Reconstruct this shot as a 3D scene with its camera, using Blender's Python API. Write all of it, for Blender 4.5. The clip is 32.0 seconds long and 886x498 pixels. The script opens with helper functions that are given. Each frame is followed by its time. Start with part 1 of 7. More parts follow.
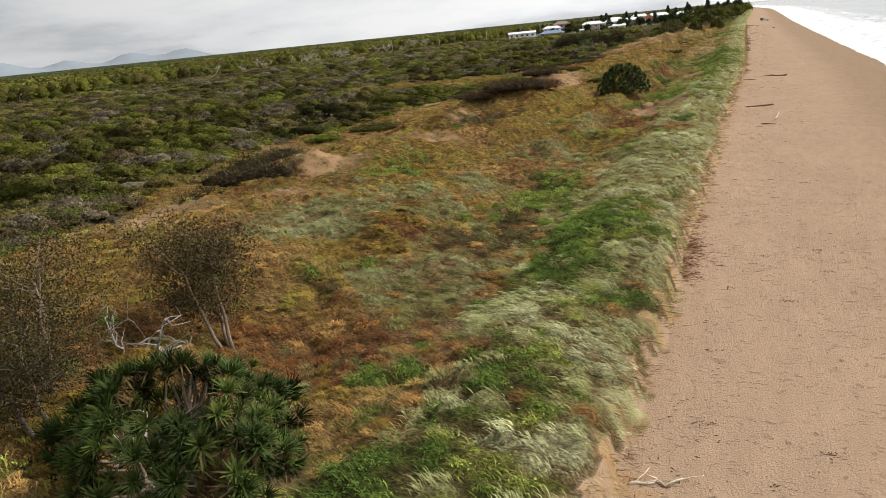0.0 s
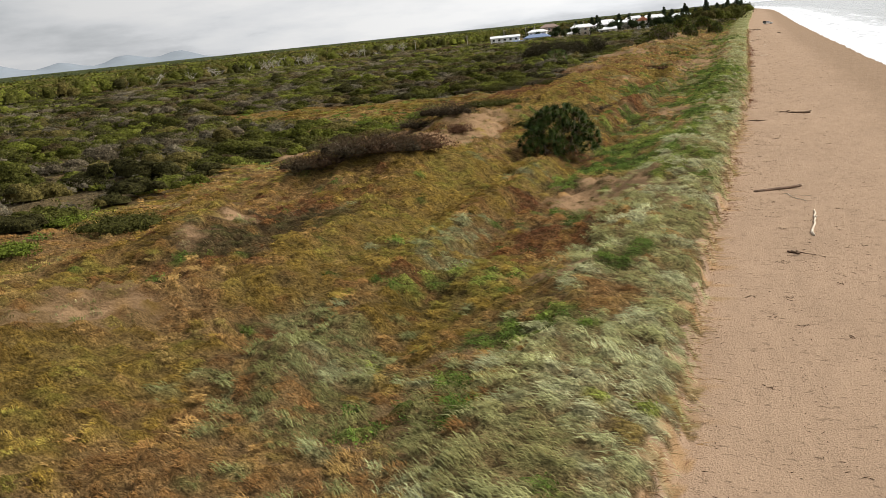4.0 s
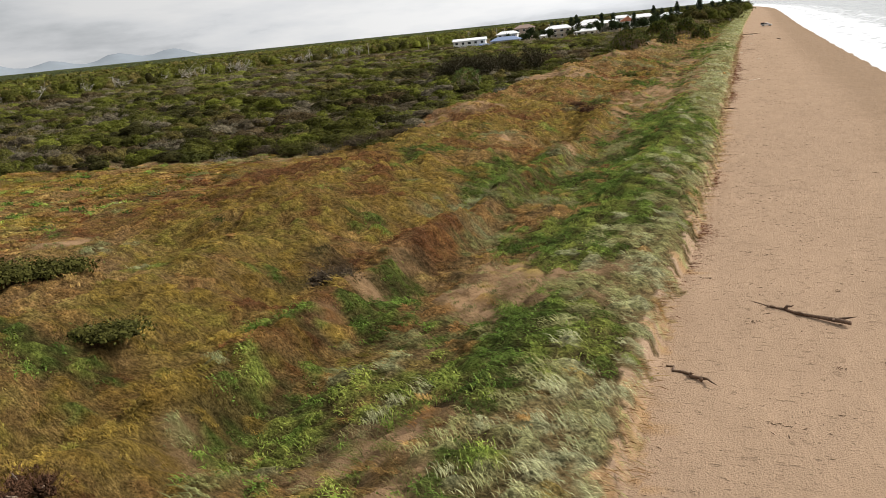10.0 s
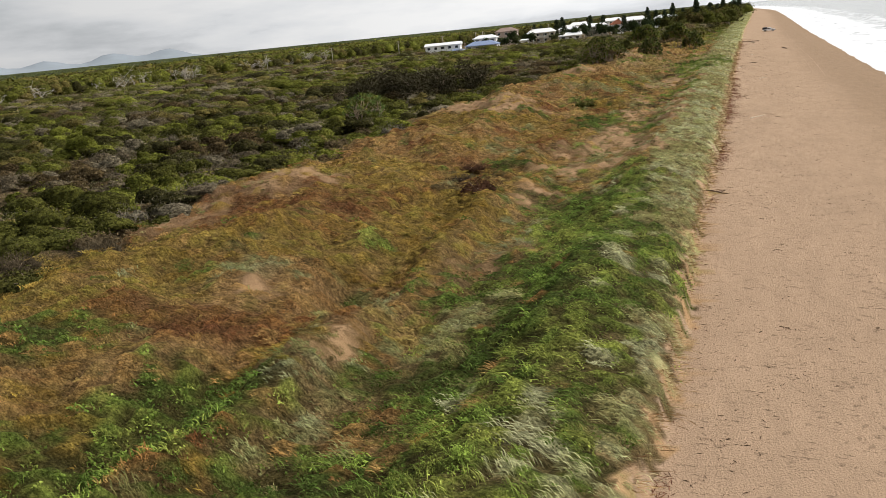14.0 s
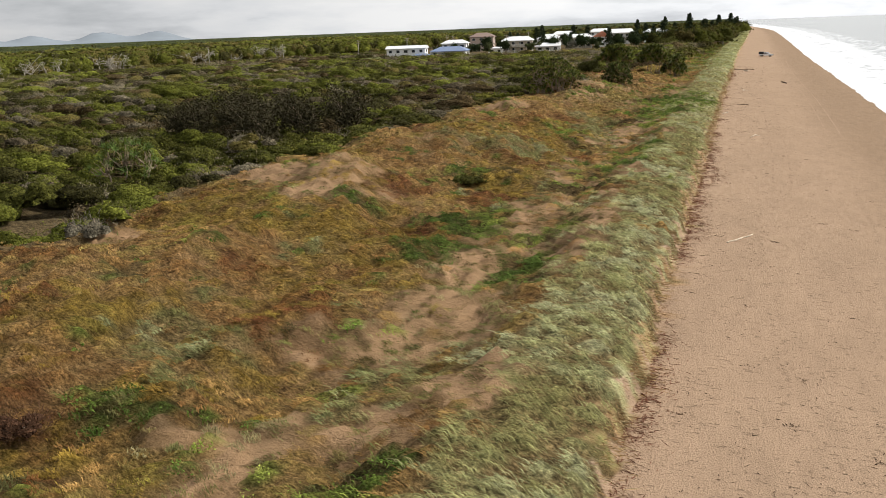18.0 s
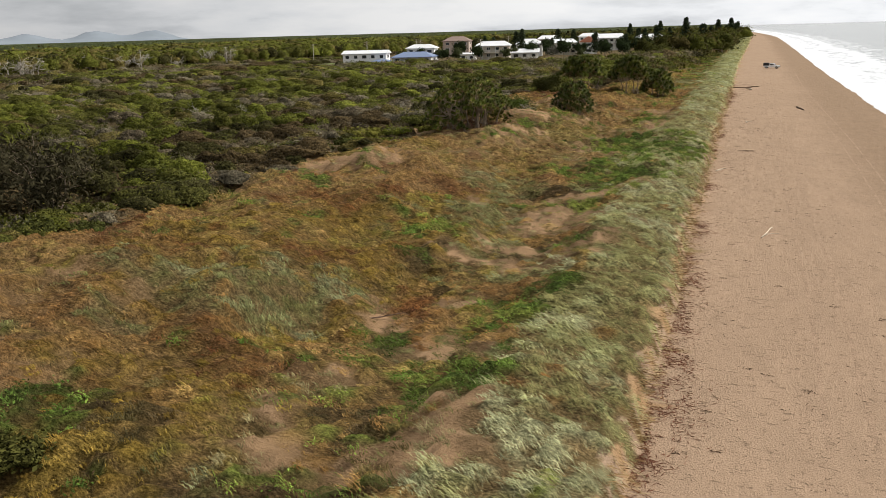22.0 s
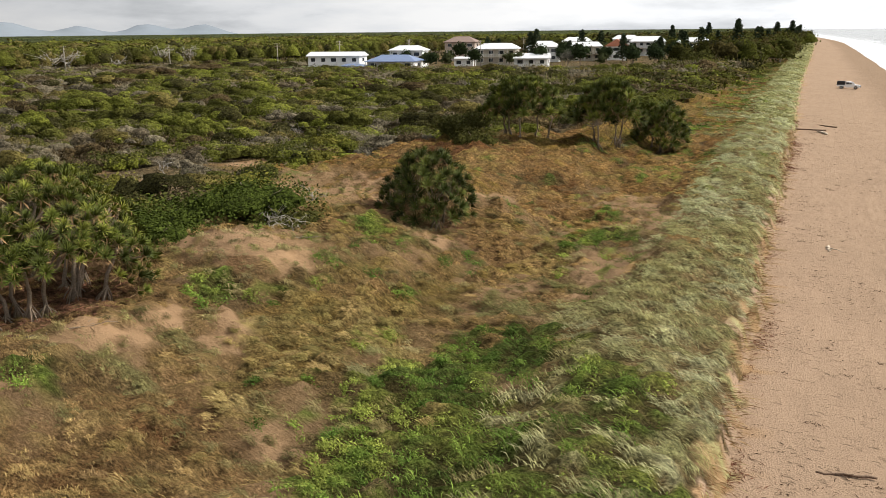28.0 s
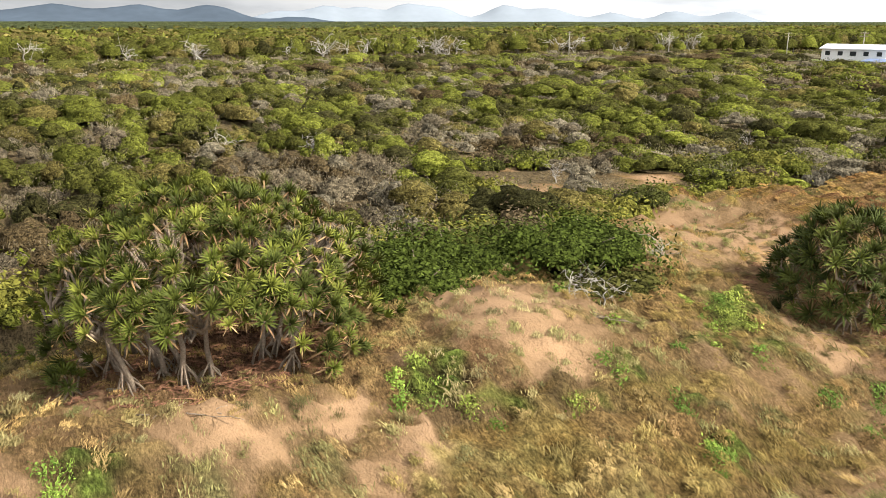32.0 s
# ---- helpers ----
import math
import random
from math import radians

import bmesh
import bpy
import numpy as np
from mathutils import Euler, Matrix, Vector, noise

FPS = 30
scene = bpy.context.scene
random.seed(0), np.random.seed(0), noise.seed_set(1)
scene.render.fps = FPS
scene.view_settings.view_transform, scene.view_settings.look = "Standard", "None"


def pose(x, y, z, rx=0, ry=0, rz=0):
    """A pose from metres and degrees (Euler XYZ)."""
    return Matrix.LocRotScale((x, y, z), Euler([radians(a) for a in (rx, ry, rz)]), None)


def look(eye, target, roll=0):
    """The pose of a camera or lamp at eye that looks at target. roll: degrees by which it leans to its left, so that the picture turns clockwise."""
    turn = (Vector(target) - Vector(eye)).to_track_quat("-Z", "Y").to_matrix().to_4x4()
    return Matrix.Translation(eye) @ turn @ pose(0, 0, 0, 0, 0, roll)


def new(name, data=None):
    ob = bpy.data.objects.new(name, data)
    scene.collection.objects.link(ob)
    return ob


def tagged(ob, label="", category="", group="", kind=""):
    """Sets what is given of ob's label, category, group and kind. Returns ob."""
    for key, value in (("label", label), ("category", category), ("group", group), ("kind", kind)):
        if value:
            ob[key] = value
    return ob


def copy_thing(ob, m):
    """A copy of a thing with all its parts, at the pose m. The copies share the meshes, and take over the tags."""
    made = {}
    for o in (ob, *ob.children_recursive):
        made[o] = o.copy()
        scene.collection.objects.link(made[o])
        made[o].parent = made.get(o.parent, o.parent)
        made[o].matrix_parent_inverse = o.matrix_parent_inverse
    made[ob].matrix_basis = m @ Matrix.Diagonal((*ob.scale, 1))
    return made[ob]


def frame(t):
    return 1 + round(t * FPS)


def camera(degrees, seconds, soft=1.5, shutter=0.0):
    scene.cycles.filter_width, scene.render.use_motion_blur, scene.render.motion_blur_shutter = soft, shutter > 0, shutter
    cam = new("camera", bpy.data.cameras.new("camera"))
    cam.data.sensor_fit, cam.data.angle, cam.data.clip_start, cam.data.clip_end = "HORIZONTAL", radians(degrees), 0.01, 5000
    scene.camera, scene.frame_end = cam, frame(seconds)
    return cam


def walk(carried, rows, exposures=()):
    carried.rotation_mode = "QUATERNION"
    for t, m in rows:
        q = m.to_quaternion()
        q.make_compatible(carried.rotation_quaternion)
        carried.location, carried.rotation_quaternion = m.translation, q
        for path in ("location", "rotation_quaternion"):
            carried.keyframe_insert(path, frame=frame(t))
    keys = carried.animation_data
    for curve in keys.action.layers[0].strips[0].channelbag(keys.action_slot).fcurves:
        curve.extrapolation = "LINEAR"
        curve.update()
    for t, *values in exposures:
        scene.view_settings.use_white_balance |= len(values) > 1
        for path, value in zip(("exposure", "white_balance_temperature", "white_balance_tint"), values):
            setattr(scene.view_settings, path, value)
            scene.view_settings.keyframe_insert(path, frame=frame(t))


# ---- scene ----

cam = camera(56.0, 32.0, 0.72)
# seconds, x, y, z, then the three turns in degrees
PATH = [
    (0, 0, 0, 13.1, 75.3, 5.6, 19.6),
    (0.5, -0.1, 6.068, 13.076, 75.32, 5.61, 19.597),
    (1, -0.321, 12.173, 13.078, 75.319, 5.68, 19.59),
    (1.5, -0.631, 18.318, 13.069, 75.339, 5.68, 19.59),
    (2, -0.909, 24.474, 13.057, 75.371, 5.726, 19.609),
    (2.5, -1.097, 30.6, 13.089, 75.39, 5.663, 19.604),
    (4.5, -0.341, 53.317, 13.495, 75.362, 5.687, 19.619),
    (5, 0.212, 59.112, 13.509, 75.344, 5.642, 19.641),
    (5.5, 0.877, 64.787, 13.484, 75.314, 5.673, 19.643),
    (6, 1.606, 70.476, 13.419, 75.348, 5.693, 19.68),
    (6.5, 2.319, 76.026, 13.429, 75.326, 5.761, 19.662),
    (7, 2.931, 81.629, 13.353, 75.328, 5.756, 19.684),
    (7.5, 3.302, 87.296, 13.296, 75.29, 5.688, 19.702),
    (8, 3.425, 92.849, 13.308, 75.29, 5.678, 19.704),
    (8.5, 3.279, 98.653, 13.359, 75.292, 5.725, 19.723),
    (9, 2.944, 104.566, 13.38, 75.27, 5.729, 19.701),
    (9.5, 2.509, 110.559, 13.414, 75.241, 5.7, 19.709),
    (10, 1.872, 116.703, 13.443, 75.211, 5.671, 19.716),
    (10.5, 1.211, 122.909, 13.455, 75.261, 5.805, 19.713),
    (11, 0.764, 128.924, 13.447, 75.293, 5.717, 19.736),
    (11.5, 0.521, 134.684, 13.475, 75.263, 5.572, 19.732),
    (12, 0.463, 140.43, 13.469, 75.274, 5.584, 19.739),
    (12.5, 0.539, 146.108, 13.447, 75.283, 5.635, 19.736),
    (13, 0.804, 151.667, 13.421, 75.274, 5.638, 19.746),
    (13.5, 1.169, 157.164, 13.448, 75.254, 5.533, 19.742),
    (14, 1.676, 162.649, 13.37, 75.265, 5.494, 19.752),
    (14.5, 2.283, 168.081, 13.377, 75.254, 5.514, 19.747),
    (16.5, 3.257, 191.049, 14.25, 75.037, 5.494, 19.669),
    (17, 3.059, 197.074, 14.203, 75.037, 5.525, 19.671),
    (17.5, 2.652, 203.165, 14.138, 75.111, 4.136, 19.69),
    (18, 2.027, 209.277, 14.175, 75.165, 2.127, 19.673),
    (18.5, 1.322, 215.512, 14.215, 75.221, 1.705, 19.638),
    (19, 0.711, 221.896, 14.248, 75.262, 1.756, 19.635),
    (19.5, 0.41, 228.133, 14.285, 75.281, 1.734, 19.63),
    (20, 0.289, 234.168, 14.306, 75.283, 1.691, 19.662),
    (20.5, 0.366, 240.148, 14.27, 75.284, 1.613, 19.682),
    (21, 0.535, 245.974, 14.241, 75.295, 1.626, 19.689),
    (21.5, 0.817, 251.672, 14.14, 75.297, 1.573, 19.724),
    (22, 1.199, 257.298, 14.058, 75.309, 1.558, 19.748),
    (22.5, 1.702, 262.897, 13.984, 75.29, 1.532, 19.765),
    (23, 2.24, 268.393, 13.903, 75.282, 1.495, 19.785),
    (23.5, 2.848, 273.817, 13.877, 75.281, 1.573, 19.765),
    (24, 3.33, 279.382, 13.848, 75.271, 1.612, 19.755),
    (24.5, 3.789, 285.019, 13.835, 75.231, 1.573, 19.765),
    (25, 3.994, 290.734, 13.766, 75.222, 1.655, 19.764),
    (25.5, 3.971, 296.803, 13.777, 75.19, 1.67, 19.74),
    (27.5, 0.662, 320.882, 13.714, 75.113, 0.475, 20.954),
    (28, -0.787, 327.846, 13.696, 75.289, 0.61, 23.303),
    (28.5, -2.005, 333.865, 14.085, 75.692, 0.158, 28.091),
    (29, -2.916, 338.321, 14.196, 75.35, 0.001, 38.333),
    (29.5, -3.601, 341.089, 14.245, 75.156, -0.219, 48.003),
    (30, -3.849, 342.404, 14.234, 74.915, -0.267, 56.119),
    (30.5, -3.864, 342.815, 14.083, 74.7, -0.239, 57.478),
    (31, -3.815, 342.947, 13.938, 74.648, -0.246, 57.43),
    (31.5, -3.763, 342.964, 13.789, 74.641, -0.22, 57.396),
    (32, -3.597, 343.182, 13.656, 74.641, -0.072, 57.375),
]
walk(cam, [(t, pose(*p)) for t, *p in PATH], [(0, 0.03), (4, 0.0), (14, 0.0), (17, 0.02), (19, 0.0), (22, -0.1), (25, -0.18), (28, 0.12), (29.2, 0.44), (30.2, 0.88), (32, 0.90)])

# ---------------------------------------------------------------- light
SUN_AZ, SUN_EL = radians(32), radians(40)   # azimuth from +x towards +y
world = bpy.data.worlds.new("sky")
scene.world = world
world.use_nodes = True
wt = world.node_tree
wt.nodes.clear()
wout = wt.nodes.new("ShaderNodeOutputWorld")
sky = wt.nodes.new("ShaderNodeTexSky")
sky.sky_type = "NISHITA"
sky.sun_disc = False
sky.sun_elevation, sky.sun_rotation = SUN_EL, radians(90) - SUN_AZ
sky.dust_density = 3.0
bg_sky = wt.nodes.new("ShaderNodeBackground")
bg_sky.inputs[1].default_value = 0.12
wt.links.new(sky.outputs[0], bg_sky.inputs[0])
tc = wt.nodes.new("ShaderNodeTexCoord")
mp = wt.nodes.new("ShaderNodeMapping")
mp.inputs["Scale"].default_value = (2.0, 2.0, 9.0)
wt.links.new(tc.outputs["Generated"], mp.inputs[0])
nz = wt.nodes.new("ShaderNodeTexNoise")
nz.inputs["Scale"].default_value, nz.inputs["Detail"].default_value, nz.inputs["Roughness"].default_value = 1.6, 7, 0.55
wt.links.new(mp.outputs[0], nz.inputs[0])
shade = wt.nodes.new("ShaderNodeValToRGB")
shade.color_ramp.elements[0].position, shade.color_ramp.elements[0].color = 0.36, (0.70, 0.735, 0.785, 1)
shade.color_ramp.elements[1].position, shade.color_ramp.elements[1].color = 0.60, (1.0, 1.0, 1.0, 1)
wt.links.new(nz.outputs[0], shade.inputs[0])
bg_cloud = wt.nodes.new("ShaderNodeBackground")
bg_cloud.inputs[1].default_value = 1.0
toward = wt.nodes.new("ShaderNodeVectorMath")
toward.operation = "DOT_PRODUCT"
toward.inputs[1].default_value = (math.cos(SUN_AZ), math.sin(SUN_AZ), 0.4)
wt.links.new(tc.outputs["Generated"], toward.inputs[0])
glow = wt.nodes.new("ShaderNodeMapRange")
glow.inputs[1].default_value, glow.inputs[2].default_value, glow.inputs[3].default_value, glow.inputs[4].default_value = -0.7, 0.7, 0.40, 1.20
wt.links.new(toward.outputs["Value"], glow.inputs[0])
lit = wt.nodes.new("ShaderNodeVectorMath")
lit.operation = "SCALE"
wt.links.new(shade.outputs[0], lit.inputs[0])
wt.links.new(glow.outputs[0], lit.inputs["Scale"])
wt.links.new(lit.outputs[0], bg_cloud.inputs[0])
cover = wt.nodes.new("ShaderNodeValToRGB")
cover.color_ramp.elements[0].position, cover.color_ramp.elements[0].color = 0.30, (0.55, 0.55, 0.55, 1)
cover.color_ramp.elements[1].position, cover.color_ramp.elements[1].color = 0.50, (0.97, 0.97, 0.97, 1)
wt.links.new(nz.outputs[0], cover.inputs[0])
mixs = wt.nodes.new("ShaderNodeMixShader")
wt.links.new(cover.outputs[0], mixs.inputs[0])
wt.links.new(bg_sky.outputs[0], mixs.inputs[1])
wt.links.new(bg_cloud.outputs[0], mixs.inputs[2])
wt.links.new(mixs.outputs[0], wout.inputs[0])

sun = new("sun", bpy.data.lights.new("sun", "SUN"))
sun.data.energy, sun.data.angle, sun.data.color = 4.2, radians(4), (1.0, 0.95, 0.87)
sun.matrix_world = look((math.cos(SUN_AZ) * 100, math.sin(SUN_AZ) * 100, 100 * math.tan(SUN_EL)), (0, 0, 0))

# ---------------------------------------------------------------- numbers and fields
rng = np.random.default_rng(7)


def hash2(ix, iy, s):
    n = (ix.astype(np.int64) * 374761393 + iy.astype(np.int64) * 668265263 + s * 974711) & 0x7FFFFFFF
    n = ((n ^ (n >> 13)) * 1274126177) & 0x7FFFFFFF
    n = ((n ^ (n >> 16)) * 461845907) & 0x7FFFFFFF
    return ((n ^ (n >> 15)) & 0xFFFFFF) / float(0xFFFFFF)


def vnoise(x, y, s=0):
    x, y = np.asarray(x, float), np.asarray(y, float)
    ix, iy = np.floor(x), np.floor(y)
    fx, fy = x - ix, y - iy
    fx, fy = fx * fx * (3 - 2 * fx), fy * fy * (3 - 2 * fy)
    a, b = hash2(ix, iy, s), hash2(ix + 1, iy, s)
    c, d = hash2(ix, iy + 1, s), hash2(ix + 1, iy + 1, s)
    return (a * (1 - fx) + b * fx) * (1 - fy) + (c * (1 - fx) + d * fx) * fy


def fbm(x, y, s=0, octaves=3):
    x, y = np.asarray(x, float), np.asarray(y, float)
    v, a, k = 0.0, 0.5, 1.0
    for i in range(octaves):
        v, a, k = v + a * vnoise(x * k, y * k, s + i * 17), a * 0.5, k * 2.03
    return v / (1 - 0.5 ** octaves)


def step01(a, b, x):
    k = np.clip((x - a) / (b - a), 0, 1)
    return k * k * (3 - 2 * k)


def scarp_x(y):
    base = np.interp(y, [-200, 20, 60, 120, 180, 230, 300, 360, 550, 900, 1150, 1300, 1800, 4900],
                     [-4.5, -3.5, -3.1, -2.2, -0.9, -1.4, -1.8, -2.0, -2.2, 0.0, 0.0, -4, -30, -200])
    return base + 0.8 * (fbm(y / 9.0, y * 0 + 3.3, 11, 3) - 0.5) + 0.35 * (fbm(y / 2.3, y * 0 + 1.1, 12, 2) - 0.5)


def scrub_x(y):
    """Where the open dune ends and the scrub begins."""
    base = np.interp(y, [-100, 20, 42, 75, 105, 122, 128, 134, 138, 144, 150, 160, 168, 180, 190, 194, 197, 201, 230, 248, 266, 300, 345, 366, 378, 396, 412, 430, 520, 620, 5000],
                     [-40, -40, -46, -54, -51, -50, -50, -46, -41, -38.5, -44, -60, -74, -92, -102, -88, -54, -35, -36.5, -36.5, -38, -36, -35, -32, -38, -42, -30, -22, -17, -13, -13])
    return base + 5 * (fbm(y / 8.0, y * 0 + 9.1, 21, 2) - 0.5)


def spot(x, y, cx, cy, rx, ry):
    q = ((x - cx) / rx) ** 2 + ((y - cy) / ry) ** 2
    return np.exp(-q)


WIND = np.array([-0.93, 0.36])


def tussocks(x, y):
    """Grass tussocks combed by the wind: for each place its tussock's heart, three random draws and the distance from the heart (0 to about 0.7)."""
    x, y = np.asarray(x, float), np.asarray(y, float)
    wx = x + 0.35 * (vnoise(x / 0.8, y / 0.8, 46) - 0.5)
    wy_ = y + 0.35 * (vnoise(x / 0.8, y / 0.8, 47) - 0.5)
    u, v = (wx * WIND[0] + wy_ * WIND[1]) / 1.05, (-wx * WIND[1] + wy_ * WIND[0]) / 0.66
    iu, iv = np.floor(u), np.floor(v)
    best = np.full(np.shape(u), 1e9)
    hu, hv, bu, bv = iu + 0.5, iv + 0.5, iu, iv
    for i in (-1, 0, 1):
        for j in (-1, 0, 1):
            cu, cv = iu + i, iv + j
            pu, pv = cu + 0.1 + 0.8 * hash2(cu, cv, 7), cv + 0.1 + 0.8 * hash2(cu, cv, 8)
            dist = np.hypot(u - pu, v - pv)
            near = dist < best
            best = np.where(near, dist, best)
            hu, hv, bu, bv = np.where(near, pu, hu), np.where(near, pv, hv), np.where(near, cu, bu), np.where(near, cv, bv)
    hu, hv = hu * 1.05, hv * 0.66
    return hu * WIND[0] - hv * WIND[1], hu * WIND[1] + hv * WIND[0], hash2(bu, bv, 21), hash2(bu, bv, 22), hash2(bu, bv, 23), best


MOUNDS = [(-25.3, 359.8, 3.6, 3.2, 1.55), (-32, 376, 5, 4, 0.4), (-21, 49, 6, 8, 0.5), (-33, 60, 6, 6, 0.9), (-31, 84, 7, 7, 0.8),
          (-32, 109, 9, 6, 1.3), (-30, 134, 6, 4, 0.8), (-17.2, 121.6, 4, 4, 0.5), (-27, 140, 9, 6, 0.6), (-28, 172, 9, 8, 0.9), (-31, 214, 7, 10, 0.9),
          (-28, 198, 5, 7, 0.6), (-27, 292, 8, 9, 0.9), (-29, 268, 5, 6, 0.4), (-29, 322, 5, 5, 0.7), (-20, 282, 5, 6, 0.4),
          (-4.5, 176, 2.5, 7, 0.8), (-4.2, 197, 2.5, 8, 0.7), (-5.0, 40, 2.5, 8, 0.5), (-14, 174, 3, 6, 0.7), (-14, 60, 5, 9, 0.4)]


def ground_z(x, y):
    x, y = np.asarray(x, float), np.asarray(y, float)
    xs = scarp_x(y)
    d = xs - x
    beach = 0.62 + 0.056 * np.minimum(d, 0) + 0.05 * (fbm(x / 3, y / 5, 31, 2) - 0.5)
    beach = np.where(d < -60, 0.62 - 0.056 * 60 - (-d - 60) * 0.004, beach)
    prof = np.interp(d, [0, 0.3, 1.0, 2.8, 4.8, 8.0, 12.5, 17, 22, 28, 34, 42, 60, 120],
                     [0.92, 1.48, 1.72, 2.10, 2.2, 1.0, 0.9, 1.75, 2.7, 2.9, 2.3, 1.6, 1.3, 1.0])
    ridge = 0.72 + 0.56 * fbm(x / 16, y / 22, 41, 2)
    far = step01(70, 160, d) + step01(470, 600, y)
    dune = 1.0 + (prof - 1.0) * np.where(d > 6, ridge, 0.85 + 0.3 * vnoise(y / 7, y * 0, 42))
    hum = 1.6 * (fbm(x / 5.0, y / 6.0, 43, 2) - 0.5) + 0.6 * (fbm(x / 1.9, y / 2.1, 44, 2) - 0.5)
    dune = dune + hum * step01(0.6, 5, d) * (0.5 + 0.5 * step01(10, 16, d)) * (1 - 0.6 * np.clip(far, 0, 1))
    crest = 1 - np.sqrt((2 * vnoise(x / 5.2 + 0.35 * y / 7, y / 7.5 - 0.2 * x / 5, 45) - 1) ** 2 + 0.03)
    dune = dune + 1.15 * (crest ** 2 - 0.30) * step01(7, 13, d) * (1 - step01(34, 60, d)) * (1 - step01(430, 470, y)) * (1 - spot(x, y, -26, 362, 12, 22))
    for cx, cy, rx, ry, h in MOUNDS:
        dune = dune + h * spot(x, y, cx, cy, rx, ry)
    # a low bank with a trough behind it runs along the middle of the dune
    along = step01(66, 80, y) * (1 - step01(206, 226, y)) * (0.75 + 0.8 * fbm(y / 9, y * 0 + 4.4, 48, 2))
    mid = d + 14.6 - np.interp(y, [140, 165, 184, 200], [14.6, 14.0, 12.7, 13.2]) + 1.6 * (fbm(y / 14, y * 0 + 8.8, 49, 2) - 0.5)
    dune = dune + along * np.interp(y, [135, 165], [0.65, 1.0]) * (0.95 * np.exp(-((mid - 14.6) / np.where(mid < 14.6, 0.8, 1.5)) ** 2) - 0.6 * np.exp(-((mid - 17.8) / 1.4) ** 2) - 0.3 * np.exp(-((mid - 12.4) / 1.2) ** 2))
    _, _, _, bulk, _, off = tussocks(x, y)
    rise = (0.14 + 0.40 * bulk) * np.clip(1 - (off / 0.60) ** 2, 0, 1)
    dune = dune + rise * step01(0.3, 0.9, d) * (1 - step01(36, 46, d)) * (1 - step01(430, 440, y)) * step01(6, 12, y)
    k = step01(0.0, 0.22, d)
    return beach * (1 - k) + dune * k


# what grows where on the dune: bare sand, silver grass, green growth, rusty heath, golden grass, dark heath, straw; centre and half widths of each patch
SAND = [(-24, 44, 1.5, 0.7), (-39.3, 47, 3.4, 3.4), (-29.2, 49.9, 1.7, 2.2), (-33.4, 58.8, 3.4, 3.4), (-31.4, 63.1, 1.4, 3.4), (-29.2, 74.6, 1.3, 2.3), (-29.4, 84.2, 0.6, 1), (-9.1, 84.6, 1.8, 1.2),
    (-29.7, 88.9, 0.6, 0.7), (-5.1, 99, 0.7, 0.6), (-11.4, 102.5, 2.3, 1), (-6.6, 102.6, 1.2, 1.2), (-10.9, 103.8, 3, 2.1), (-7.9, 106, 1.5, 2), (-11.6, 108.1, 1.4, 1.1), (-4.7, 111.8, 0.6, 0.7),
    (-28.6, 122.9, 3.4, 3.4), (-74.9, 128.6, 3.4, 3.4), (-27.6, 129.4, 2.1, 1.8), (-27.1, 131.3, 1.4, 0.9), (-44.5, 131.7, 3.4, 3.4), (-6.7, 133, 0.7, 1.4), (-26.1, 135, 1.1, 3.4), (-15.2, 136.1, 1.1, 1.7)]
SAND += [(-48.5, 128.5, 3.0, 1.6), (-40, 133.5, 3.0, 1.5), (-34, 131.5, 3.4, 1.6), (-36, 146, 3.0, 1.2), (-66, 196, 5, 1.2), (-52, 195, 4, 1.0), (-9.9, 137.1, 2, 1.4), (-15.7, 146.2, 0.6, 0.6), (-3.6, 147.9, 0.6, 0.9), (-8.2, 148.7, 1.7, 1), (-10.5, 149.7, 0.7, 0.6), (-15.3, 150, 0.6, 0.7), (-3.7, 150.4, 0.8, 1.5),
    (-7.5, 152, 1.1, 1.7), (-10.5, 152, 1.2, 0.6), (-4.2, 153, 1, 0.6), (-10.6, 154.8, 0.9, 0.8), (-41, 157.3, 0.6, 3.4), (-15.1, 170.9, 0.6, 0.6), (-4.2, 173.8, 0.6, 0.6), (-14.9, 186, 1, 0.6),
    (-14.1, 187.4, 0.6, 0.6), (-14.3, 188.4, 0.6, 1.3), (-46.8, 193.7, 3.1, 3.4), (-20.8, 194.3, 1.1, 0.6), (-33.2, 207, 1.9, 3.4), (-31.1, 211.6, 3.3, 0.7), (-28.7, 212.8, 2, 2.4), (-29.8, 215.7, 1.8, 2.3)]
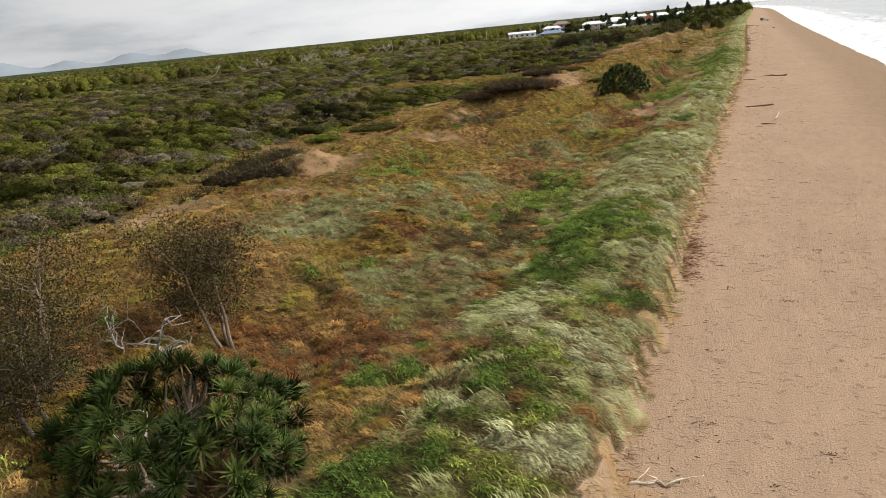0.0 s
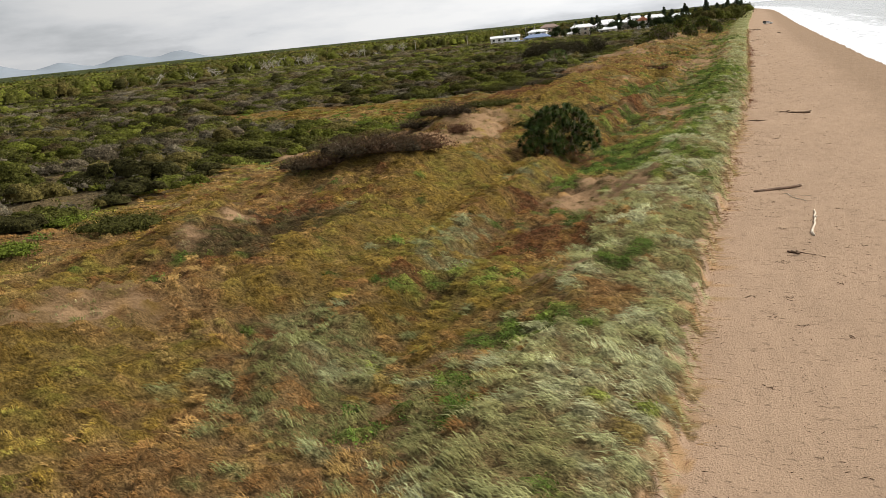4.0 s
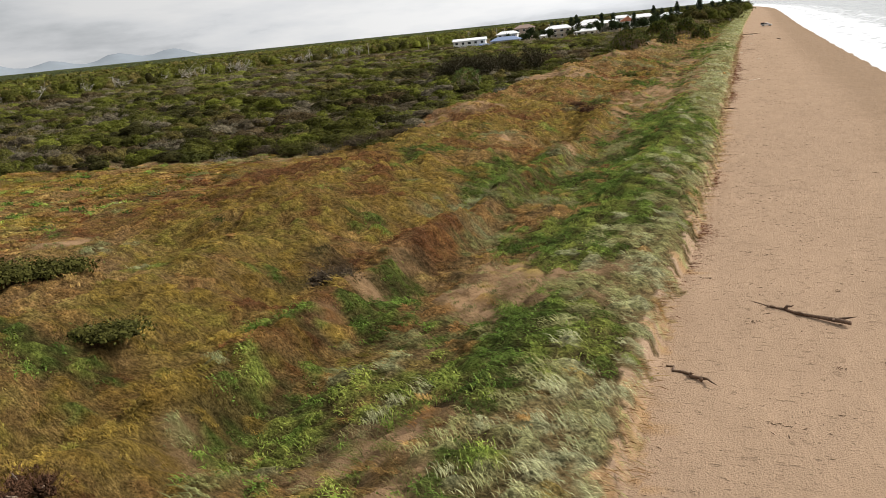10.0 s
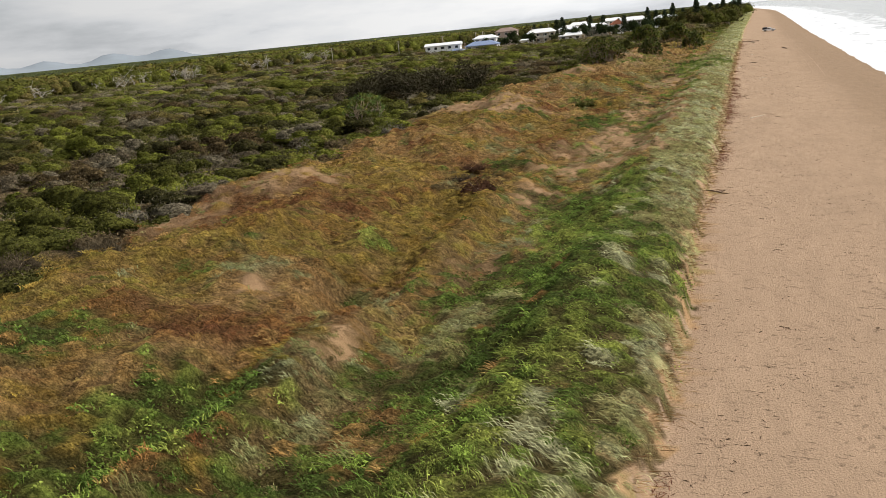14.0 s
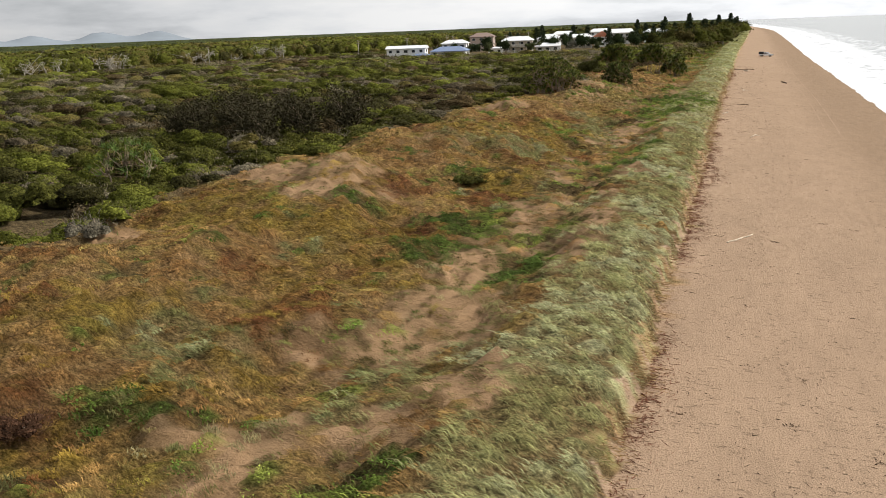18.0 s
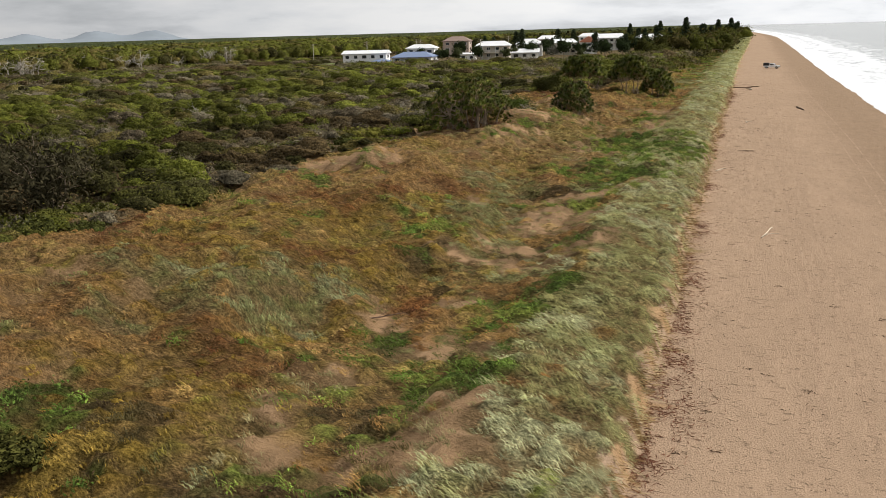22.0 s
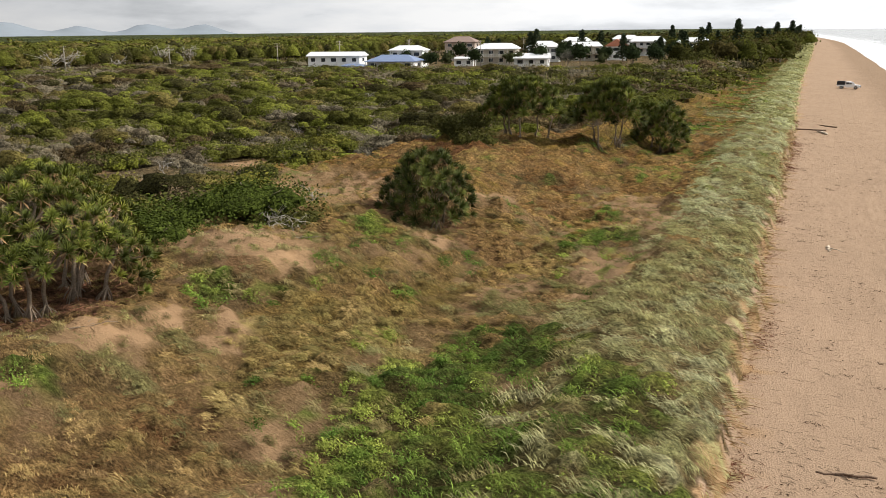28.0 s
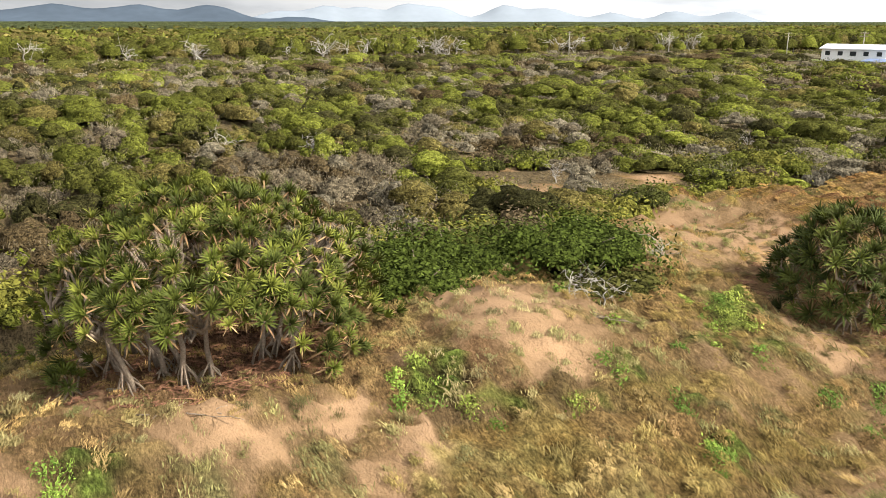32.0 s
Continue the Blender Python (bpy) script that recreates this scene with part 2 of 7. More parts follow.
SAND += [(-11, 242, 1.8, 3.2), (-13, 237.5, 1.4, 1.4), (-6, 233.7, 1.0, 1.5), (-8.5, 230.5, 1.3, 1.4), (-11.8, 230.8, 1.4, 1.2), (-12.3, 252, 1.3, 2.8), (-10, 246.5, 1.3, 2.0), (-12.6, 216.6, 1.3, 0.6), (-13.1, 219.9, 1.2, 0.6), (-24.6, 221.1, 0.6, 1.3), (-5.2, 223.9, 0.7, 0.6), (-12, 226.6, 0.9, 0.7), (-13.8, 228.3, 1.6, 0.7), (-7, 234.6, 1.8, 1.2), (-13.8, 237.2, 1.6, 0.8),
    (-14.3, 237.7, 1.4, 0.6), (-12.1, 238.9, 1.8, 1), (-8.6, 240.6, 1.1, 1.9), (-12.1, 240.7, 1.3, 0.8), (-10.4, 245, 1.4, 0.8), (-12.1, 248.6, 1.2, 1.5), (-34.5, 249.2, 1.7, 1.6), (-6.6, 249.7, 1, 1.7),
    (-12.4, 253.2, 1, 0.6), (-6.7, 253.4, 1.6, 1.5), (-10.1, 255.2, 0.9, 0.7), (-8.9, 257, 1.9, 1.3), (-13.3, 257.8, 0.6, 0.7), (-6, 258.3, 1.5, 1.5), (-11.9, 258.6, 1.1, 0.8), (-6.5, 260.4, 1.2, 3.4)]
SAND += [(-26, 261.8, 3, 3.2), (-12, 262, 0.6, 0.8), (-11.9, 264.8, 1.3, 0.9), (-27.3, 266.2, 1.8, 2.4), (-33.4, 266.2, 2.6, 1.3), (-6.7, 267.3, 1, 0.6), (-10.2, 268.1, 0.8, 0.6), (-34.2, 268.2, 2, 1.8),
    (-11.9, 276.2, 0.7, 0.6), (-7.3, 276.8, 2, 1.3), (-13.6, 278.3, 0.6, 0.6), (-7.5, 279.4, 1.3, 0.6), (-23.2, 283.9, 0.6, 0.6), (-28, 284.3, 0.6, 0.8), (-10.6, 286.1, 1.2, 1), (-13.7, 288.7, 0.6, 0.7),
    (-11.3, 292.4, 1.2, 0.6), (-9.1, 298.7, 1.3, 0.6), (-12.9, 299.6, 1.2, 0.6), (-14.1, 300.4, 1.3, 0.6), (-7.1, 300.9, 1, 1.6), (-10.8, 302.4, 2, 0.7), (-5.7, 303.2, 0.6, 0.6), (-13.4, 303.7, 0.6, 0.6)]
SAND += [(-5.6, 307.6, 1.1, 0.6), (-10.9, 310.4, 2.8, 2.2), (-11, 312.8, 1.7, 0.9), (-10.7, 314.5, 0.8, 0.6), (-17.7, 315.4, 0.6, 1.5), (-10.4, 316.1, 1.5, 0.6), (-10.7, 318.2, 1.7, 0.9), (-9, 319.3, 1.8, 1.6),
    (-5.5, 320.9, 1, 0.7), (-31.5, 321.4, 3.4, 3.4), (-27.5, 345, 1.4, 0.6), (-23, 345.5, 0.6, 0.6), (-15.3, 346.2, 0.6, 0.7), (-24.3, 346.5, 1.2, 0.6), (-23.9, 346.9, 0.8, 0.6), (-12.7, 347.9, 0.9, 0.7),
    (-22.9, 347.9, 0.6, 0.6), (-35.9, 349, 1.5, 1.1), (-15, 349, 0.9, 1), (-20.7, 350.1, 0.6, 0.6), (-23.7, 350.8, 0.6, 0.6), (-21.4, 352, 0.6, 0.6), (-4.5, 352.7, 0.7, 0.7), (-9.9, 352.8, 0.7, 0.6)]
SAND += [(-23.8, 356.5, 1.3, 0.7), (-23.6, 357.3, 2.3, 0.7), (-21.8, 358.2, 0.6, 0.6), (-24.2, 359, 0.7, 0.6), (-10.5, 360.1, 1, 0.6), (-19.6, 363.5, 0.6, 0.6), (-19.4, 364.7, 0.7, 0.6), (-16.7, 364.7, 0.6, 0.9),
    (-19.9, 368.3, 0.8, 1), (-9.2, 368.4, 0.9, 0.6), (-19.2, 368.4, 0.6, 0.8), (-23, 370.5, 0.6, 1), (-28, 371.6, 1.7, 3.4), (-26.9, 371.8, 1.3, 2.8), (-48.8, 377.5, 2.8, 2.3), (-20.4, 379.4, 0.6, 3.4),
    (-9.6, 371, 1.9, 4.2), (-9.4, 380, 1.7, 3), (-9.1, 365.2, 1.2, 1.5), (-12.5, 387, 1.6, 2.0), (-62.8, 386.9, 0.9, 3.4), (-47.8, 390.8, 2, 3.4), (-55.1, 421.6, 3.1, 3.4)]
SILVER = [(-9.6, 30.5, 1.3, 2.6), (-14.3, 34, 1.8, 2.9), (-24.6, 43.2, 2.4, 3.4), (-23.9, 46.3, 2, 1.6), (-18.5, 48.2, 1.1, 1.7), (-22, 48.4, 2.6, 3.2), (-7.8, 54.9, 2.5, 4.4), (-17.6, 55.7, 1.6, 2),
    (-19, 57.5, 1.3, 0.6), (-16.9, 72.2, 2.3, 5.4), (-20.1, 78, 0.8, 0.9), (-20.1, 80.5, 0.9, 1.2), (-16.7, 87.6, 0.8, 0.7), (-15.1, 88.4, 0.6, 1.8), (-16.6, 91.8, 0.8, 2.5), (-16.8, 108.9, 1.6, 1.8),
    (-21.1, 111.2, 0.6, 0.6), (-16.2, 136.9, 0.6, 0.6), (-13.5, 163.3, 0.9, 3.1), (-17.5, 168.5, 1.2, 2.8), (-16.6, 170.1, 1.2, 1.5), (-14.3, 170.7, 1.7, 0.9), (-10.6, 170.8, 1.9, 0.6), (-15.7, 171.5, 1.8, 0.8)]
SILVER += [(-3.3, 172.2, 0.8, 0.7), (-16.2, 174.7, 2.2, 2.2), (-12.3, 183, 0.9, 2.3), (-14, 186.2, 1.1, 1), (-10.7, 189.6, 1, 1.2), (-14.9, 191.1, 0.6, 0.6), (-14.6, 195.2, 0.6, 1.4), (-9.5, 195.2, 1.3, 2.8),
    (-21.8, 196.5, 1.1, 1.2), (-24, 200.4, 0.6, 0.6), (-16.5, 231.7, 0.6, 0.6), (-20.1, 234.3, 0.6, 1.8), (-20.7, 234.8, 0.9, 1.6), (-21.4, 238.8, 0.8, 1.2), (-18, 234, 1.6, 1.5), (-20.8, 249.5, 1.2, 0.6),
    (-22.7, 281.4, 0.6, 0.6), (-19.3, 286, 2.1, 0.7), (-20.7, 286.3, 2.2, 3.2), (-24.5, 286.3, 2.5, 1), (-17.7, 287.8, 0.7, 1.1), (-18.4, 291.2, 1.3, 1.4), (-20.5, 302.9, 0.6, 0.6), (-20.2, 308.2, 0.9, 0.6)]
SILVER += [(-16.1, 312.4, 1.8, 3.7), (-19.1, 319.3, 0.6, 0.6), (-17.8, 321.3, 0.6, 0.6), (-18.8, 321.8, 1.2, 3.2), (-16.2, 322.3, 1.6, 3), (-11.1, 323.2, 0.6, 0.9), (-21.8, 323.9, 0.7, 0.6), (-20.2, 328.5, 0.6, 1),
    (-22.6, 345.8, 0.6, 0.6), (-21.1, 346, 0.6, 0.6), (-15.5, 346.3, 0.6, 0.8), (-22.1, 349.5, 0.6, 0.6), (-22, 354.1, 0.6, 0.6), (-11.9, 360.6, 1.6, 1), (-7.4, 362.2, 2.4, 3.7), (-17.9, 362.5, 0.6, 0.6)]
GREEN = [(-9.3, 16.9, 2.4, 1.1), (-6, 17.7, 1.1, 0.7), (-7.2, 20.3, 1, 1.5), (-6.8, 24.4, 1.1, 1.8), (-12.3, 24.9, 1, 0.8), (-4.8, 29.8, 0.8, 2), (-7.3, 38, 2.3, 5.5), (-6.7, 41.5, 1.4, 1.1),
    (-8.4, 44.1, 2, 2.8), (-6.2, 46.9, 0.9, 1.5), (-13.4, 54.2, 1.5, 3), (-26.3, 60.2, 2.2, 3.1), (-14.5, 60.6, 1.8, 1.6), (-8.9, 77.4, 2, 0.9), (-15.8, 82.2, 1.3, 1), (-13.9, 85, 1.5, 1.5),
    (-6.6, 86.3, 1.1, 2.4), (-6.3, 105.2, 0.6, 1.1), (-5.3, 107, 0.8, 1), (-14, 108, 1.2, 1.2), (-6.3, 108.3, 0.8, 1.2), (-6.5, 114.2, 2.5, 3.5), (-5.1, 115.1, 1.4, 1.1), (-11.7, 116.8, 2.2, 2.8)]
GREEN += [(-11.6, 124, 1.6, 1.5), (-6.1, 125.3, 0.9, 0.8), (-10.6, 127.1, 3.4, 3.1), (-14.1, 129.2, 1.2, 1), (-5.8, 130.2, 0.7, 2.5), (-22.7, 133, 1, 1.1), (-4.9, 134.9, 0.6, 1.3), (-23.4, 137.5, 1.7, 0.6),
    (-21.6, 137.9, 1.6, 0.8), (-13.3, 139.3, 2.7, 3.1), (-5.9, 143.9, 3, 3.7), (-16.7, 145.1, 1.4, 0.8), (-14.2, 147.7, 0.9, 0.6), (-20.7, 151.4, 0.6, 0.6), (-14.6, 151.5, 0.7, 1.6), (-6.6, 155.2, 1.3, 1.6),
    (-4.6, 155.2, 0.7, 0.8), (-5.5, 156, 1.2, 1.6), (-20.6, 161.1, 1.3, 0.6), (-7.9, 161.6, 3.3, 2.4), (-5, 166.2, 2.4, 3.7), (-14.6, 170.1, 0.9, 0.6), (-5.5, 170.4, 1.1, 1.2), (-3, 170.5, 0.8, 1)]
GREEN += [(-6.9, 173.1, 2, 2.8), (-15, 174.3, 2.8, 3.5), (-5.7, 175.5, 1.4, 2.6), (-10.8, 179, 1.5, 2), (-18.3, 179, 2, 1.4), (-4.6, 179.9, 1.8, 5.5), (-16.3, 181.3, 2.3, 2.6), (-7.4, 182.9, 3.5, 5.5),
    (-15.9, 184.5, 1.7, 1.1), (-25.4, 184.6, 1.5, 2.5), (-16.9, 184.9, 1.7, 1.2), (-3.7, 186.7, 1.6, 1.3), (-8.1, 187.1, 1.3, 1.3), (-11.1, 187.3, 1.4, 1.1), (-4.6, 190.6, 2, 4), (-7.3, 191.3, 1.8, 3),
    (-2.5, 193.8, 0.9, 3.2), (-4.9, 195.7, 2, 2.9), (-5.9, 198.6, 3.9, 5.5), (-3, 199.4, 0.7, 4.2), (-18.2, 203.7, 0.7, 0.8), (-7.6, 212.3, 2.7, 5.5), (-5.6, 216.1, 2.1, 1), (-10.1, 217.2, 1.8, 0.8)]
GREEN += [(-9.3, 218.1, 2.1, 1.3), (-4.8, 219.2, 1.9, 1.4), (-16.8, 221.9, 0.8, 0.8), (-5.1, 223.6, 0.7, 1), (-7.6, 223.6, 1.8, 1.2), (-17.1, 228.9, 1.8, 0.9), (-7.7, 227.3, 1.0, 1.2),
    (-13.6, 238.3, 0.6, 0.6), (-8.8, 249.2, 1.2, 2.9), (-15, 250.1, 1.1, 1.5), (-13.5, 253.5, 0.7, 0.8), (-15.1, 253.5, 0.6, 1.1), (-24.5, 253.8, 1.1, 1.2), (-9.4, 257.6, 1.3, 1.2),
    (-14.7, 259, 1.8, 2), (-23.2, 259.4, 1.4, 0.7), (-8.2, 259.4, 1.2, 1), (-16.3, 259.8, 1.2, 1), (-15.1, 261.3, 1.2, 1), (-14.2, 263.5, 1, 1), (-19.8, 275.6, 1.2, 1.5), (-7.9, 281.5, 1.3, 0.6)]
GREEN += [(-15.7, 282.3, 0.9, 0.6), (-6.9, 282.6, 0.7, 0.7), (-12.6, 286.7, 0.6, 1.3), (-7.1, 291.7, 1.9, 2.5), (-16, 298.4, 0.7, 0.6), (-8.3, 302.7, 1.8, 0.6), (-16.2, 303.9, 1.5, 1.5), (-20.7, 306.5, 1, 0.6),
    (-29.8, 311.3, 1, 0.7), (-10, 314.3, 1.6, 1.8), (-14.1, 314.4, 1.2, 0.6), (-6.7, 319.4, 0.9, 0.6), (-9.5, 323.8, 1, 1.2), (-6.1, 324.8, 1.3, 1.4), (-8.3, 328.3, 2.8, 4.3), (-15.2, 330.9, 1.3, 1.5),
    (-9, 332.1, 3.5, 5.5), (-5.9, 337.8, 1.8, 3.3), (-5.9, 340.9, 3.6, 5.5), (-23.2, 344.1, 0.6, 0.6), (-6.4, 346.8, 1.2, 0.9), (-12, 348.7, 2.6, 4), (-4.9, 349.2, 1.5, 2.7), (-4.3, 350.7, 0.6, 0.7)]
GREEN += [(-12.4, 351.3, 1.5, 1.7), (-13.4, 352.4, 1, 1), (-6.4, 353, 0.7, 1.4), (-23.3, 354, 1.1, 0.6), (-21.2, 356.2, 0.6, 0.6), (-10.5, 356.5, 2.2, 1.6), (-20, 357.4, 0.7, 0.6), (-20.4, 360, 0.6, 0.6),
    (-18, 360.4, 0.6, 0.6), (-21.1, 363.8, 0.6, 0.6), (-22.5, 366.6, 0.6, 1), (-17.8, 367.8, 0.6, 0.6), (-11.1, 374.5, 1.5, 2.8)]
RED = [(-16.7, 27.7, 2.9, 3.2), (-23.8, 28, 2.1, 2.3), (-17.6, 41.9, 1.5, 1), (-16.5, 84.4, 1.1, 1.5),
    (-10.9, 92.3, 2.7, 4), (-14.6, 93.6, 1.7, 2.5), (-25.8, 96.4, 2.9, 3.4), (-14.7, 99.6, 0.8, 0.9), (-15, 102.2, 0.8, 1.2), (-15.3, 116.3, 0.6, 0.9), (-15.1, 122.4, 1.6, 1.1), (-15.5, 129.7, 0.6, 0.8),
    (-16.1, 130.9, 1.9, 0.8), (-19.8, 138, 1.3, 0.6), (-16.3, 142.4, 0.8, 2.5), (-19.5, 146.5, 1.1, 0.8), (-16.7, 147.1, 2.1, 2.3), (-14.6, 157.7, 0.8, 2), (-23.9, 159.8, 2.7, 2.6), (-14.8, 159.9, 0.6, 2)]
RED += [(-39.6, 164.4, 5.5, 3.4), (-35.7, 165.9, 0.9, 3), (-23.4, 169, 2, 2.6), (-35.4, 169.6, 5.5, 5.5), (-24.3, 172.8, 0.6, 0.7), (-13.2, 176, 0.9, 1.8), (-34.7, 179.2, 5.5, 5.5), (-14.7, 179.2, 1.8, 2.9),
    (-28.8, 179.2, 0.6, 2), (-23.9, 189.5, 2.1, 1.5), (-20.8, 189.5, 1.8, 1.4), (-16.3, 190.8, 1.5, 1.9), (-30.3, 208.6, 5.5, 5.4), (-23.9, 209.8, 1.5, 2.8), (-20.8, 212.2, 1.6, 1.6), (-20.1, 216.6, 0.9, 0.9),
    (-16.8, 222.5, 1.6, 1.2), (-23.5, 227.2, 1.8, 1.1), (-20.4, 227.9, 1.3, 0.7), (-26.8, 233.3, 1.3, 1.2), (-16.5, 236.6, 0.7, 0.6), (-16, 239.7, 2.3, 2.3), (-21.6, 243.5, 1.2, 0.7), (-17.9, 246.6, 1.1, 1.1)]
RED += [(-18.5, 252.6, 1.1, 0.6), (-17.7, 256.3, 1.1, 2.2), (-22.5, 266.2, 1.6, 1.3), (-15.7, 266.7, 1.4, 2.5), (-16.1, 281, 1.6, 1.1), (-19.8, 282.8, 2.6, 1), (-14, 291.8, 0.9, 1.5), (-19.9, 293.5, 1.3, 1.7),
    (-17.7, 298, 0.6, 1.5), (-23.8, 305.5, 1.3, 0.9), (-22.7, 309.8, 1, 1), (-14.1, 325.9, 1.5, 0.6), (-22.1, 328.9, 1.3, 1.1), (-17.8, 338.7, 1.8, 3.3), (-19.3, 345.1, 1.8, 1.3), (-24, 355.5, 0.6, 0.6),
    (-19.9, 355.9, 1.6, 0.8), (-19.5, 357.4, 1, 0.6), (-18.6, 359.4, 0.9, 1.1), (-18.1, 368.9, 1.7, 1)]
GOLD = [(-30.4, 28.4, 2.6, 1.2), (-26.9, 62.9, 3.1, 2.7), (-24.1, 67.8, 3.8, 5.5), (-35.9, 73.7, 5.5, 5.5), (-22.6, 79.2, 1.1, 0.9), (-21.9, 81.6, 2.8, 1.4), (-13.7, 83.4, 2.6, 5.5), (-22.1, 86.3, 3.5, 2.2),
    (-21, 89.3, 1.1, 1.5), (-21.6, 97, 3.2, 5.5), (-23.3, 100.2, 5.3, 3.6), (-20.5, 103, 2.6, 2.1), (-19.6, 106.5, 3.3, 4.9), (-22.3, 109.6, 2.7, 2.3), (-20.5, 111.8, 3.2, 0.7), (-15.3, 114.7, 0.6, 1.9),
    (-16.5, 132.4, 2.2, 5.5), (-22.3, 143.6, 2.7, 1.5), (-21.5, 150, 3, 3.1), (-25.2, 154.3, 4.3, 2.6), (-27.9, 158.3, 5.5, 5.5), (-24.9, 159.4, 4.1, 1.3), (-35.8, 168, 5.5, 5.5), (-19.2, 169.4, 1.2, 0.9)]
GOLD += [(-20.6, 169.6, 1.5, 2.2), (-19.7, 173.1, 1, 1), (-22.3, 175.2, 1.2, 0.8), (-22, 179.6, 2.7, 1.9), (-52.5, 179.6, 5.5, 2.4), (-15.3, 186.7, 1.2, 2.5), (-25.9, 195.7, 1.4, 0.7), (-18.8, 200.8, 1.3, 1.5),
    (-17.4, 207, 3.2, 4.6), (-17.7, 211.8, 2.3, 3), (-18.3, 214.1, 0.9, 0.6), (-17.4, 215.9, 1.7, 0.6), (-17.1, 217.7, 0.8, 0.7), (-24.7, 220.9, 1.8, 3.6), (-23.3, 234.3, 1.4, 1.3), (-22.6, 236.3, 0.6, 0.6),
    (-20.1, 243.4, 1.2, 0.9), (-24.9, 249.3, 0.6, 1.2), (-19, 250.9, 0.8, 0.6), (-23.9, 252.4, 5.5, 2), (-20.2, 255.7, 0.6, 1.9), (-22.7, 255.8, 0.8, 1.1), (-21.4, 260.5, 1.4, 0.8), (-17.6, 265.4, 1.2, 1.1)]
GOLD += [(-15.7, 270.8, 1.4, 2.2), (-18, 273.7, 0.8, 0.6), (-22.5, 278.1, 0.6, 0.6), (-20.9, 302.8, 1.5, 1.3), (-21.5, 319.4, 0.8, 0.7), (-28.2, 332.1, 1.4, 1.1), (-19.8, 355.7, 0.9, 0.6), (-17.5, 358.7, 0.7, 0.6),
    (-16.5, 362.2, 0.6, 0.6)]
DARK = [(-13.2, 45.5, 1.3, 2.4), (-15.6, 42.5, 1.2, 1.6), (-14.5, 50.5, 1.0, 2.0), (-16, 58.2, 1.4, 0.8), (-27.8, 85.3, 2.2, 1.6), (-26.4, 90, 2.2, 2), (-25.8, 92.4, 1.9, 2.7), (-12.2, 106.4, 1.4, 0.9), (-19.6, 154.5, 1.2, 0.9), (-18.8, 217.6, 1, 1), (-12.7, 218.4, 0.9, 0.6),
    (-17.8, 222.7, 2, 1.9), (-11.8, 273.4, 2.9, 0.8), (-15.6, 275, 0.6, 0.6), (-17.2, 275.8, 1.4, 1), (-11.1, 279, 0.9, 0.7), (-15.7, 297.7, 0.7, 0.6), (-14.5, 300.6, 0.8, 0.6), (-11.5, 300.6, 0.6, 0.7),
    (-14.4, 320.1, 1.7, 0.9), (-12, 321.3, 2, 0.6), (-10.8, 324.4, 0.9, 1.1)]
TAN = [(-23.1, 34, 2.3, 2.6), (-19, 64, 2.4, 4), (-16.9, 64, 2.1, 4.9), (-7.1, 79.5, 1.7, 1.4), (-22, 116.7, 0.7, 3.2), (-22.8, 150.1, 1.5, 0.7), (-9.9, 184.3, 1.5, 2.2), (-22.9, 321.3, 0.6, 1.1)]


def patches(x, y, spots):
    """How far each place lies in any of the patches, 0 to 1.2, with flat tops and soft rims."""
    shape, x, y = np.shape(x), np.ravel(x), np.ravel(y)
    v = np.zeros(len(x))
    for cx, cy, rx, ry in spots:
        rx, ry = 1.15 * rx + 0.2, 1.15 * ry + 0.2
        i = np.nonzero((np.abs(y - cy) < 2.0 * ry) & (np.abs(x - cx) < 2.0 * rx))[0]
        q = ((x[i] - cx) / rx) ** 2 + ((y[i] - cy) / ry) ** 2
        v[i] += np.exp(-0.7 * q * q)
    return np.clip(v, 0, 1.2).reshape(shape)


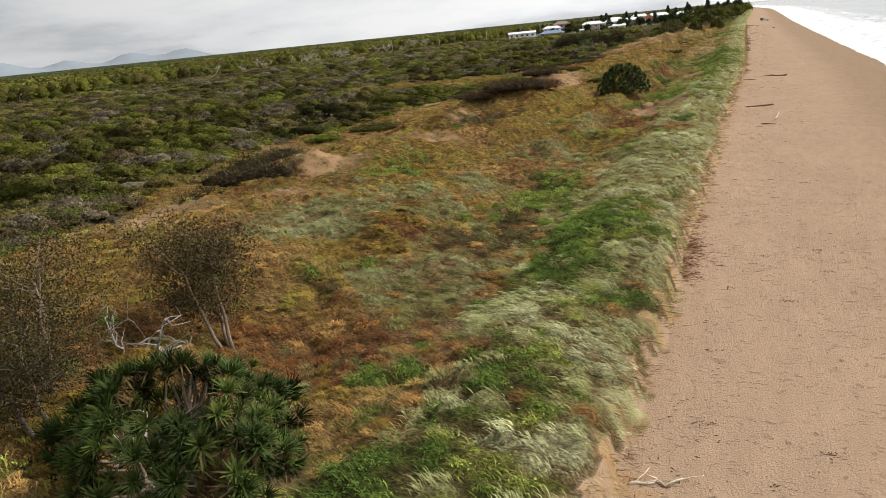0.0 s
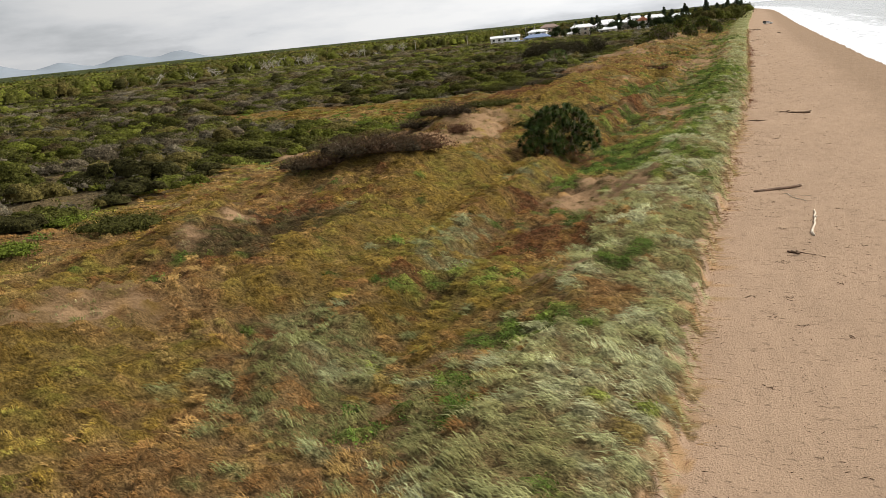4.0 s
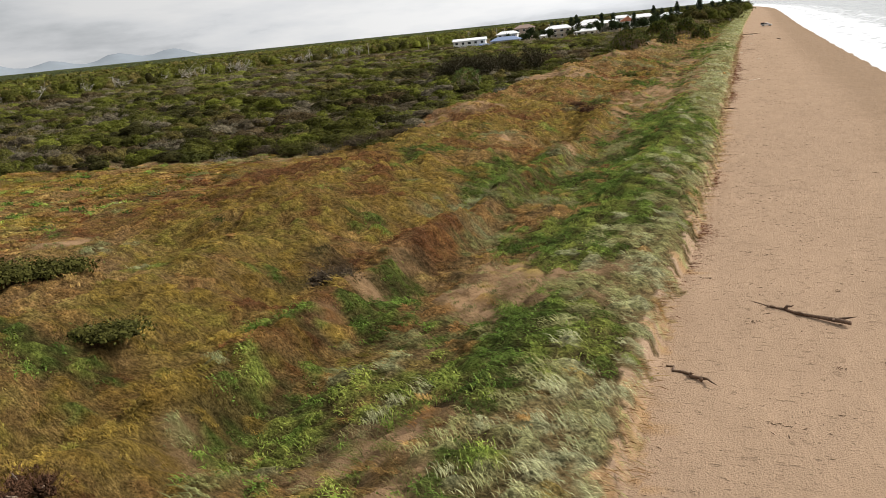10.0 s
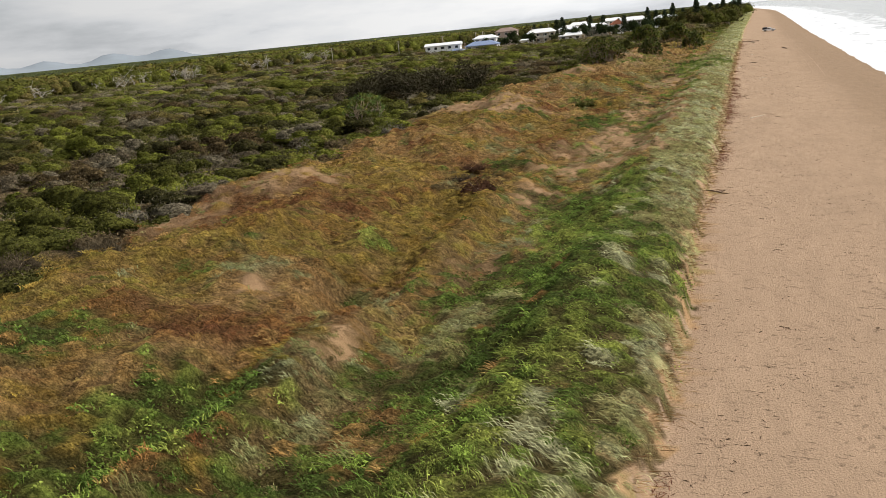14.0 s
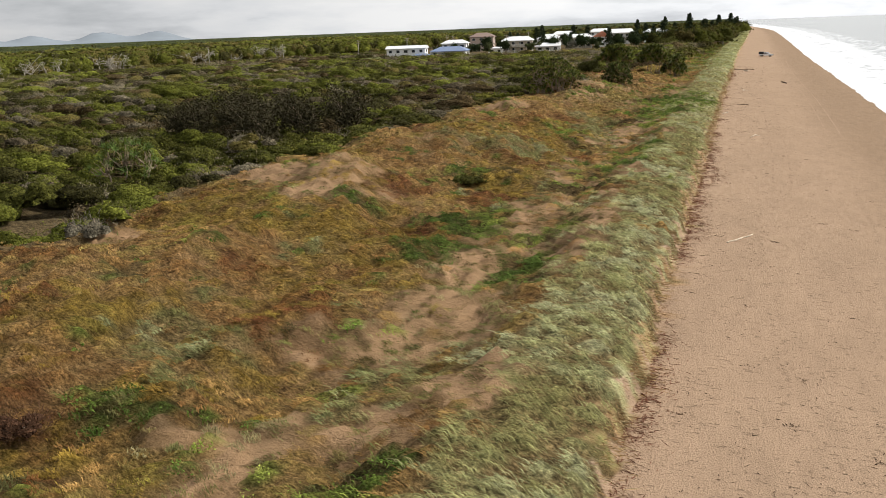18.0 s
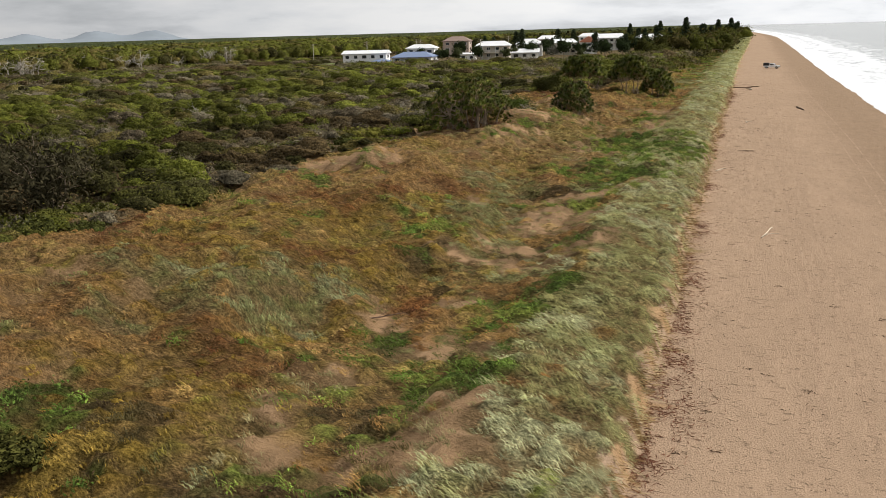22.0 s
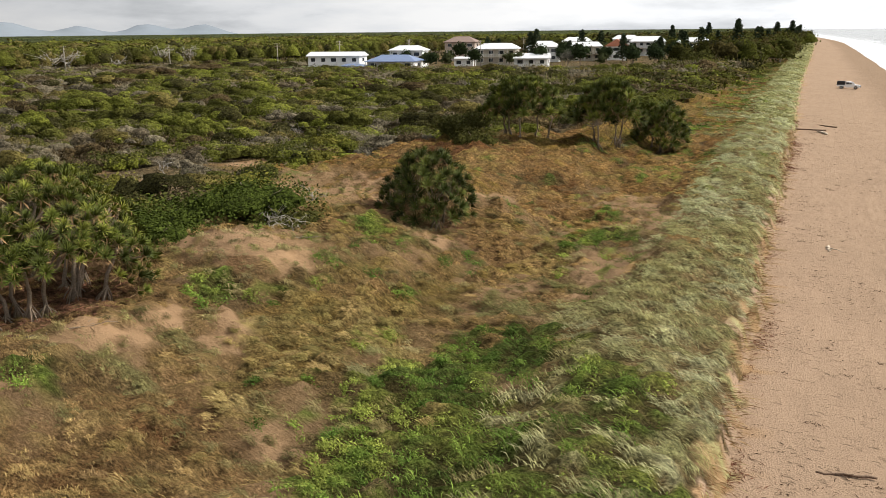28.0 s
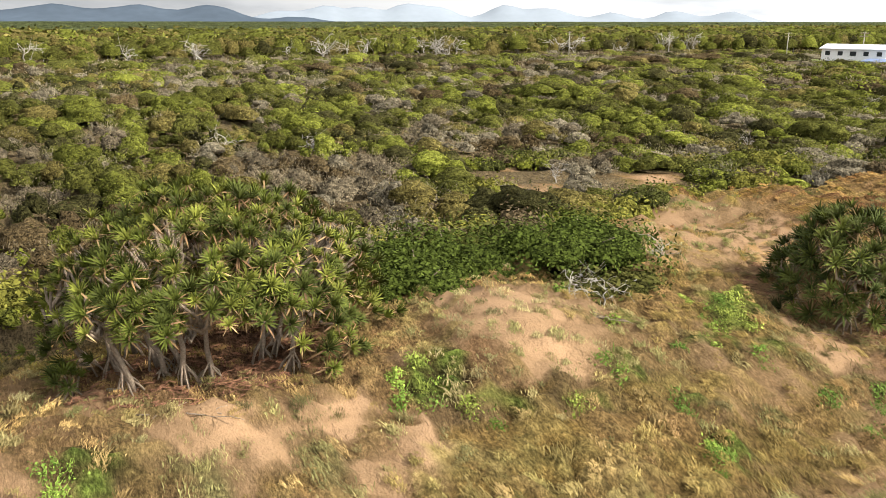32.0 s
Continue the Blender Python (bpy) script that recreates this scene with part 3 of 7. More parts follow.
def covers(x, y):
    """Shares of what grows at a place: sand, silver grass, green growth, straw, red heath, golden grass, dark heath."""
    x, y = np.asarray(x, float), np.asarray(y, float)
    d = scarp_x(y) - x
    wx = x + 1.5 * (fbm(x / 1.6, y / 1.6, 57, 3) - 0.5)
    wy_ = y + 1.8 * (fbm(x / 1.6, y / 1.6, 58, 3) - 0.5)
    n1, n2, n3 = fbm(x / 4.5, y / 5.5, 51, 3), fbm(x / 9, y / 11, 52, 3), fbm(x / 2.2, y / 2.6, 53, 3)
    wob = [np.clip(0.1 + 1.8 * fbm(x / 1.1, y / 1.3, 560 + k, 2), 0.25, 1.7) for k in range(7)]   # each growth thins out in its own places
    swale = step01(4.5, 7, d) * (1 - step01(12, 16, d + 6 * (n1 - 0.5)))
    inner = step01(10, 16, d + 4 * (n2 - 0.5))
    broad = 3.2 * step01(318, 338, y) * (1 - 0.7 * step01(358, 368, y)) + 1.5 * step01(44, 56, y) * (1 - step01(116, 128, y))   # the pale grass spreads inland in places
    front = 1 - step01(2.6, 6.2, d - broad + 2.5 * (n2 - 0.5))
    sand = (0.55 + 0.2 * step01(215, 228, y) * (1 - step01(320, 330, y))) * step01(0.50, 0.64, n3) * swale + 0.30 * step01(0.58, 0.72, n1) * inner
    silver = 1.5 * front + 0.55 * step01(0.45, 0.66, n2) * swale + 0.25 * step01(0.6, 0.75, n3) * inner
    green = 0.42 * step01(0.42, 0.62, n1) * swale + 0.34 * step01(0.54, 0.68, n3) * inner + 0.35 * front * step01(0.5, 0.7, n3)
    straw = 0.26 + 0.26 * swale + 0.36 * inner * step01(0.35, 0.6, n1)
    red = 0.40 * inner * step01(0.50, 0.68, fbm(x / 6, y / 6, 55, 2))
    gold = 0.15 * swale + 0.70 * inner * step01(0.40, 0.58, n2)
    dark = 0.30 * swale * step01(0.5, 0.7, 1 - n1) + 0.16 * inner * step01(0.55, 0.7, n3)
    # pale sand and straw round the large screw pine
    slope = np.clip(spot(x, y, -19, 352, 12, 24) + spot(x, y, -26, 372, 9, 8), 0, 1) * step01(8, 13, d)
    bowl = np.clip(spot(x, y, -29, 375, 7, 4.5) + spot(x, y, -24.8, 358.6, 3.4, 2.4) + spot(x, y, -36, 379, 5, 3), 0, 1)
    sand, red, dark = sand + slope * (0.12 + 0.9 * step01(0.36, 0.62, n3)) + 1.6 * bowl, red * (1 - slope), dark * (1 - slope)
    straw, gold, green = straw + 0.4 * slope, gold + 0.6 * slope * step01(0.4, 0.6, n1), green + 0.45 * slope * step01(0.45, 0.65, n2)
    calm = np.stack([1 + 0 * d, 1 - 0.3 * step01(8, 11, d), 1 - 0.35 * step01(205, 225, y) * (1 - step01(330, 340, y))] + [1 + 0 * d] * 4, -1)   # mixed with straw
    shares = []
    for base, spots, k in ((sand, SAND, 1.7), (silver, SILVER, 2.0), (green, GREEN, 2.5), (straw, TAN, 1.5), (red, RED, 1.25), (gold, GOLD, 1.4), (dark, DARK, 1.5)):
        shares.append(np.clip((base + k * calm[..., len(shares)] * patches(wx, wy_, spots)) * wob[len(shares)], 0, 3))
    shares[0] = shares[0] * step01(0.8, 2.6, d)
    w = np.stack(shares, -1) ** 2.1 + 1e-9
    return w / w.sum(-1, keepdims=True), d


# colours of each growth, from dull to bright
TUFTS = np.array([(0.140, 0.105, 0.038), (0.205, 0.165, 0.062), (0.140, 0.150, 0.040), (0.270, 0.225, 0.105)])
PALES = np.array([(0.275, 0.255, 0.098), (0.345, 0.340, 0.140), (0.395, 0.400, 0.185), (0.450, 0.450, 0.245)])
LUSH_GREENS = np.array([(0.078, 0.122, 0.023), (0.115, 0.176, 0.031), (0.162, 0.228, 0.039), (0.230, 0.265, 0.052)])
STRAWS = np.array([(0.265, 0.140, 0.048), (0.345, 0.198, 0.062), (0.410, 0.252, 0.086), (0.320, 0.236, 0.070)])
RUSTS = np.array([(0.140, 0.056, 0.024), (0.210, 0.088, 0.029), (0.270, 0.135, 0.042), (0.220, 0.142, 0.040)])
GOLDS = np.array([(0.230, 0.142, 0.029), (0.295, 0.196, 0.036), (0.342, 0.232, 0.052), (0.262, 0.216, 0.042)])
DARKS = np.array([(0.070, 0.044, 0.022), (0.088, 0.070, 0.026), (0.115, 0.082, 0.040), (0.110, 0.105, 0.036)])
GROWTHS = np.stack([TUFTS, PALES, LUSH_GREENS, STRAWS, RUSTS, GOLDS, DARKS])


def tussock_growth(x, y):
    """What each tussock is (0 sand, 1 silver, 2 green, 3 straw, 4 red, 5 gold, 6 dark) and its colour."""
    hx, hy, a, b, c, off = tussocks(x, y)
    w, d = covers(hx, hy)
    kind = np.clip((a[..., None] > np.cumsum(w, -1)).sum(-1), 0, 6)
    drift = np.clip(2.6 * (fbm(hx / 3.2, hy / 3.2, 92, 3) - 0.5) + 0.5 + 0.95 * (c - 0.5), 0, 0.999) * 3
    i = np.floor(drift).astype(int)
    k = (drift - i)[..., None]
    col = GROWTHS[kind, i] * (1 - k) + GROWTHS[kind, i + 1] * k
    inland = np.where((kind == 1)[..., None], np.array([0.62, 0.63, 0.56]) + np.array([0.38, 0.37, 0.44]) * (1 - step01(6, 10, d))[..., None], 1.0)
    slope = (0.55 * np.clip(spot(hx, hy, -19, 351, 13, 25), 0, 1) * (kind != 2))[..., None]   # greyer straw below the large screw pine
    col = col * (1 - slope) + np.array([0.340, 0.268, 0.120]) * (0.6 + 2.0 * np.mean(col, -1, keepdims=True)) * slope
    return kind, col * inland * np.where(kind == 1, 0.82 + 0.36 * b, 0.62 + 0.76 * b)[..., None], off, w, d


# ---------------------------------------------------------------- materials
def nodes_of(name):
    m = bpy.data.materials.new(name)
    m.use_nodes = True
    return m, m.node_tree, m.node_tree.nodes["Principled BSDF"]


def surface(name, color=None, rough=0.8, grain=8.0, spread=0.25, bump=0.0, bump_scale=30.0, metal=0.0, patch=1.1, spec=0.3, each=0.0, thin=0.0):
    """A material: one colour or the mesh's own tint, with variation at two scales, fine relief and, with each, variation from object to object."""
    m, nt, b = nodes_of(name)
    b.inputs["Roughness"].default_value, b.inputs["Metallic"].default_value = rough, metal
    b.inputs["Specular IOR Level"].default_value = spec
    geo = nt.nodes.new("ShaderNodeNewGeometry")
    if color is None:
        src = nt.nodes.new("ShaderNodeAttribute")
        src.attribute_name = "tint"
        out = src.outputs["Color"]
    else:
        src = nt.nodes.new("ShaderNodeRGB")
        src.outputs[0].default_value = (*color, 1)
        out = src.outputs[0]
    for scale, amount in ((grain, spread), (patch, spread * 0.7)):
        if amount <= 0:
            continue
        n = nt.nodes.new("ShaderNodeTexNoise")
        n.inputs["Scale"].default_value, n.inputs["Detail"].default_value = scale, 4
        nt.links.new(geo.outputs["Position"], n.inputs["Vector"])
        r = nt.nodes.new("ShaderNodeMapRange")
        r.inputs[1].default_value, r.inputs[2].default_value = 0.25, 0.75
        r.inputs[3].default_value, r.inputs[4].default_value = 1 - amount, 1 + amount
        nt.links.new(n.outputs[0], r.inputs[0])
        mul = nt.nodes.new("ShaderNodeVectorMath")
        mul.operation = "SCALE"
        nt.links.new(out, mul.inputs[0])
        nt.links.new(r.outputs[0], mul.inputs["Scale"])
        out = mul.outputs[0]
    if each > 0:
        info = nt.nodes.new("ShaderNodeObjectInfo")
        r = nt.nodes.new("ShaderNodeMapRange")
        r.inputs[3].default_value, r.inputs[4].default_value = 1 - each, 1 + each
        nt.links.new(info.outputs["Random"], r.inputs[0])
        mul = nt.nodes.new("ShaderNodeVectorMath")
        mul.operation = "SCALE"
        nt.links.new(out, mul.inputs[0])
        nt.links.new(r.outputs[0], mul.inputs["Scale"])
        out = mul.outputs[0]
    nt.links.new(out, b.inputs["Base Color"])
    if thin > 0:   # leaves let some light through
        tr, mx = nt.nodes.new("ShaderNodeBsdfTranslucent"), nt.nodes.new("ShaderNodeMixShader")
        mx.inputs[0].default_value = thin
        nt.links.new(out, tr.inputs[0])
        nt.links.new(b.outputs[0], mx.inputs[1])
        nt.links.new(tr.outputs[0], mx.inputs[2])
        nt.links.new(mx.outputs[0], nt.nodes["Material Output"].inputs[0])
    if bump > 0:
        n = nt.nodes.new("ShaderNodeTexNoise")
        n.inputs["Scale"].default_value, n.inputs["Detail"].default_value = bump_scale, 5
        nt.links.new(geo.outputs["Position"], n.inputs["Vector"])
        bp = nt.nodes.new("ShaderNodeBump")
        bp.inputs["Strength"].default_value, bp.inputs["Distance"].default_value = bump, 0.1
        nt.links.new(n.outputs[0], bp.inputs["Height"])
        nt.links.new(bp.outputs[0], b.inputs["Normal"])
    return m


M_GRASS = surface("grass_blades", None, 0.8, 3.0, 0.18, spec=0.06, thin=0.14)
M_LEAF = surface("shrub_leaves", None, 0.85, 2.0, 0.2, spec=0.03, thin=0.06)


def foliage_mass(name, clump):
    """Packed leaf sprays: each spray bulges and has its own shade of the plant's colour."""
    m, nt, b = nodes_of(name)
    b.inputs["Roughness"].default_value, b.inputs["Specular IOR Level"].default_value = 0.9, 0.02
    geo, att, L = nt.nodes.new("ShaderNodeNewGeometry"), nt.nodes.new("ShaderNodeAttribute"), nt.links
    att.attribute_name = "tint"
    out, bump_in = att.outputs["Color"], None
    for scale, lo, hi in ((clump, 0.5, 1.6), (clump * 3.1, 0.6, 1.45)):
        vor = nt.nodes.new("ShaderNodeTexVoronoi")
        vor.inputs["Scale"].default_value = scale
        L.new(geo.outputs["Position"], vor.inputs["Vector"])
        sep = nt.nodes.new("ShaderNodeSeparateColor")
        L.new(vor.outputs["Color"], sep.inputs[0])
        r = nt.nodes.new("ShaderNodeMapRange")
        r.inputs[3].default_value, r.inputs[4].default_value = lo, hi
        L.new(sep.outputs[0], r.inputs[0])
        mul = nt.nodes.new("ShaderNodeVectorMath")
        mul.operation = "SCALE"
        L.new(out, mul.inputs[0])
        L.new(r.outputs[0], mul.inputs["Scale"])
        out = mul.outputs[0]
        bp = nt.nodes.new("ShaderNodeBump")
        bp.invert = True
        bp.inputs["Strength"].default_value, bp.inputs["Distance"].default_value = 1.0, 1.1 / scale
        L.new(vor.outputs["Distance"], bp.inputs["Height"])
        if bump_in is not None:
            L.new(bump_in, bp.inputs["Normal"])
        bump_in = bp.outputs[0]
    L.new(out, b.inputs["Base Color"])
    L.new(bump_in, b.inputs["Normal"])
    return m


M_MASS = foliage_mass("shrub_mass", 3.6)
M_CANOPY = foliage_mass("far_canopy", 0.14)
M_PAND = surface("pandanus_leaves", None, 0.6, 3.0, 0.2, spec=0.06, each=0.4, thin=0.02)


def ground_surface():
    """Sand with dents and specks where it is bare; tangled thatch, in streaks along the wind, where it is grown over."""
    m, nt, b = nodes_of("dune_ground")
    b.inputs["Roughness"].default_value, b.inputs["Specular IOR Level"].default_value = 0.95, 0.04
    geo, L = nt.nodes.new("ShaderNodeNewGeometry"), nt.links
    tint, cover = nt.nodes.new("ShaderNodeAttribute"), nt.nodes.new("ShaderNodeAttribute")
    tint.attribute_name, cover.attribute_name = "tint", "cover"

    def noise_of(scale, detail, squeeze=(1, 1, 1), turn=0.0, rough=0.6):
        mp = nt.nodes.new("ShaderNodeMapping")
        mp.inputs["Scale"].default_value, mp.inputs["Rotation"].default_value = squeeze, (0, 0, turn)
        L.new(geo.outputs["Position"], mp.inputs[0])
        n = nt.nodes.new("ShaderNodeTexNoise")
        n.inputs["Scale"].default_value, n.inputs["Detail"].default_value, n.inputs["Roughness"].default_value = scale, detail, rough
        L.new(mp.outputs[0], n.inputs["Vector"])
        return n.outputs[0]

    def ranged(src, a, bb, lo, hi):
        r = nt.nodes.new("ShaderNodeMapRange")
        r.inputs[1].default_value, r.inputs[2].default_value, r.inputs[3].default_value, r.inputs[4].default_value = a, bb, lo, hi
        L.new(src, r.inputs[0])
        return r.outputs[0]

    def maths(op, a, bb):
        q = nt.nodes.new("ShaderNodeMath")
        q.operation = op
        L.new(a, q.inputs[0])
        L.new(bb, q.inputs[1])
        return q.outputs[0]
    streak = noise_of(9.0, 5, (0.75, 1.4, 1), radians(21), 0.75)
    lump = noise_of(2.6, 4, (0.8, 1.3, 1), radians(21))
    fine = noise_of(14, 4)
    wild = maths("MULTIPLY", ranged(streak, 0.36, 0.64, 0.30, 1.75), ranged(lump, 0.34, 0.66, 0.45, 1.6))
    bare = maths("MULTIPLY", ranged(fine, 0.3, 0.7, 0.93, 1.07), ranged(noise_of(0.5, 6, (2.2, 0.7, 1), 0.0, 0.7), 0.3, 0.7, 0.91, 1.09))
    dents = nt.nodes.new("ShaderNodeTexVoronoi")
    dents.inputs["Scale"].default_value = 1.7
    L.new(geo.outputs["Position"], dents.inputs["Vector"])
    # dent centres are coloured darker to stand for shade
    pit = ranged(dents.outputs["Distance"], 0.03, 0.12, 0.91, 1.0)
    bare = maths("MULTIPLY", bare, pit)
    # shallow scuffs and dents, their shade put into the colour
    bare = maths("MULTIPLY", bare, ranged(noise_of(3.4, 3, (0.6, 1.5, 1), 0.0, 0.65), 0.60, 0.70, 1.0, 0.76))
    mix = nt.nodes.new("ShaderNodeMix")
    L.new(cover.outputs["Fac"], mix.inputs[0])
    L.new(bare, mix.inputs[2])
    L.new(wild, mix.inputs[3])
    mul = nt.nodes.new("ShaderNodeVectorMath")
    mul.operation = "SCALE"
    L.new(tint.outputs["Color"], mul.inputs[0])
    L.new(mix.outputs[0], mul.inputs["Scale"])
    L.new(mul.outputs[0], b.inputs["Base Color"])
    bp = nt.nodes.new("ShaderNodeBump")
    bp.inputs["Strength"].default_value, bp.inputs["Distance"].default_value = 0.9, 0.24
    L.new(mix.outputs[0], bp.inputs["Height"])
    L.new(bp.outputs[0], b.inputs["Normal"])
    return m


M_GROUND = ground_surface()
M_BARK = surface("grey_bark", (0.25, 0.19, 0.135), 0.9, 14, 0.35, 0.6, 40)
M_DEAD = surface("bleached_wood", (0.37, 0.335, 0.285), 0.85, 14, 0.3, 0.5, 40)
M_WOODD = surface("wet_driftwood", (0.16, 0.10, 0.065), 0.85, 14, 0.35, 0.6, 40)
M_WOODP = surface("pale_driftwood", (0.62, 0.52, 0.40), 0.8, 12, 0.25, 0.5, 40)
M_LITTER = surface("litter", None, 0.95, 20, 0.2, spec=0.03)
M_WHITE = surface("white_paint", (0.78, 0.78, 0.76), 0.6, 3, 0.06, patch=0.5)
M_CREAM = surface("cream_wall", (0.62, 0.56, 0.46), 0.7, 3, 0.08, patch=0.5)
M_BRICKY = surface("tan_wall", (0.45, 0.36, 0.30), 0.8, 4, 0.1)
M_ROOFW = surface("pale_metal_roof", (0.72, 0.72, 0.72), 0.45, 2, 0.06, patch=0.4)
M_ROOFB = surface("blue_metal_roof", (0.16, 0.21, 0.33), 0.5, 2, 0.08, patch=0.4)
M_ROOFR = surface("terracotta_roof", (0.55, 0.22, 0.13), 0.8, 4, 0.15)
M_ROOFD = surface("brown_roof", (0.24, 0.17, 0.14), 0.8, 4, 0.15)
M_GLASS = surface("dark_window", (0.03, 0.035, 0.04), 0.08, 2, 0.0, spec=0.5)
M_RUBBER = surface("tyre_rubber", (0.02, 0.02, 0.02), 0.8, 20, 0.1)
M_BLACK = surface("black_canopy", (0.02, 0.02, 0.022), 0.5, 5, 0.1)
M_METAL = surface("grey_metal", (0.4, 0.4, 0.4), 0.4, 5, 0.1, metal=0.7)
M_RED = surface("red_lamp", (0.5, 0.03, 0.02), 0.3, 5, 0.0)
M_CAR = surface("white_car_paint", (0.75, 0.75, 0.75), 0.25, 2, 0.03, spec=0.5)
# distance haze is put into the colours of both hill ranges
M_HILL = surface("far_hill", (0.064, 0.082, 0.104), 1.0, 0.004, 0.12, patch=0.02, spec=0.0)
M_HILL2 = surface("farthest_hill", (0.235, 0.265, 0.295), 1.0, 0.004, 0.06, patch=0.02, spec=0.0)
M_LAWN = surface("mown_grass", (0.17, 0.20, 0.06), 0.9, 2, 0.25, patch=0.2)


# ---------------------------------------------------------------- mesh helpers
def mesh_of(name, verts, faces, material, tint=None, smooth=False):
    """A mesh from arrays: faces is a list of (n, 3) or (n, 4) index arrays."""
    me = bpy.data.meshes.new(name)
    verts = np.asarray(verts, np.float32)
    faces = [np.asarray(f, np.int32) for f in faces if len(f)]
    loops = np.concatenate([f.ravel() for f in faces])
    counts = np.concatenate([np.full(len(f), f.shape[1], np.int32) for f in faces])
    starts = np.concatenate([[0], np.cumsum(counts)[:-1]]).astype(np.int32)
    me.vertices.add(len(verts))
    me.vertices.foreach_set("co", verts.ravel())
    me.loops.add(len(loops))
    me.loops.foreach_set("vertex_index", loops)
    me.polygons.add(len(counts))
    me.polygons.foreach_set("loop_start", starts)
    me.polygons.foreach_set("loop_total", counts)
    me.polygons.foreach_set("use_smooth", np.full(len(counts), smooth, bool))
    me.update(calc_edges=True)
    if tint is not None:
        a = me.attributes.new("tint", "FLOAT_COLOR", "POINT")
        c = np.ones((len(verts), 4), np.float32)
        c[:, :3] = tint
        a.data.foreach_set("color", c.ravel())
    me.materials.append(material)
    return me


def thing(name, me, label, category, kind="", group=""):
    return tagged(new(name, me), label, category, group, kind)


def empty(name, label, category, group=""):
    e = new(name)
    e.empty_display_size = 0.2
    return tagged(e, label, category, group)


def part(name, me, parent, label="", place=None):
    o = new(name, me)
    o.parent = parent
    if place is not None:
        o.matrix_basis = place
    return tagged(o, label)


class Pile:
    """Collects pieces of geometry into one mesh."""

    def __init__(self):
        self.v, self.f, self.c, self.n = [], [], [], 0

    def add(self, v, faces, tint=None):
        v = np.asarray(v, float)
        self.v.append(v)
        for f in faces:
            self.f.append(np.asarray(f) + self.n)
        if tint is not None:
            self.c.append(np.broadcast_to(np.asarray(tint, float), v.shape))
        self.n += len(v)

    def mesh(self, name, material, smooth=False):
        by = {}
        for f in self.f:
            by.setdefault(f.shape[1], []).append(f)
        return mesh_of(name, np.concatenate(self.v), [np.concatenate(l) for l in by.values()], material,
                       np.concatenate(self.c) if self.c else None, smooth)


BOX_F = np.array([[0, 3, 2, 1], [4, 5, 6, 7], [0, 1, 5, 4], [1, 2, 6, 5], [2, 3, 7, 6], [3, 0, 4, 7]])


def box(x0, x1, y0, y1, z0, z1):
    return np.array([[x0, y0, z0], [x1, y0, z0], [x1, y1, z0], [x0, y1, z0], [x0, y0, z1], [x1, y0, z1], [x1, y1, z1], [x0, y1, z1]], float)


def tube(points, radii, sides=6):
    """Vertices and faces of a tapered limb along points, with closed ends."""
    p, r = np.asarray(points, float), np.asarray(radii, float)
    n = len(p)
    t = np.gradient(p, axis=0)
    t /= np.linalg.norm(t, axis=1, keepdims=True) + 1e-9
    ref = np.where(np.abs(t[:, 2:3]) > 0.9, [[1.0, 0, 0]], [[0, 0, 1.0]])
    u = np.cross(t, ref)
    u /= np.linalg.norm(u, axis=1, keepdims=True) + 1e-9
    w = np.cross(t, u)
    a = np.linspace(0, 2 * np.pi, sides, endpoint=False)
    v = p[:, None] + r[:, None, None] * (np.cos(a)[None, :, None] * u[:, None] + np.sin(a)[None, :, None] * w[:, None])
    i, k = np.meshgrid(np.arange(n - 1), np.arange(sides), indexing="ij")
    q = np.stack([i * sides + k, i * sides + (k + 1) % sides, (i + 1) * sides + (k + 1) % sides, (i + 1) * sides + k], -1).reshape(-1, 4)
    v = np.concatenate([v.reshape(-1, 3), p[:1], p[-1:]])
    k = np.arange(sides)
    caps = np.concatenate([np.stack([(k + 1) % sides, k, np.full(sides, n * sides)], -1),
                           np.stack([(n - 1) * sides + k, (n - 1) * sides + (k + 1) % sides, np.full(sides, n * sides + 1)], -1)])
    return v, [q, caps]


def bent(a, b, sag, steps=5, wob=0.1):
    """Points from a to b, bowed by sag and a little crooked."""
    a, b = np.asarray(a, float), np.asarray(b, float)
    k = np.linspace(0, 1, steps)[:, None]
    p = a + (b - a) * k + np.asarray(sag) * (4 * k * (1 - k))
    p[1:-1] += rng.normal(0, wob, (steps - 2, 3))
    return p


def rows_to_quads(nu, nv):
    i, k = np.meshgrid(np.arange(nu - 1), np.arange(nv - 1), indexing="ij")
    return np.stack([i * nv + k, (i + 1) * nv + k, (i + 1) * nv + k + 1, i * nv + k + 1], -1).reshape(-1, 4)


def rhombs(pos, normal, size, tint, long=0.55):
    """Small pointed leaves at pos, facing along normal."""
    n = len(pos)
    ref = rng.normal(size=(n, 3))
    u = np.cross(normal, ref)
    u /= np.linalg.norm(u, axis=1, keepdims=True) + 1e-9
    w = np.cross(normal, u)
    s = size[:, None]
    v = np.stack([pos - u * s, pos + w * s * long, pos + u * s, pos - w * s * long], 1).reshape(-1, 3)
    return v, np.arange(4 * n).reshape(-1, 4), np.repeat(tint, 4, axis=0)


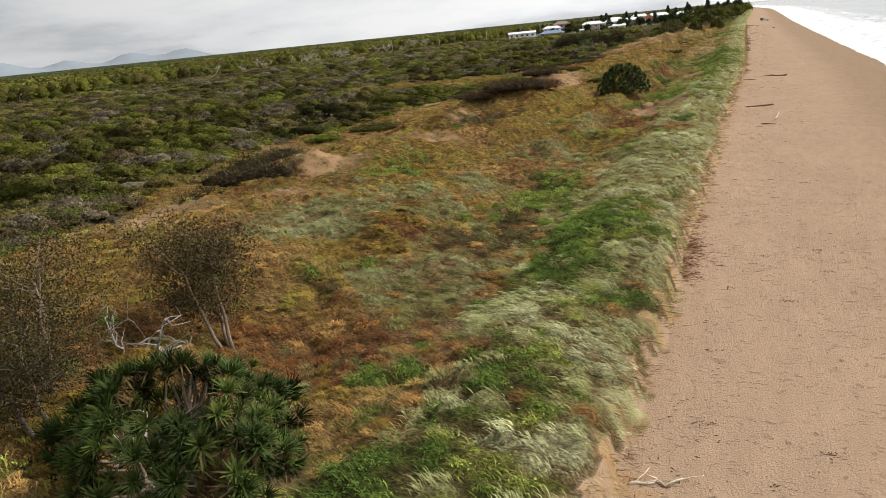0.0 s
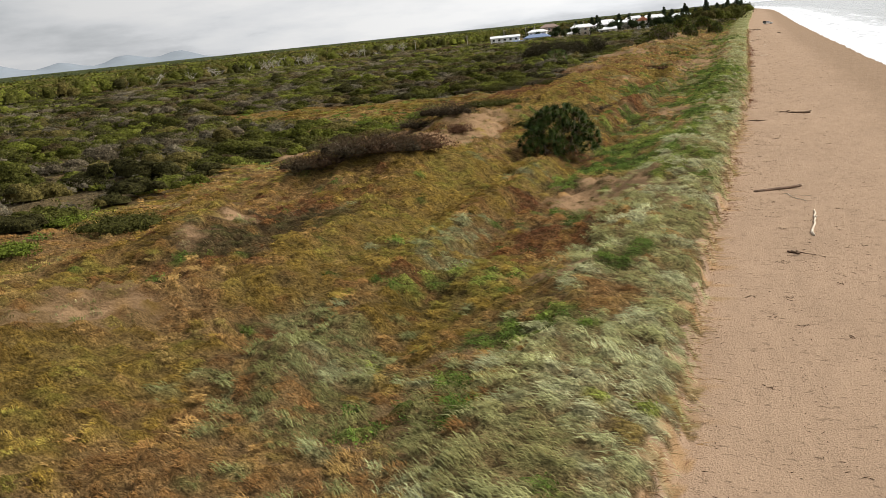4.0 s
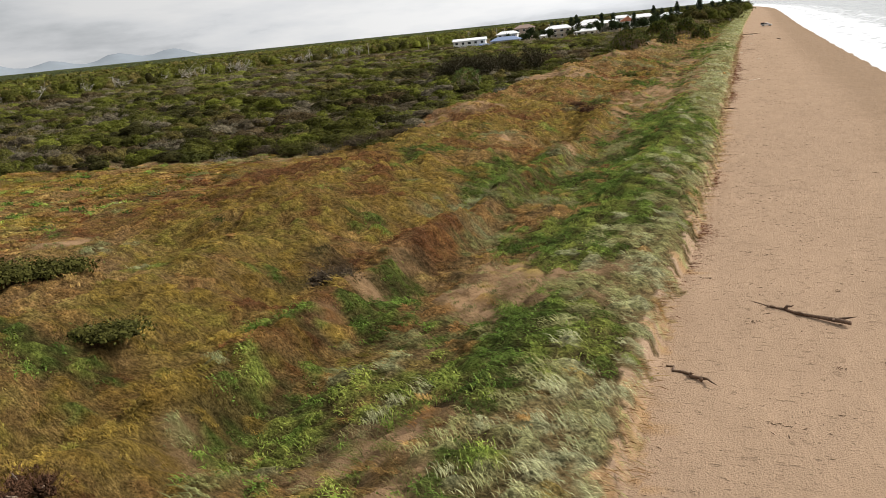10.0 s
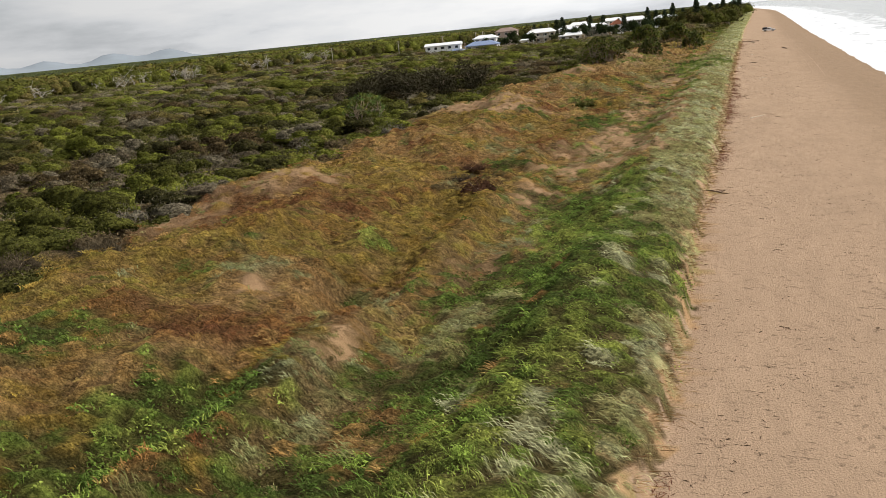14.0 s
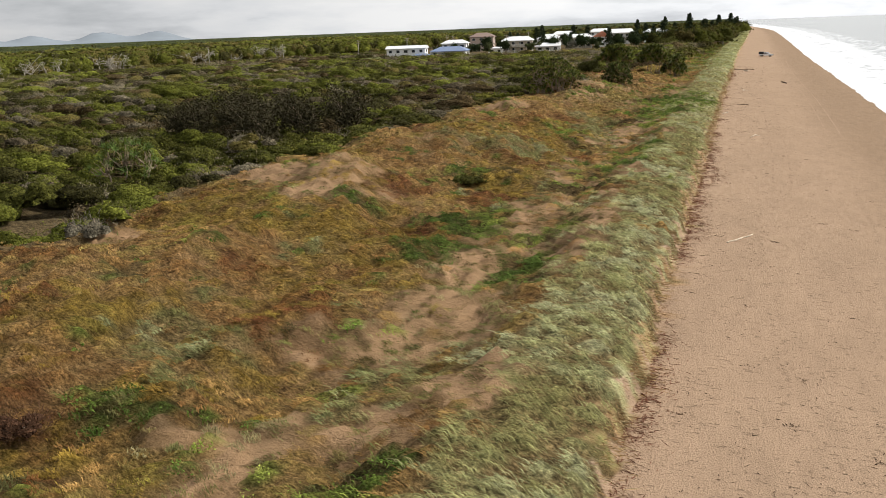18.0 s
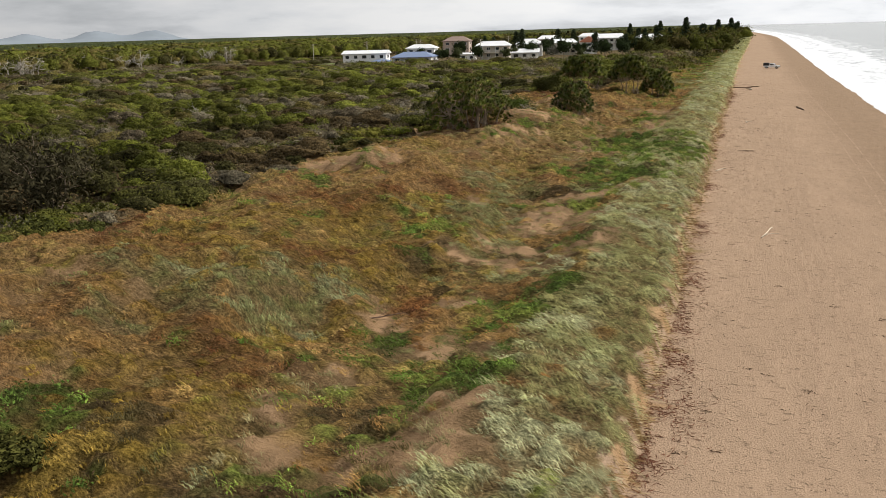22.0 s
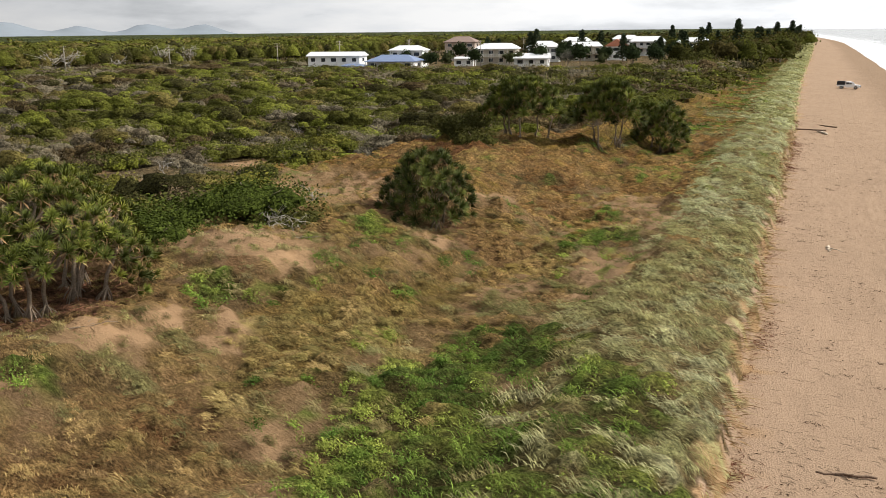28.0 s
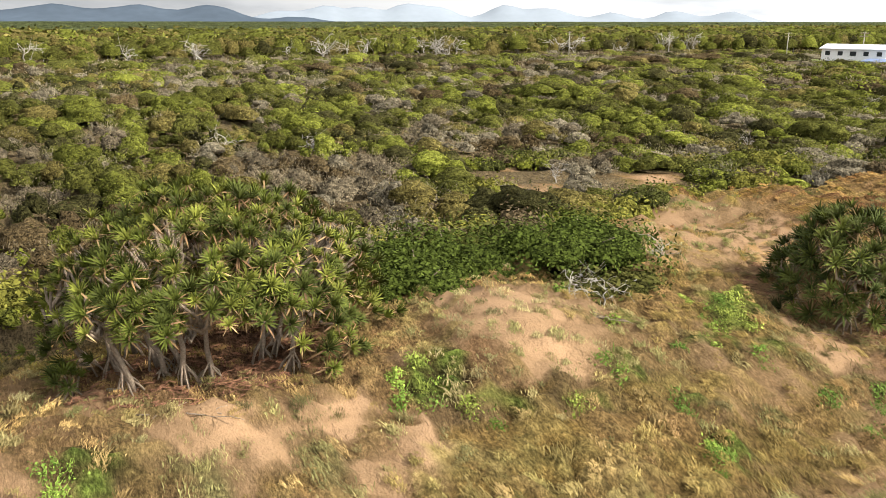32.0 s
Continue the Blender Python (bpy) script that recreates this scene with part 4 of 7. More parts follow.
def leaf_cloud(c, rad, per, size, tint, low=-0.1, spread=0.36, twiggy=False):
    """Leaves over the lumpy domes at c with half widths rad; per leaves on each."""
    n = len(c)
    dirs = rng.normal(size=(n, per, 3))
    dirs[..., 2] = np.abs(dirs[..., 2]) * 1.0 + low
    dirs /= np.linalg.norm(dirs, axis=-1, keepdims=True)
    lump = 1.0
    for k in range(2):
        q = rng.normal(size=(n, 1, 3)) * (2.5 + 2 * k)
        lump = lump + 0.17 * np.sin((dirs * q).sum(-1, keepdims=True) + rng.uniform(0, 6, (n, 1, 1)))
    pos = c[:, None] + dirs * rad[:, None] * lump * rng.uniform(0.84, 1.26, (n, per, 1))
    nor = dirs / rad[:, None] * rad.min(1)[:, None, None] + rng.normal(0, 0.38, (n, per, 3)) + [0, 0, 0.12]
    nor /= np.linalg.norm(nor, axis=-1, keepdims=True)
    sz = (size[:, None] * rng.uniform(0.6, 1.35, (n, per))).ravel()
    col = tint[:, None] * rng.uniform(1 - spread, 1 + spread, (n, per, 1))
    if twiggy:   # bare twigs that point outwards and up
        out = (dirs + rng.normal(0, 0.35, dirs.shape) + [-0.15, 0.05, 0.3]).reshape(-1, 3)
        out /= np.linalg.norm(out, axis=1, keepdims=True)
        side = np.cross(out, rng.normal(size=out.shape))
        side /= np.linalg.norm(side, axis=1, keepdims=True) + 1e-9
        p, s = pos.reshape(-1, 3), sz[:, None]
        v = np.stack([p - out * s * 1.3, p + side * s * 0.16, p + out * s * 1.3, p - side * s * 0.16], 1).reshape(-1, 3)
        return v, np.arange(len(v)).reshape(-1, 4), np.repeat(col.reshape(-1, 3), 4, axis=0)
    return rhombs(pos.reshape(-1, 3), nor.reshape(-1, 3), sz, col.reshape(-1, 3))


def dome_cores(c, rad, tint, sides=8):
    """Lumpy leafy masses under the outer leaves."""
    n = len(c)
    a = np.linspace(0, 2 * np.pi, sides, endpoint=False)
    lev = [(-0.2, 0.95), (0.30, 0.92), (0.66, 0.68), (0.88, 0.36)]
    u = np.concatenate([np.stack([np.cos(a + 0.35 * k) * r, np.sin(a + 0.35 * k) * r, np.full(sides, h)], -1) for k, (h, r) in enumerate(lev)] + [[[0, 0, 0.95]]])
    v = c[:, None] + u[None] * rad[:, None] * rng.uniform(0.62, 1.0, (n, len(u), 1))
    k = np.arange(sides)
    q = np.concatenate([np.stack([l * sides + k, l * sides + (k + 1) % sides, (l + 1) * sides + (k + 1) % sides, (l + 1) * sides + k], -1) for l in range(3)])
    t = np.stack([3 * sides + k, 3 * sides + (k + 1) % sides, np.full(sides, 4 * sides)], -1)
    off = (np.arange(n) * len(u))[:, None, None]
    return v.reshape(-1, 3), [(q[None] + off).reshape(-1, 4), (t[None] + off).reshape(-1, 3)], np.repeat(tint, len(u), axis=0)


def leafy(name, c, rad, per, leaf, tint, parent=None, label="", category="", low=-0.1, sides=8, stems=None, core=0.94):
    """Domes of foliage as one mesh: leafy masses in one material, outer leaves in another."""
    n = len(c)
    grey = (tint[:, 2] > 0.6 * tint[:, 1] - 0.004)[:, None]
    # shade between the leaves is put into the inner masses' darker tint
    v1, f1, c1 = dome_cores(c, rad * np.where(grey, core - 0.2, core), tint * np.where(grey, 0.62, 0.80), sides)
    dry = tint[:, 2] > 0.6 * tint[:, 1] - 0.004   # greyish bushes are mostly bare twigs
    if dry.any() and not dry.all():
        v2, f2, c2 = leaf_cloud(c[~dry], rad[~dry], per, leaf[~dry], tint[~dry], low)
        v3, f3, c3 = leaf_cloud(c[dry], rad[dry], int(per * 2.2), leaf[dry] * 1.1, tint[dry], low, 0.3, True)
        v2, f2, c2 = np.concatenate([v2, v3]), np.concatenate([f2, f3 + len(v2)]), np.concatenate([c2, c3])
    else:
        v2, f2, c2 = leaf_cloud(c, rad, per, leaf, tint, low, 0.36, bool(dry.all()))
    q4, t3 = f1
    extra_v, extra_f, extra_c, base = [], [], [], len(v1) + len(v2)
    for sv, sf, sc in stems or ():
        extra_v.append(sv)
        extra_f += [np.asarray(f) + base for f in sf]
        extra_c.append(np.broadcast_to(np.asarray(sc, float), sv.shape))
        base += len(sv)
    quads = np.concatenate([q4, f2 + len(v1)] + [f for f in extra_f if f.shape[1] == 4])
    tris = np.concatenate([t3] + [f for f in extra_f if f.shape[1] == 3])
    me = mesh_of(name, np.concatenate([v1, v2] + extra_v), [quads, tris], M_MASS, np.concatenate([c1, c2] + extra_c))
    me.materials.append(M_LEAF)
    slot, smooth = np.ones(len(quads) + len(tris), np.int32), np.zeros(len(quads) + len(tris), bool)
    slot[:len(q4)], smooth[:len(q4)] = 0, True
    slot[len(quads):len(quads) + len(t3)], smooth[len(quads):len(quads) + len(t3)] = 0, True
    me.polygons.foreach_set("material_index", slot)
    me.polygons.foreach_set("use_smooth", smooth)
    if parent is None:
        return thing(name, me, label, category, "stuff")
    return part(name, me, parent, label)


# ---------------------------------------------------------------- ground, sea, hills
def steps(*runs):
    out = []
    for a, b, s in runs:
        out.append(np.arange(a, b, s))
    return np.concatenate(out)


C_SAND = np.array([0.336, 0.233, 0.155])
C_BED = np.array([0.110, 0.058, 0.034])
C_SCARP = np.array([0.33, 0.210, 0.110])
C_WET = np.array([0.27, 0.185, 0.12])
C_COVER = np.array([[0.296, 0.186, 0.104], [0.225, 0.160, 0.074], [0.062, 0.056, 0.018], [0.275, 0.168, 0.072], [0.160, 0.080, 0.034], [0.210, 0.142, 0.042], [0.080, 0.053, 0.024]])
C_SCRUBGROUND = np.array([0.165, 0.120, 0.062])


def ground_tint(x, y):
    kind, tuft, off, w, d = tussock_growth(x, y)
    # dead thatch and sand between the tussocks, darkened to paint the shade there
    gap = w @ C_COVER * (0.8 + 0.4 * fbm(x / 1.2, y / 1.2, 61, 2))[..., None]
    top = (1 - step01(0.26, 0.52, off + 0.2 * (vnoise(x / 0.35, y / 0.35, 65) - 0.5))) * np.where(kind == 0, 0.0, 0.75)
    col = gap * (1 - top[..., None]) + 0.92 * tuft * top[..., None]
    # fallen leaves under the large screw pine
    bed = np.clip(1.5 * spot(x, y, -29.0, 350.8, 3.7, 5.0) - 0.3 + 0.6 * (fbm(x / 0.9, y / 0.9, 66, 3) - 0.5), 0, 0.9)[..., None]
    col = col * (1 - bed) + C_BED * bed
    u = -d
    wet = step01(11, 17, u + 3 * (fbm(x / 9, y / 14, 62, 2) - 0.5))[..., None]
    sand = C_SAND * (0.93 + 0.14 * fbm(x / 2.5, y / 6, 63, 3))[..., None]
    sand = sand * (1 - wet) + C_WET * wet
    inl = step01(-1.5, 1.5, scrub_x(y) - x)[..., None] * (1 - np.clip(w[..., :1] * 4 - 0.4, 0, 1))
    col = col * (1 - inl) + C_SCRUBGROUND * inl
    k = step01(0.02, 0.3, d + 0.4 * (vnoise(y / 0.9, x / 0.9, 64) - 0.6))[..., None]
    face = (step01(-0.12, 0.12, d))[..., None]
    col = np.where(d[..., None] > 0.15, col * k + C_SCARP * (1 - k), sand * (1 - face) + C_SCARP * face)
    wild = np.clip(1.1 - w[..., 0] * 1.2, 0, 1) * step01(0.2, 0.7, d) * 0.9
    return col, wild


gy = steps((-4800, -600, 420), (-600, -60, 45), (-60, 8, 4), (8, 440, 0.38), (440, 700, 2.6), (700, 1400, 20), (1400, 4900, 350))
gu = np.concatenate([-steps((-4900, -700, 300), (-700, -220, 24), (-220, -90, 5), (-90, -48, 1.9), (-48, -36, 0.8), (-36, -1.4, 0.38), (-1.4, 0.5, 0.16),
                            (0.5, 9, 0.9), (9, 34, 2.4), (34, 120, 14), (120, 700, 120), (700, 4900, 600))])
Y, D = np.meshgrid(gy, gu, indexing="ij")
X = scarp_x(Y) - D
Z = ground_z(X, Y)
tint, wild = ground_tint(X, Y)
me = mesh_of("ground", np.stack([X, Y, Z], -1).reshape(-1, 3), [rows_to_quads(len(gy), len(gu))], M_GROUND, tint.reshape(-1, 3), True)
a = me.attributes.new("cover", "FLOAT", "POINT")
a.data.foreach_set("value", wild.ravel().astype(np.float32))
ground = thing("ground", me, "pale sand beach below an eroded dune with tawny sandy soil", "ground", "structure")

# the sea, with its broken white water along the shore
SEA_Z = -0.72
m, nt, b = nodes_of("sea_water")
b.inputs["Roughness"].default_value = 0.22
att = nt.nodes.new("ShaderNodeAttribute")
att.attribute_name = "foam"
geo = nt.nodes.new("ShaderNodeNewGeometry")
mp = nt.nodes.new("ShaderNodeMapping")
mp.inputs["Scale"].default_value = (0.35, 0.13, 1)
nt.links.new(geo.outputs["Position"], mp.inputs[0])
n1 = nt.nodes.new("ShaderNodeTexNoise")
n1.inputs["Scale"].default_value, n1.inputs["Detail"].default_value, n1.inputs["Roughness"].default_value = 1.0, 9, 0.65
nt.links.new(mp.outputs[0], n1.inputs[0])
addn = nt.nodes.new("ShaderNodeMath")
addn.operation = "ADD"
nt.links.new(att.outputs["Fac"], addn.inputs[0])
nt.links.new(n1.outputs[0], addn.inputs[1])
ramp = nt.nodes.new("ShaderNodeValToRGB")
ramp.color_ramp.elements[0].position, ramp.color_ramp.elements[0].color = 0.72, (0.23, 0.235, 0.22, 1)
ramp.color_ramp.elements[1].position, ramp.color_ramp.elements[1].color = 0.95, (0.80, 0.81, 0.81, 1)
nt.links.new(addn.outputs[0], ramp.inputs[0])
nt.links.new(ramp.outputs[0], b.inputs["Base Color"])
bp = nt.nodes.new("ShaderNodeBump")
bp.inputs["Strength"].default_value, bp.inputs["Distance"].default_value = 0.6, 0.6
nt.links.new(n1.outputs[0], bp.inputs["Height"])
nt.links.new(bp.outputs[0], b.inputs["Normal"])
M_SEA = m
sy = steps((-4900, -100, 600), (-100, 1300, 7), (1300, 4950, 120))
su = steps((14, 110, 1.8), (110, 400, 12), (400, 4950, 250))
Y, U = np.meshgrid(sy, su, indexing="ij")
X = scarp_x(Y) + U - np.where(U > 14.5, 0, 4)
crest = 14 * fbm(Y / 60, U / 80, 71, 2)
wave = np.sin((U + crest) / 9.0 * 2 * np.pi / 1.7) * 0.5 + 0.5
foam = (1 - step01(26, 75, U)) * (0.32 + 0.3 * wave ** 3) + 0.12 * (1 - step01(60, 200, U)) + 0.22 * (1 - step01(24, 30, U))
Zs = SEA_Z + 0.30 * wave ** 4 * step01(27, 40, U) * (1 - step01(200, 420, U))
me = mesh_of("water", np.stack([X, Y, Zs], -1).reshape(-1, 3), [rows_to_quads(len(sy), len(su))], M_SEA, None, True)
a = me.attributes.new("foam", "FLOAT", "POINT")
a.data.foreach_set("value", foam.ravel().astype(np.float32))
thing("water", me, "grey sea with white breaking surf along the beach", "sea", "structure")


def hill(name, material, label, dist, a0, a1, tops):
    """A far range of hills seen from the path's end; bearings in degrees left of +y, tops in metres."""
    n = 90
    ang = np.radians(np.linspace(a0, a1, n))
    h = sum(t * np.exp(-((np.degrees(ang) - c) / w) ** 2) for c, w, t in tops)
    h = h * (0.93 + 0.14 * fbm(np.degrees(ang) * 2.2, ang * 0 + dist, 81, 3)) * np.clip(np.minimum(np.arange(n), n - 1 - np.arange(n)) / 4, 0, 1) + 1
    rowsv = []
    for k, (f, off) in enumerate(((0, -260), (0.45, -130), (0.85, -40), (1, 0), (0.8, 60), (0, 240))):
        r = dist + off
        jag = 1 + 0.12 * (fbm(np.degrees(ang) * 1.5 + k * 7, ang * 0 + k, 82, 2) - 0.5) * (f not in (0, 1))
        rowsv.append(np.stack([-np.sin(ang) * r, 343 + np.cos(ang) * r, h * f * jag], -1))
    v = np.stack(rowsv, 1).reshape(-1, 3)
    thing(name, mesh_of(name, v, [rows_to_quads(n, 6)], material, None, True), label, "hill", "structure")


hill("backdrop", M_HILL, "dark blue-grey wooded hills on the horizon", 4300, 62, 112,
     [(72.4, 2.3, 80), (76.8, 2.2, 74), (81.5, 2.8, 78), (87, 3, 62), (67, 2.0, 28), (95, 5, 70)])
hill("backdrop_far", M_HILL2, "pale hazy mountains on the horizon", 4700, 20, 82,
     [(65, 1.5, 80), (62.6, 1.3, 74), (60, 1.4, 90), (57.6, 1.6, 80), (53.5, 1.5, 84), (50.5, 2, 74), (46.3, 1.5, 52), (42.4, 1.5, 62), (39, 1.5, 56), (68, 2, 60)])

# ---------------------------------------------------------------- grass and low growth on the dune
def blades(x, y, length, width, lean, count, tint, fan=0.5, up=1.0):
    """Tufts at x, y: kinked blades blown over by the wind."""
    n = len(x)
    z = ground_z(x, y) - 0.03
    base = np.stack([x, y, z], -1)[:, None] + np.concatenate([rng.normal(0, 1, (n, count, 2)) * (length * 0.42)[:, None, None], np.zeros((n, count, 1))], -1)
    ang = rng.uniform(0, 2 * np.pi, (n, count))
    swing = (fbm(x / 5, y / 5, 97, 2) - 0.5) * 1.4
    wx, wy_ = WIND[0] * np.cos(swing) - WIND[1] * np.sin(swing), WIND[0] * np.sin(swing) + WIND[1] * np.cos(swing)
    hd = np.stack([(wx * lean)[:, None] + np.cos(ang) * fan, (wy_ * lean)[:, None] + np.sin(ang) * fan, np.zeros_like(ang)], -1)
    ln = (length[:, None] * rng.uniform(0.65, 1.3, (n, count)))[..., None]
    rise = np.array([0, 0, 1.0]) * ln * up
    mid = base + hd * ln * 0.36 + rise * rng.uniform(0.35, 0.6, (n, count, 1))
    tip = base + hd * ln + rise * rng.uniform(0.25, 0.6, (n, count, 1))
    side = np.stack([-hd[..., 1], hd[..., 0], rng.normal(0, 0.45, hd.shape[:2])], -1)
    side /= np.linalg.norm(side, axis=-1, keepdims=True) + 1e-9
    sw = side * (width[:, None] * rng.uniform(0.7, 1.3, (n, count)))[..., None]
    v = np.stack([base, mid + sw, tip, mid - sw], 2).reshape(-1, 3)
    col = tint[:, None] * rng.uniform(0.68, 1.30, (n, count, 1))
    return v, [np.arange(n * count * 4).reshape(-1, 4)], np.repeat(col.reshape(-1, 3), 4, axis=0)


def sow(n, d0, d1, y0, y1):
    """Places between two distances from the dune's seaward edge."""
    y = rng.uniform(y0, y1, n)
    return scarp_x(y) - rng.uniform(d0, d1, n), y


places = [sow(32000, 0.03, 9, 8, 440), sow(22000, 9, 17, 8, 440), sow(36000, 15, 46, 8, 440), sow(6000, 0.1, 14, 440, 640), sow(27000, 9, 31, 334, 386), sow(4000, 6, 24, 10, 52), sow(3500, 0.1, 11, 640, 1150),
          sow(7000, 45, 82, 50, 128), sow(12000, 45, 104, 152, 206)]
nx, ny = (np.concatenate(q) for q in zip(*places))
ring = np.concatenate([np.full(len(q[0]), k) for k, q in enumerate(places)])
inside = nx > scrub_x(ny) - 2.5
nx, ny, ring = (q[inside] for q in (nx, ny, ring))
kind, own, off, _, dd = tussock_growth(nx, ny)
inside = ((off < 0.62) & ((kind != 0) | (rng.uniform(size=len(nx)) < 0.75))) | (ring == 3) | (ring == 6)
nx, ny, ring, kind, own, off, dd = (q[inside] for q in (nx, ny, ring, kind, own, off, dd))
hx_, hy_ = tussocks(nx, ny)[:2]
draw_in = np.where((ring == 3) | (ring == 6), 0.0, np.where(kind == 0, 0.55, np.where(kind == 1, 0.2, 0.4)))      # blades gather a little at the tussock's heart
nx, ny = nx + (hx_ - nx) * draw_in, ny + (hy_ - ny) * draw_in
clump = fbm(nx / 1.2, ny / 1.2, 91, 2)
wide = np.where(ring < 3, 0.0100 + 0.0004 * dd, np.array([0, 0, 0, 0.05, 0.009, 0.011, 0.09, 0.05, 0.06])[ring])
grow = np.array([1.0, 1.0, 1.05, 1.7, 0.65, 0.9, 2.2, 1.5, 1.6])[ring] * np.clip(0.45 + 1.1 * clump, 0.6, 1.35)


def tinted(sel, light=1.0):
    return light * own[sel] * rng.uniform(0.8, 1.2, (sel.sum(), 1))


def growth(name, label, category, sel, lo, hi, lean0, lean1, count, tint, fan, up, material):
    v, f, c = blades(nx[sel], ny[sel], rng.uniform(lo, hi, sel.sum()) * grow[sel], wide[sel], rng.uniform(lean0, lean1, sel.sum()), count, tint, fan, up)
    thing(name, mesh_of(name, v, f, material, c), label, category, "stuff")


sel = kind == 1
growth("beach_grass", "silvery green tussocks of beach grass blown by the wind", "grass", sel, 0.30, 0.50, 0.7, 1.05, 13, tinted(sel), 0.25, 0.65, M_GRASS)
sel = kind == 3
growth("dry_grass", "tawny dry grass on the sandy ridges", "grass", sel, 0.20, 0.36, 0.75, 1.15, 15, tinted(sel, 0.9), 0.34, 0.42, M_GRASS)
sel = kind == 4
growth("red_heath", "rusty brown low heath on the dune", "heath", sel, 0.18, 0.36, 0.4, 0.9, 12, tinted(sel), 0.5, 0.6, M_GRASS)
sel = kind == 5
growth("golden_grass", "golden green grass on the dune slopes", "grass", sel, 0.20, 0.36, 0.7, 1.1, 15, tinted(sel, 0.84), 0.34, 0.45, M_GRASS)
sel = kind == 6
growth("dark_heath", "dark brown and olive heath in the hollows", "heath", sel, 0.22, 0.42, 0.3, 0.8, 12, tinted(sel), 0.55, 0.7, M_GRASS)
sel = kind == 0
growth("sparse_grass", "sparse grass tufts on bare sand", "grass", sel, 0.24, 0.44, 0.5, 1.0, 15, tinted(sel), 0.4, 0.6, M_GRASS)
sel = kind == 2
c0 = np.stack([nx[sel], ny[sel], ground_z(nx[sel], ny[sel]) - 0.02], -1)
r0 = np.stack([rng.uniform(0.2, 0.40, sel.sum()), rng.uniform(0.2, 0.40, sel.sum()), rng.uniform(0.10, 0.34, sel.sum())], -1) * grow[sel][:, None]
growth("green_grass", "fresh green grass among the creeping weeds", "grass", sel, 0.28, 0.5, 0.5, 0.95, 6, tinted(sel, 1.15), 0.42, 0.62, M_GRASS)
v, f, c = leaf_cloud(c0, r0, 10, 0.044 * np.array([1.0, 1.15, 1.5, 3.0, 1.0, 1.0, 4.0, 2.5, 2.5])[ring[sel]], tinted(sel), spread=0.35)
thing("creeping_weeds", mesh_of("creeping_weeds", v, [f], M_LEAF, c), "bright green creeping weeds over the dune", "weeds", "stuff")

# dry blades that hang over the eroded edge
hy_ = rng.uniform(8, 440, 4200)
hx_ = scarp_x(hy_) - rng.uniform(0.05, 0.5, len(hy_))
ok = fbm(hy_ / 2.5, hy_ * 0 + 2.2, 133, 2) > 0.32
hx_, hy_ = hx_[ok], hy_[ok]
v, f, c = blades(hx_, hy_, rng.uniform(0.35, 0.75, len(hx_)), np.full(len(hx_), 0.014), -rng.uniform(0.3, 1.0, len(hx_)), 8,
                 np.array([(0.36, 0.245, 0.11), (0.28, 0.17, 0.075), (0.40, 0.31, 0.17), (0.20, 0.11, 0.05)])[rng.integers(0, 4, len(hx_))], 0.4, 0.15)
thing("hanging_grass", mesh_of("hanging_grass", v, f, M_GRASS, c), "straw-coloured dead grass hanging over the eroded dune edge", "grass", "stuff")

# ---------------------------------------------------------------- scrub and forest
GREENS = np.array([[0.082, 0.082, 0.018], [0.112, 0.118, 0.021], [0.150, 0.160, 0.026], [0.054, 0.050, 0.017], [0.138, 0.112, 0.034],
                   [0.225, 0.190, 0.125], [0.175, 0.140, 0.088], [0.090, 0.064, 0.030]])
GP = np.array([0.21, 0.16, 0.08, 0.13, 0.07, 0.14, 0.13, 0.08])


def cushions(x, y, cell):
    """For each place the cushion it belongs to: its number's random draws, and the distance from its heart."""
    gx, gy_ = np.floor(x / cell), np.floor(y / cell)
    best, who = np.full(len(x), 1e9), np.zeros((len(x), 2))
    for i in (-1, 0, 1):
        for j in (-1, 0, 1):
            cx, cy = gx + i, gy_ + j
            px, py = (cx + 0.15 + 0.7 * hash2(cx, cy, 7)) * cell, (cy + 0.15 + 0.7 * hash2(cx, cy, 8)) * cell
            dist = np.hypot((x - px) * 0.8, (y - py) * 1.1)
            closer = dist < best
            best = np.where(closer, dist, best)
            who = np.where(closer[:, None], np.stack([cx, cy], -1), who)
    return [hash2(who[:, 0], who[:, 1], s) for s in (21, 22, 23)] + [best / cell]


def bush_tints(x, y, draw):
    n = len(x)
    near = np.clip(draw + 0.9 * (fbm(x / 22, y / 22, 101, 2) - 0.5), 0, 0.999)
    k = np.searchsorted(np.cumsum(GP)[:-1], near)
    other = rng.uniform(size=n) < 0.06
    k = np.where(other, rng.choice(len(GREENS), n, p=GP), k)
    return GREENS[k] * rng.uniform(0.75, 1.3, (n, 1)) * (1 + 0.22 * step01(340, 400, y))[:, None]   # lighter towards the houses: front light put into the tint


CLEAR = [(-61, 110, 6, 5), (-68, 103, 5, 4), (-53.5, 381.5, 7, 4.5), (-64, 389, 6, 4.5), (-47.4, 390, 4.5, 5), (-42, 189, 6, 4), (-40, 156, 6, 5), (-34, 346, 3, 5),
         (-31, 377, 6, 4), (-29, 375, 6, 5), (-27, 351, 6, 5), (-22, 405, 8, 8), (-52, 152, 5, 4)]


def open_scrub(x, y):
    v = np.zeros(len(x))
    for cx, cy, rx, ry in CLEAR:
        v += spot(x, y, cx, cy, rx, ry)
    return (v < 0.45) & (fbm(x / 11, y / 11, 102, 2) < 0.80)


def forest_x(y):
    return np.interp(y, [-500, 250, 400, 520, 590, 640, 700, 5000], [-265, -265, -262, -250, -235, -200, -190, -190])


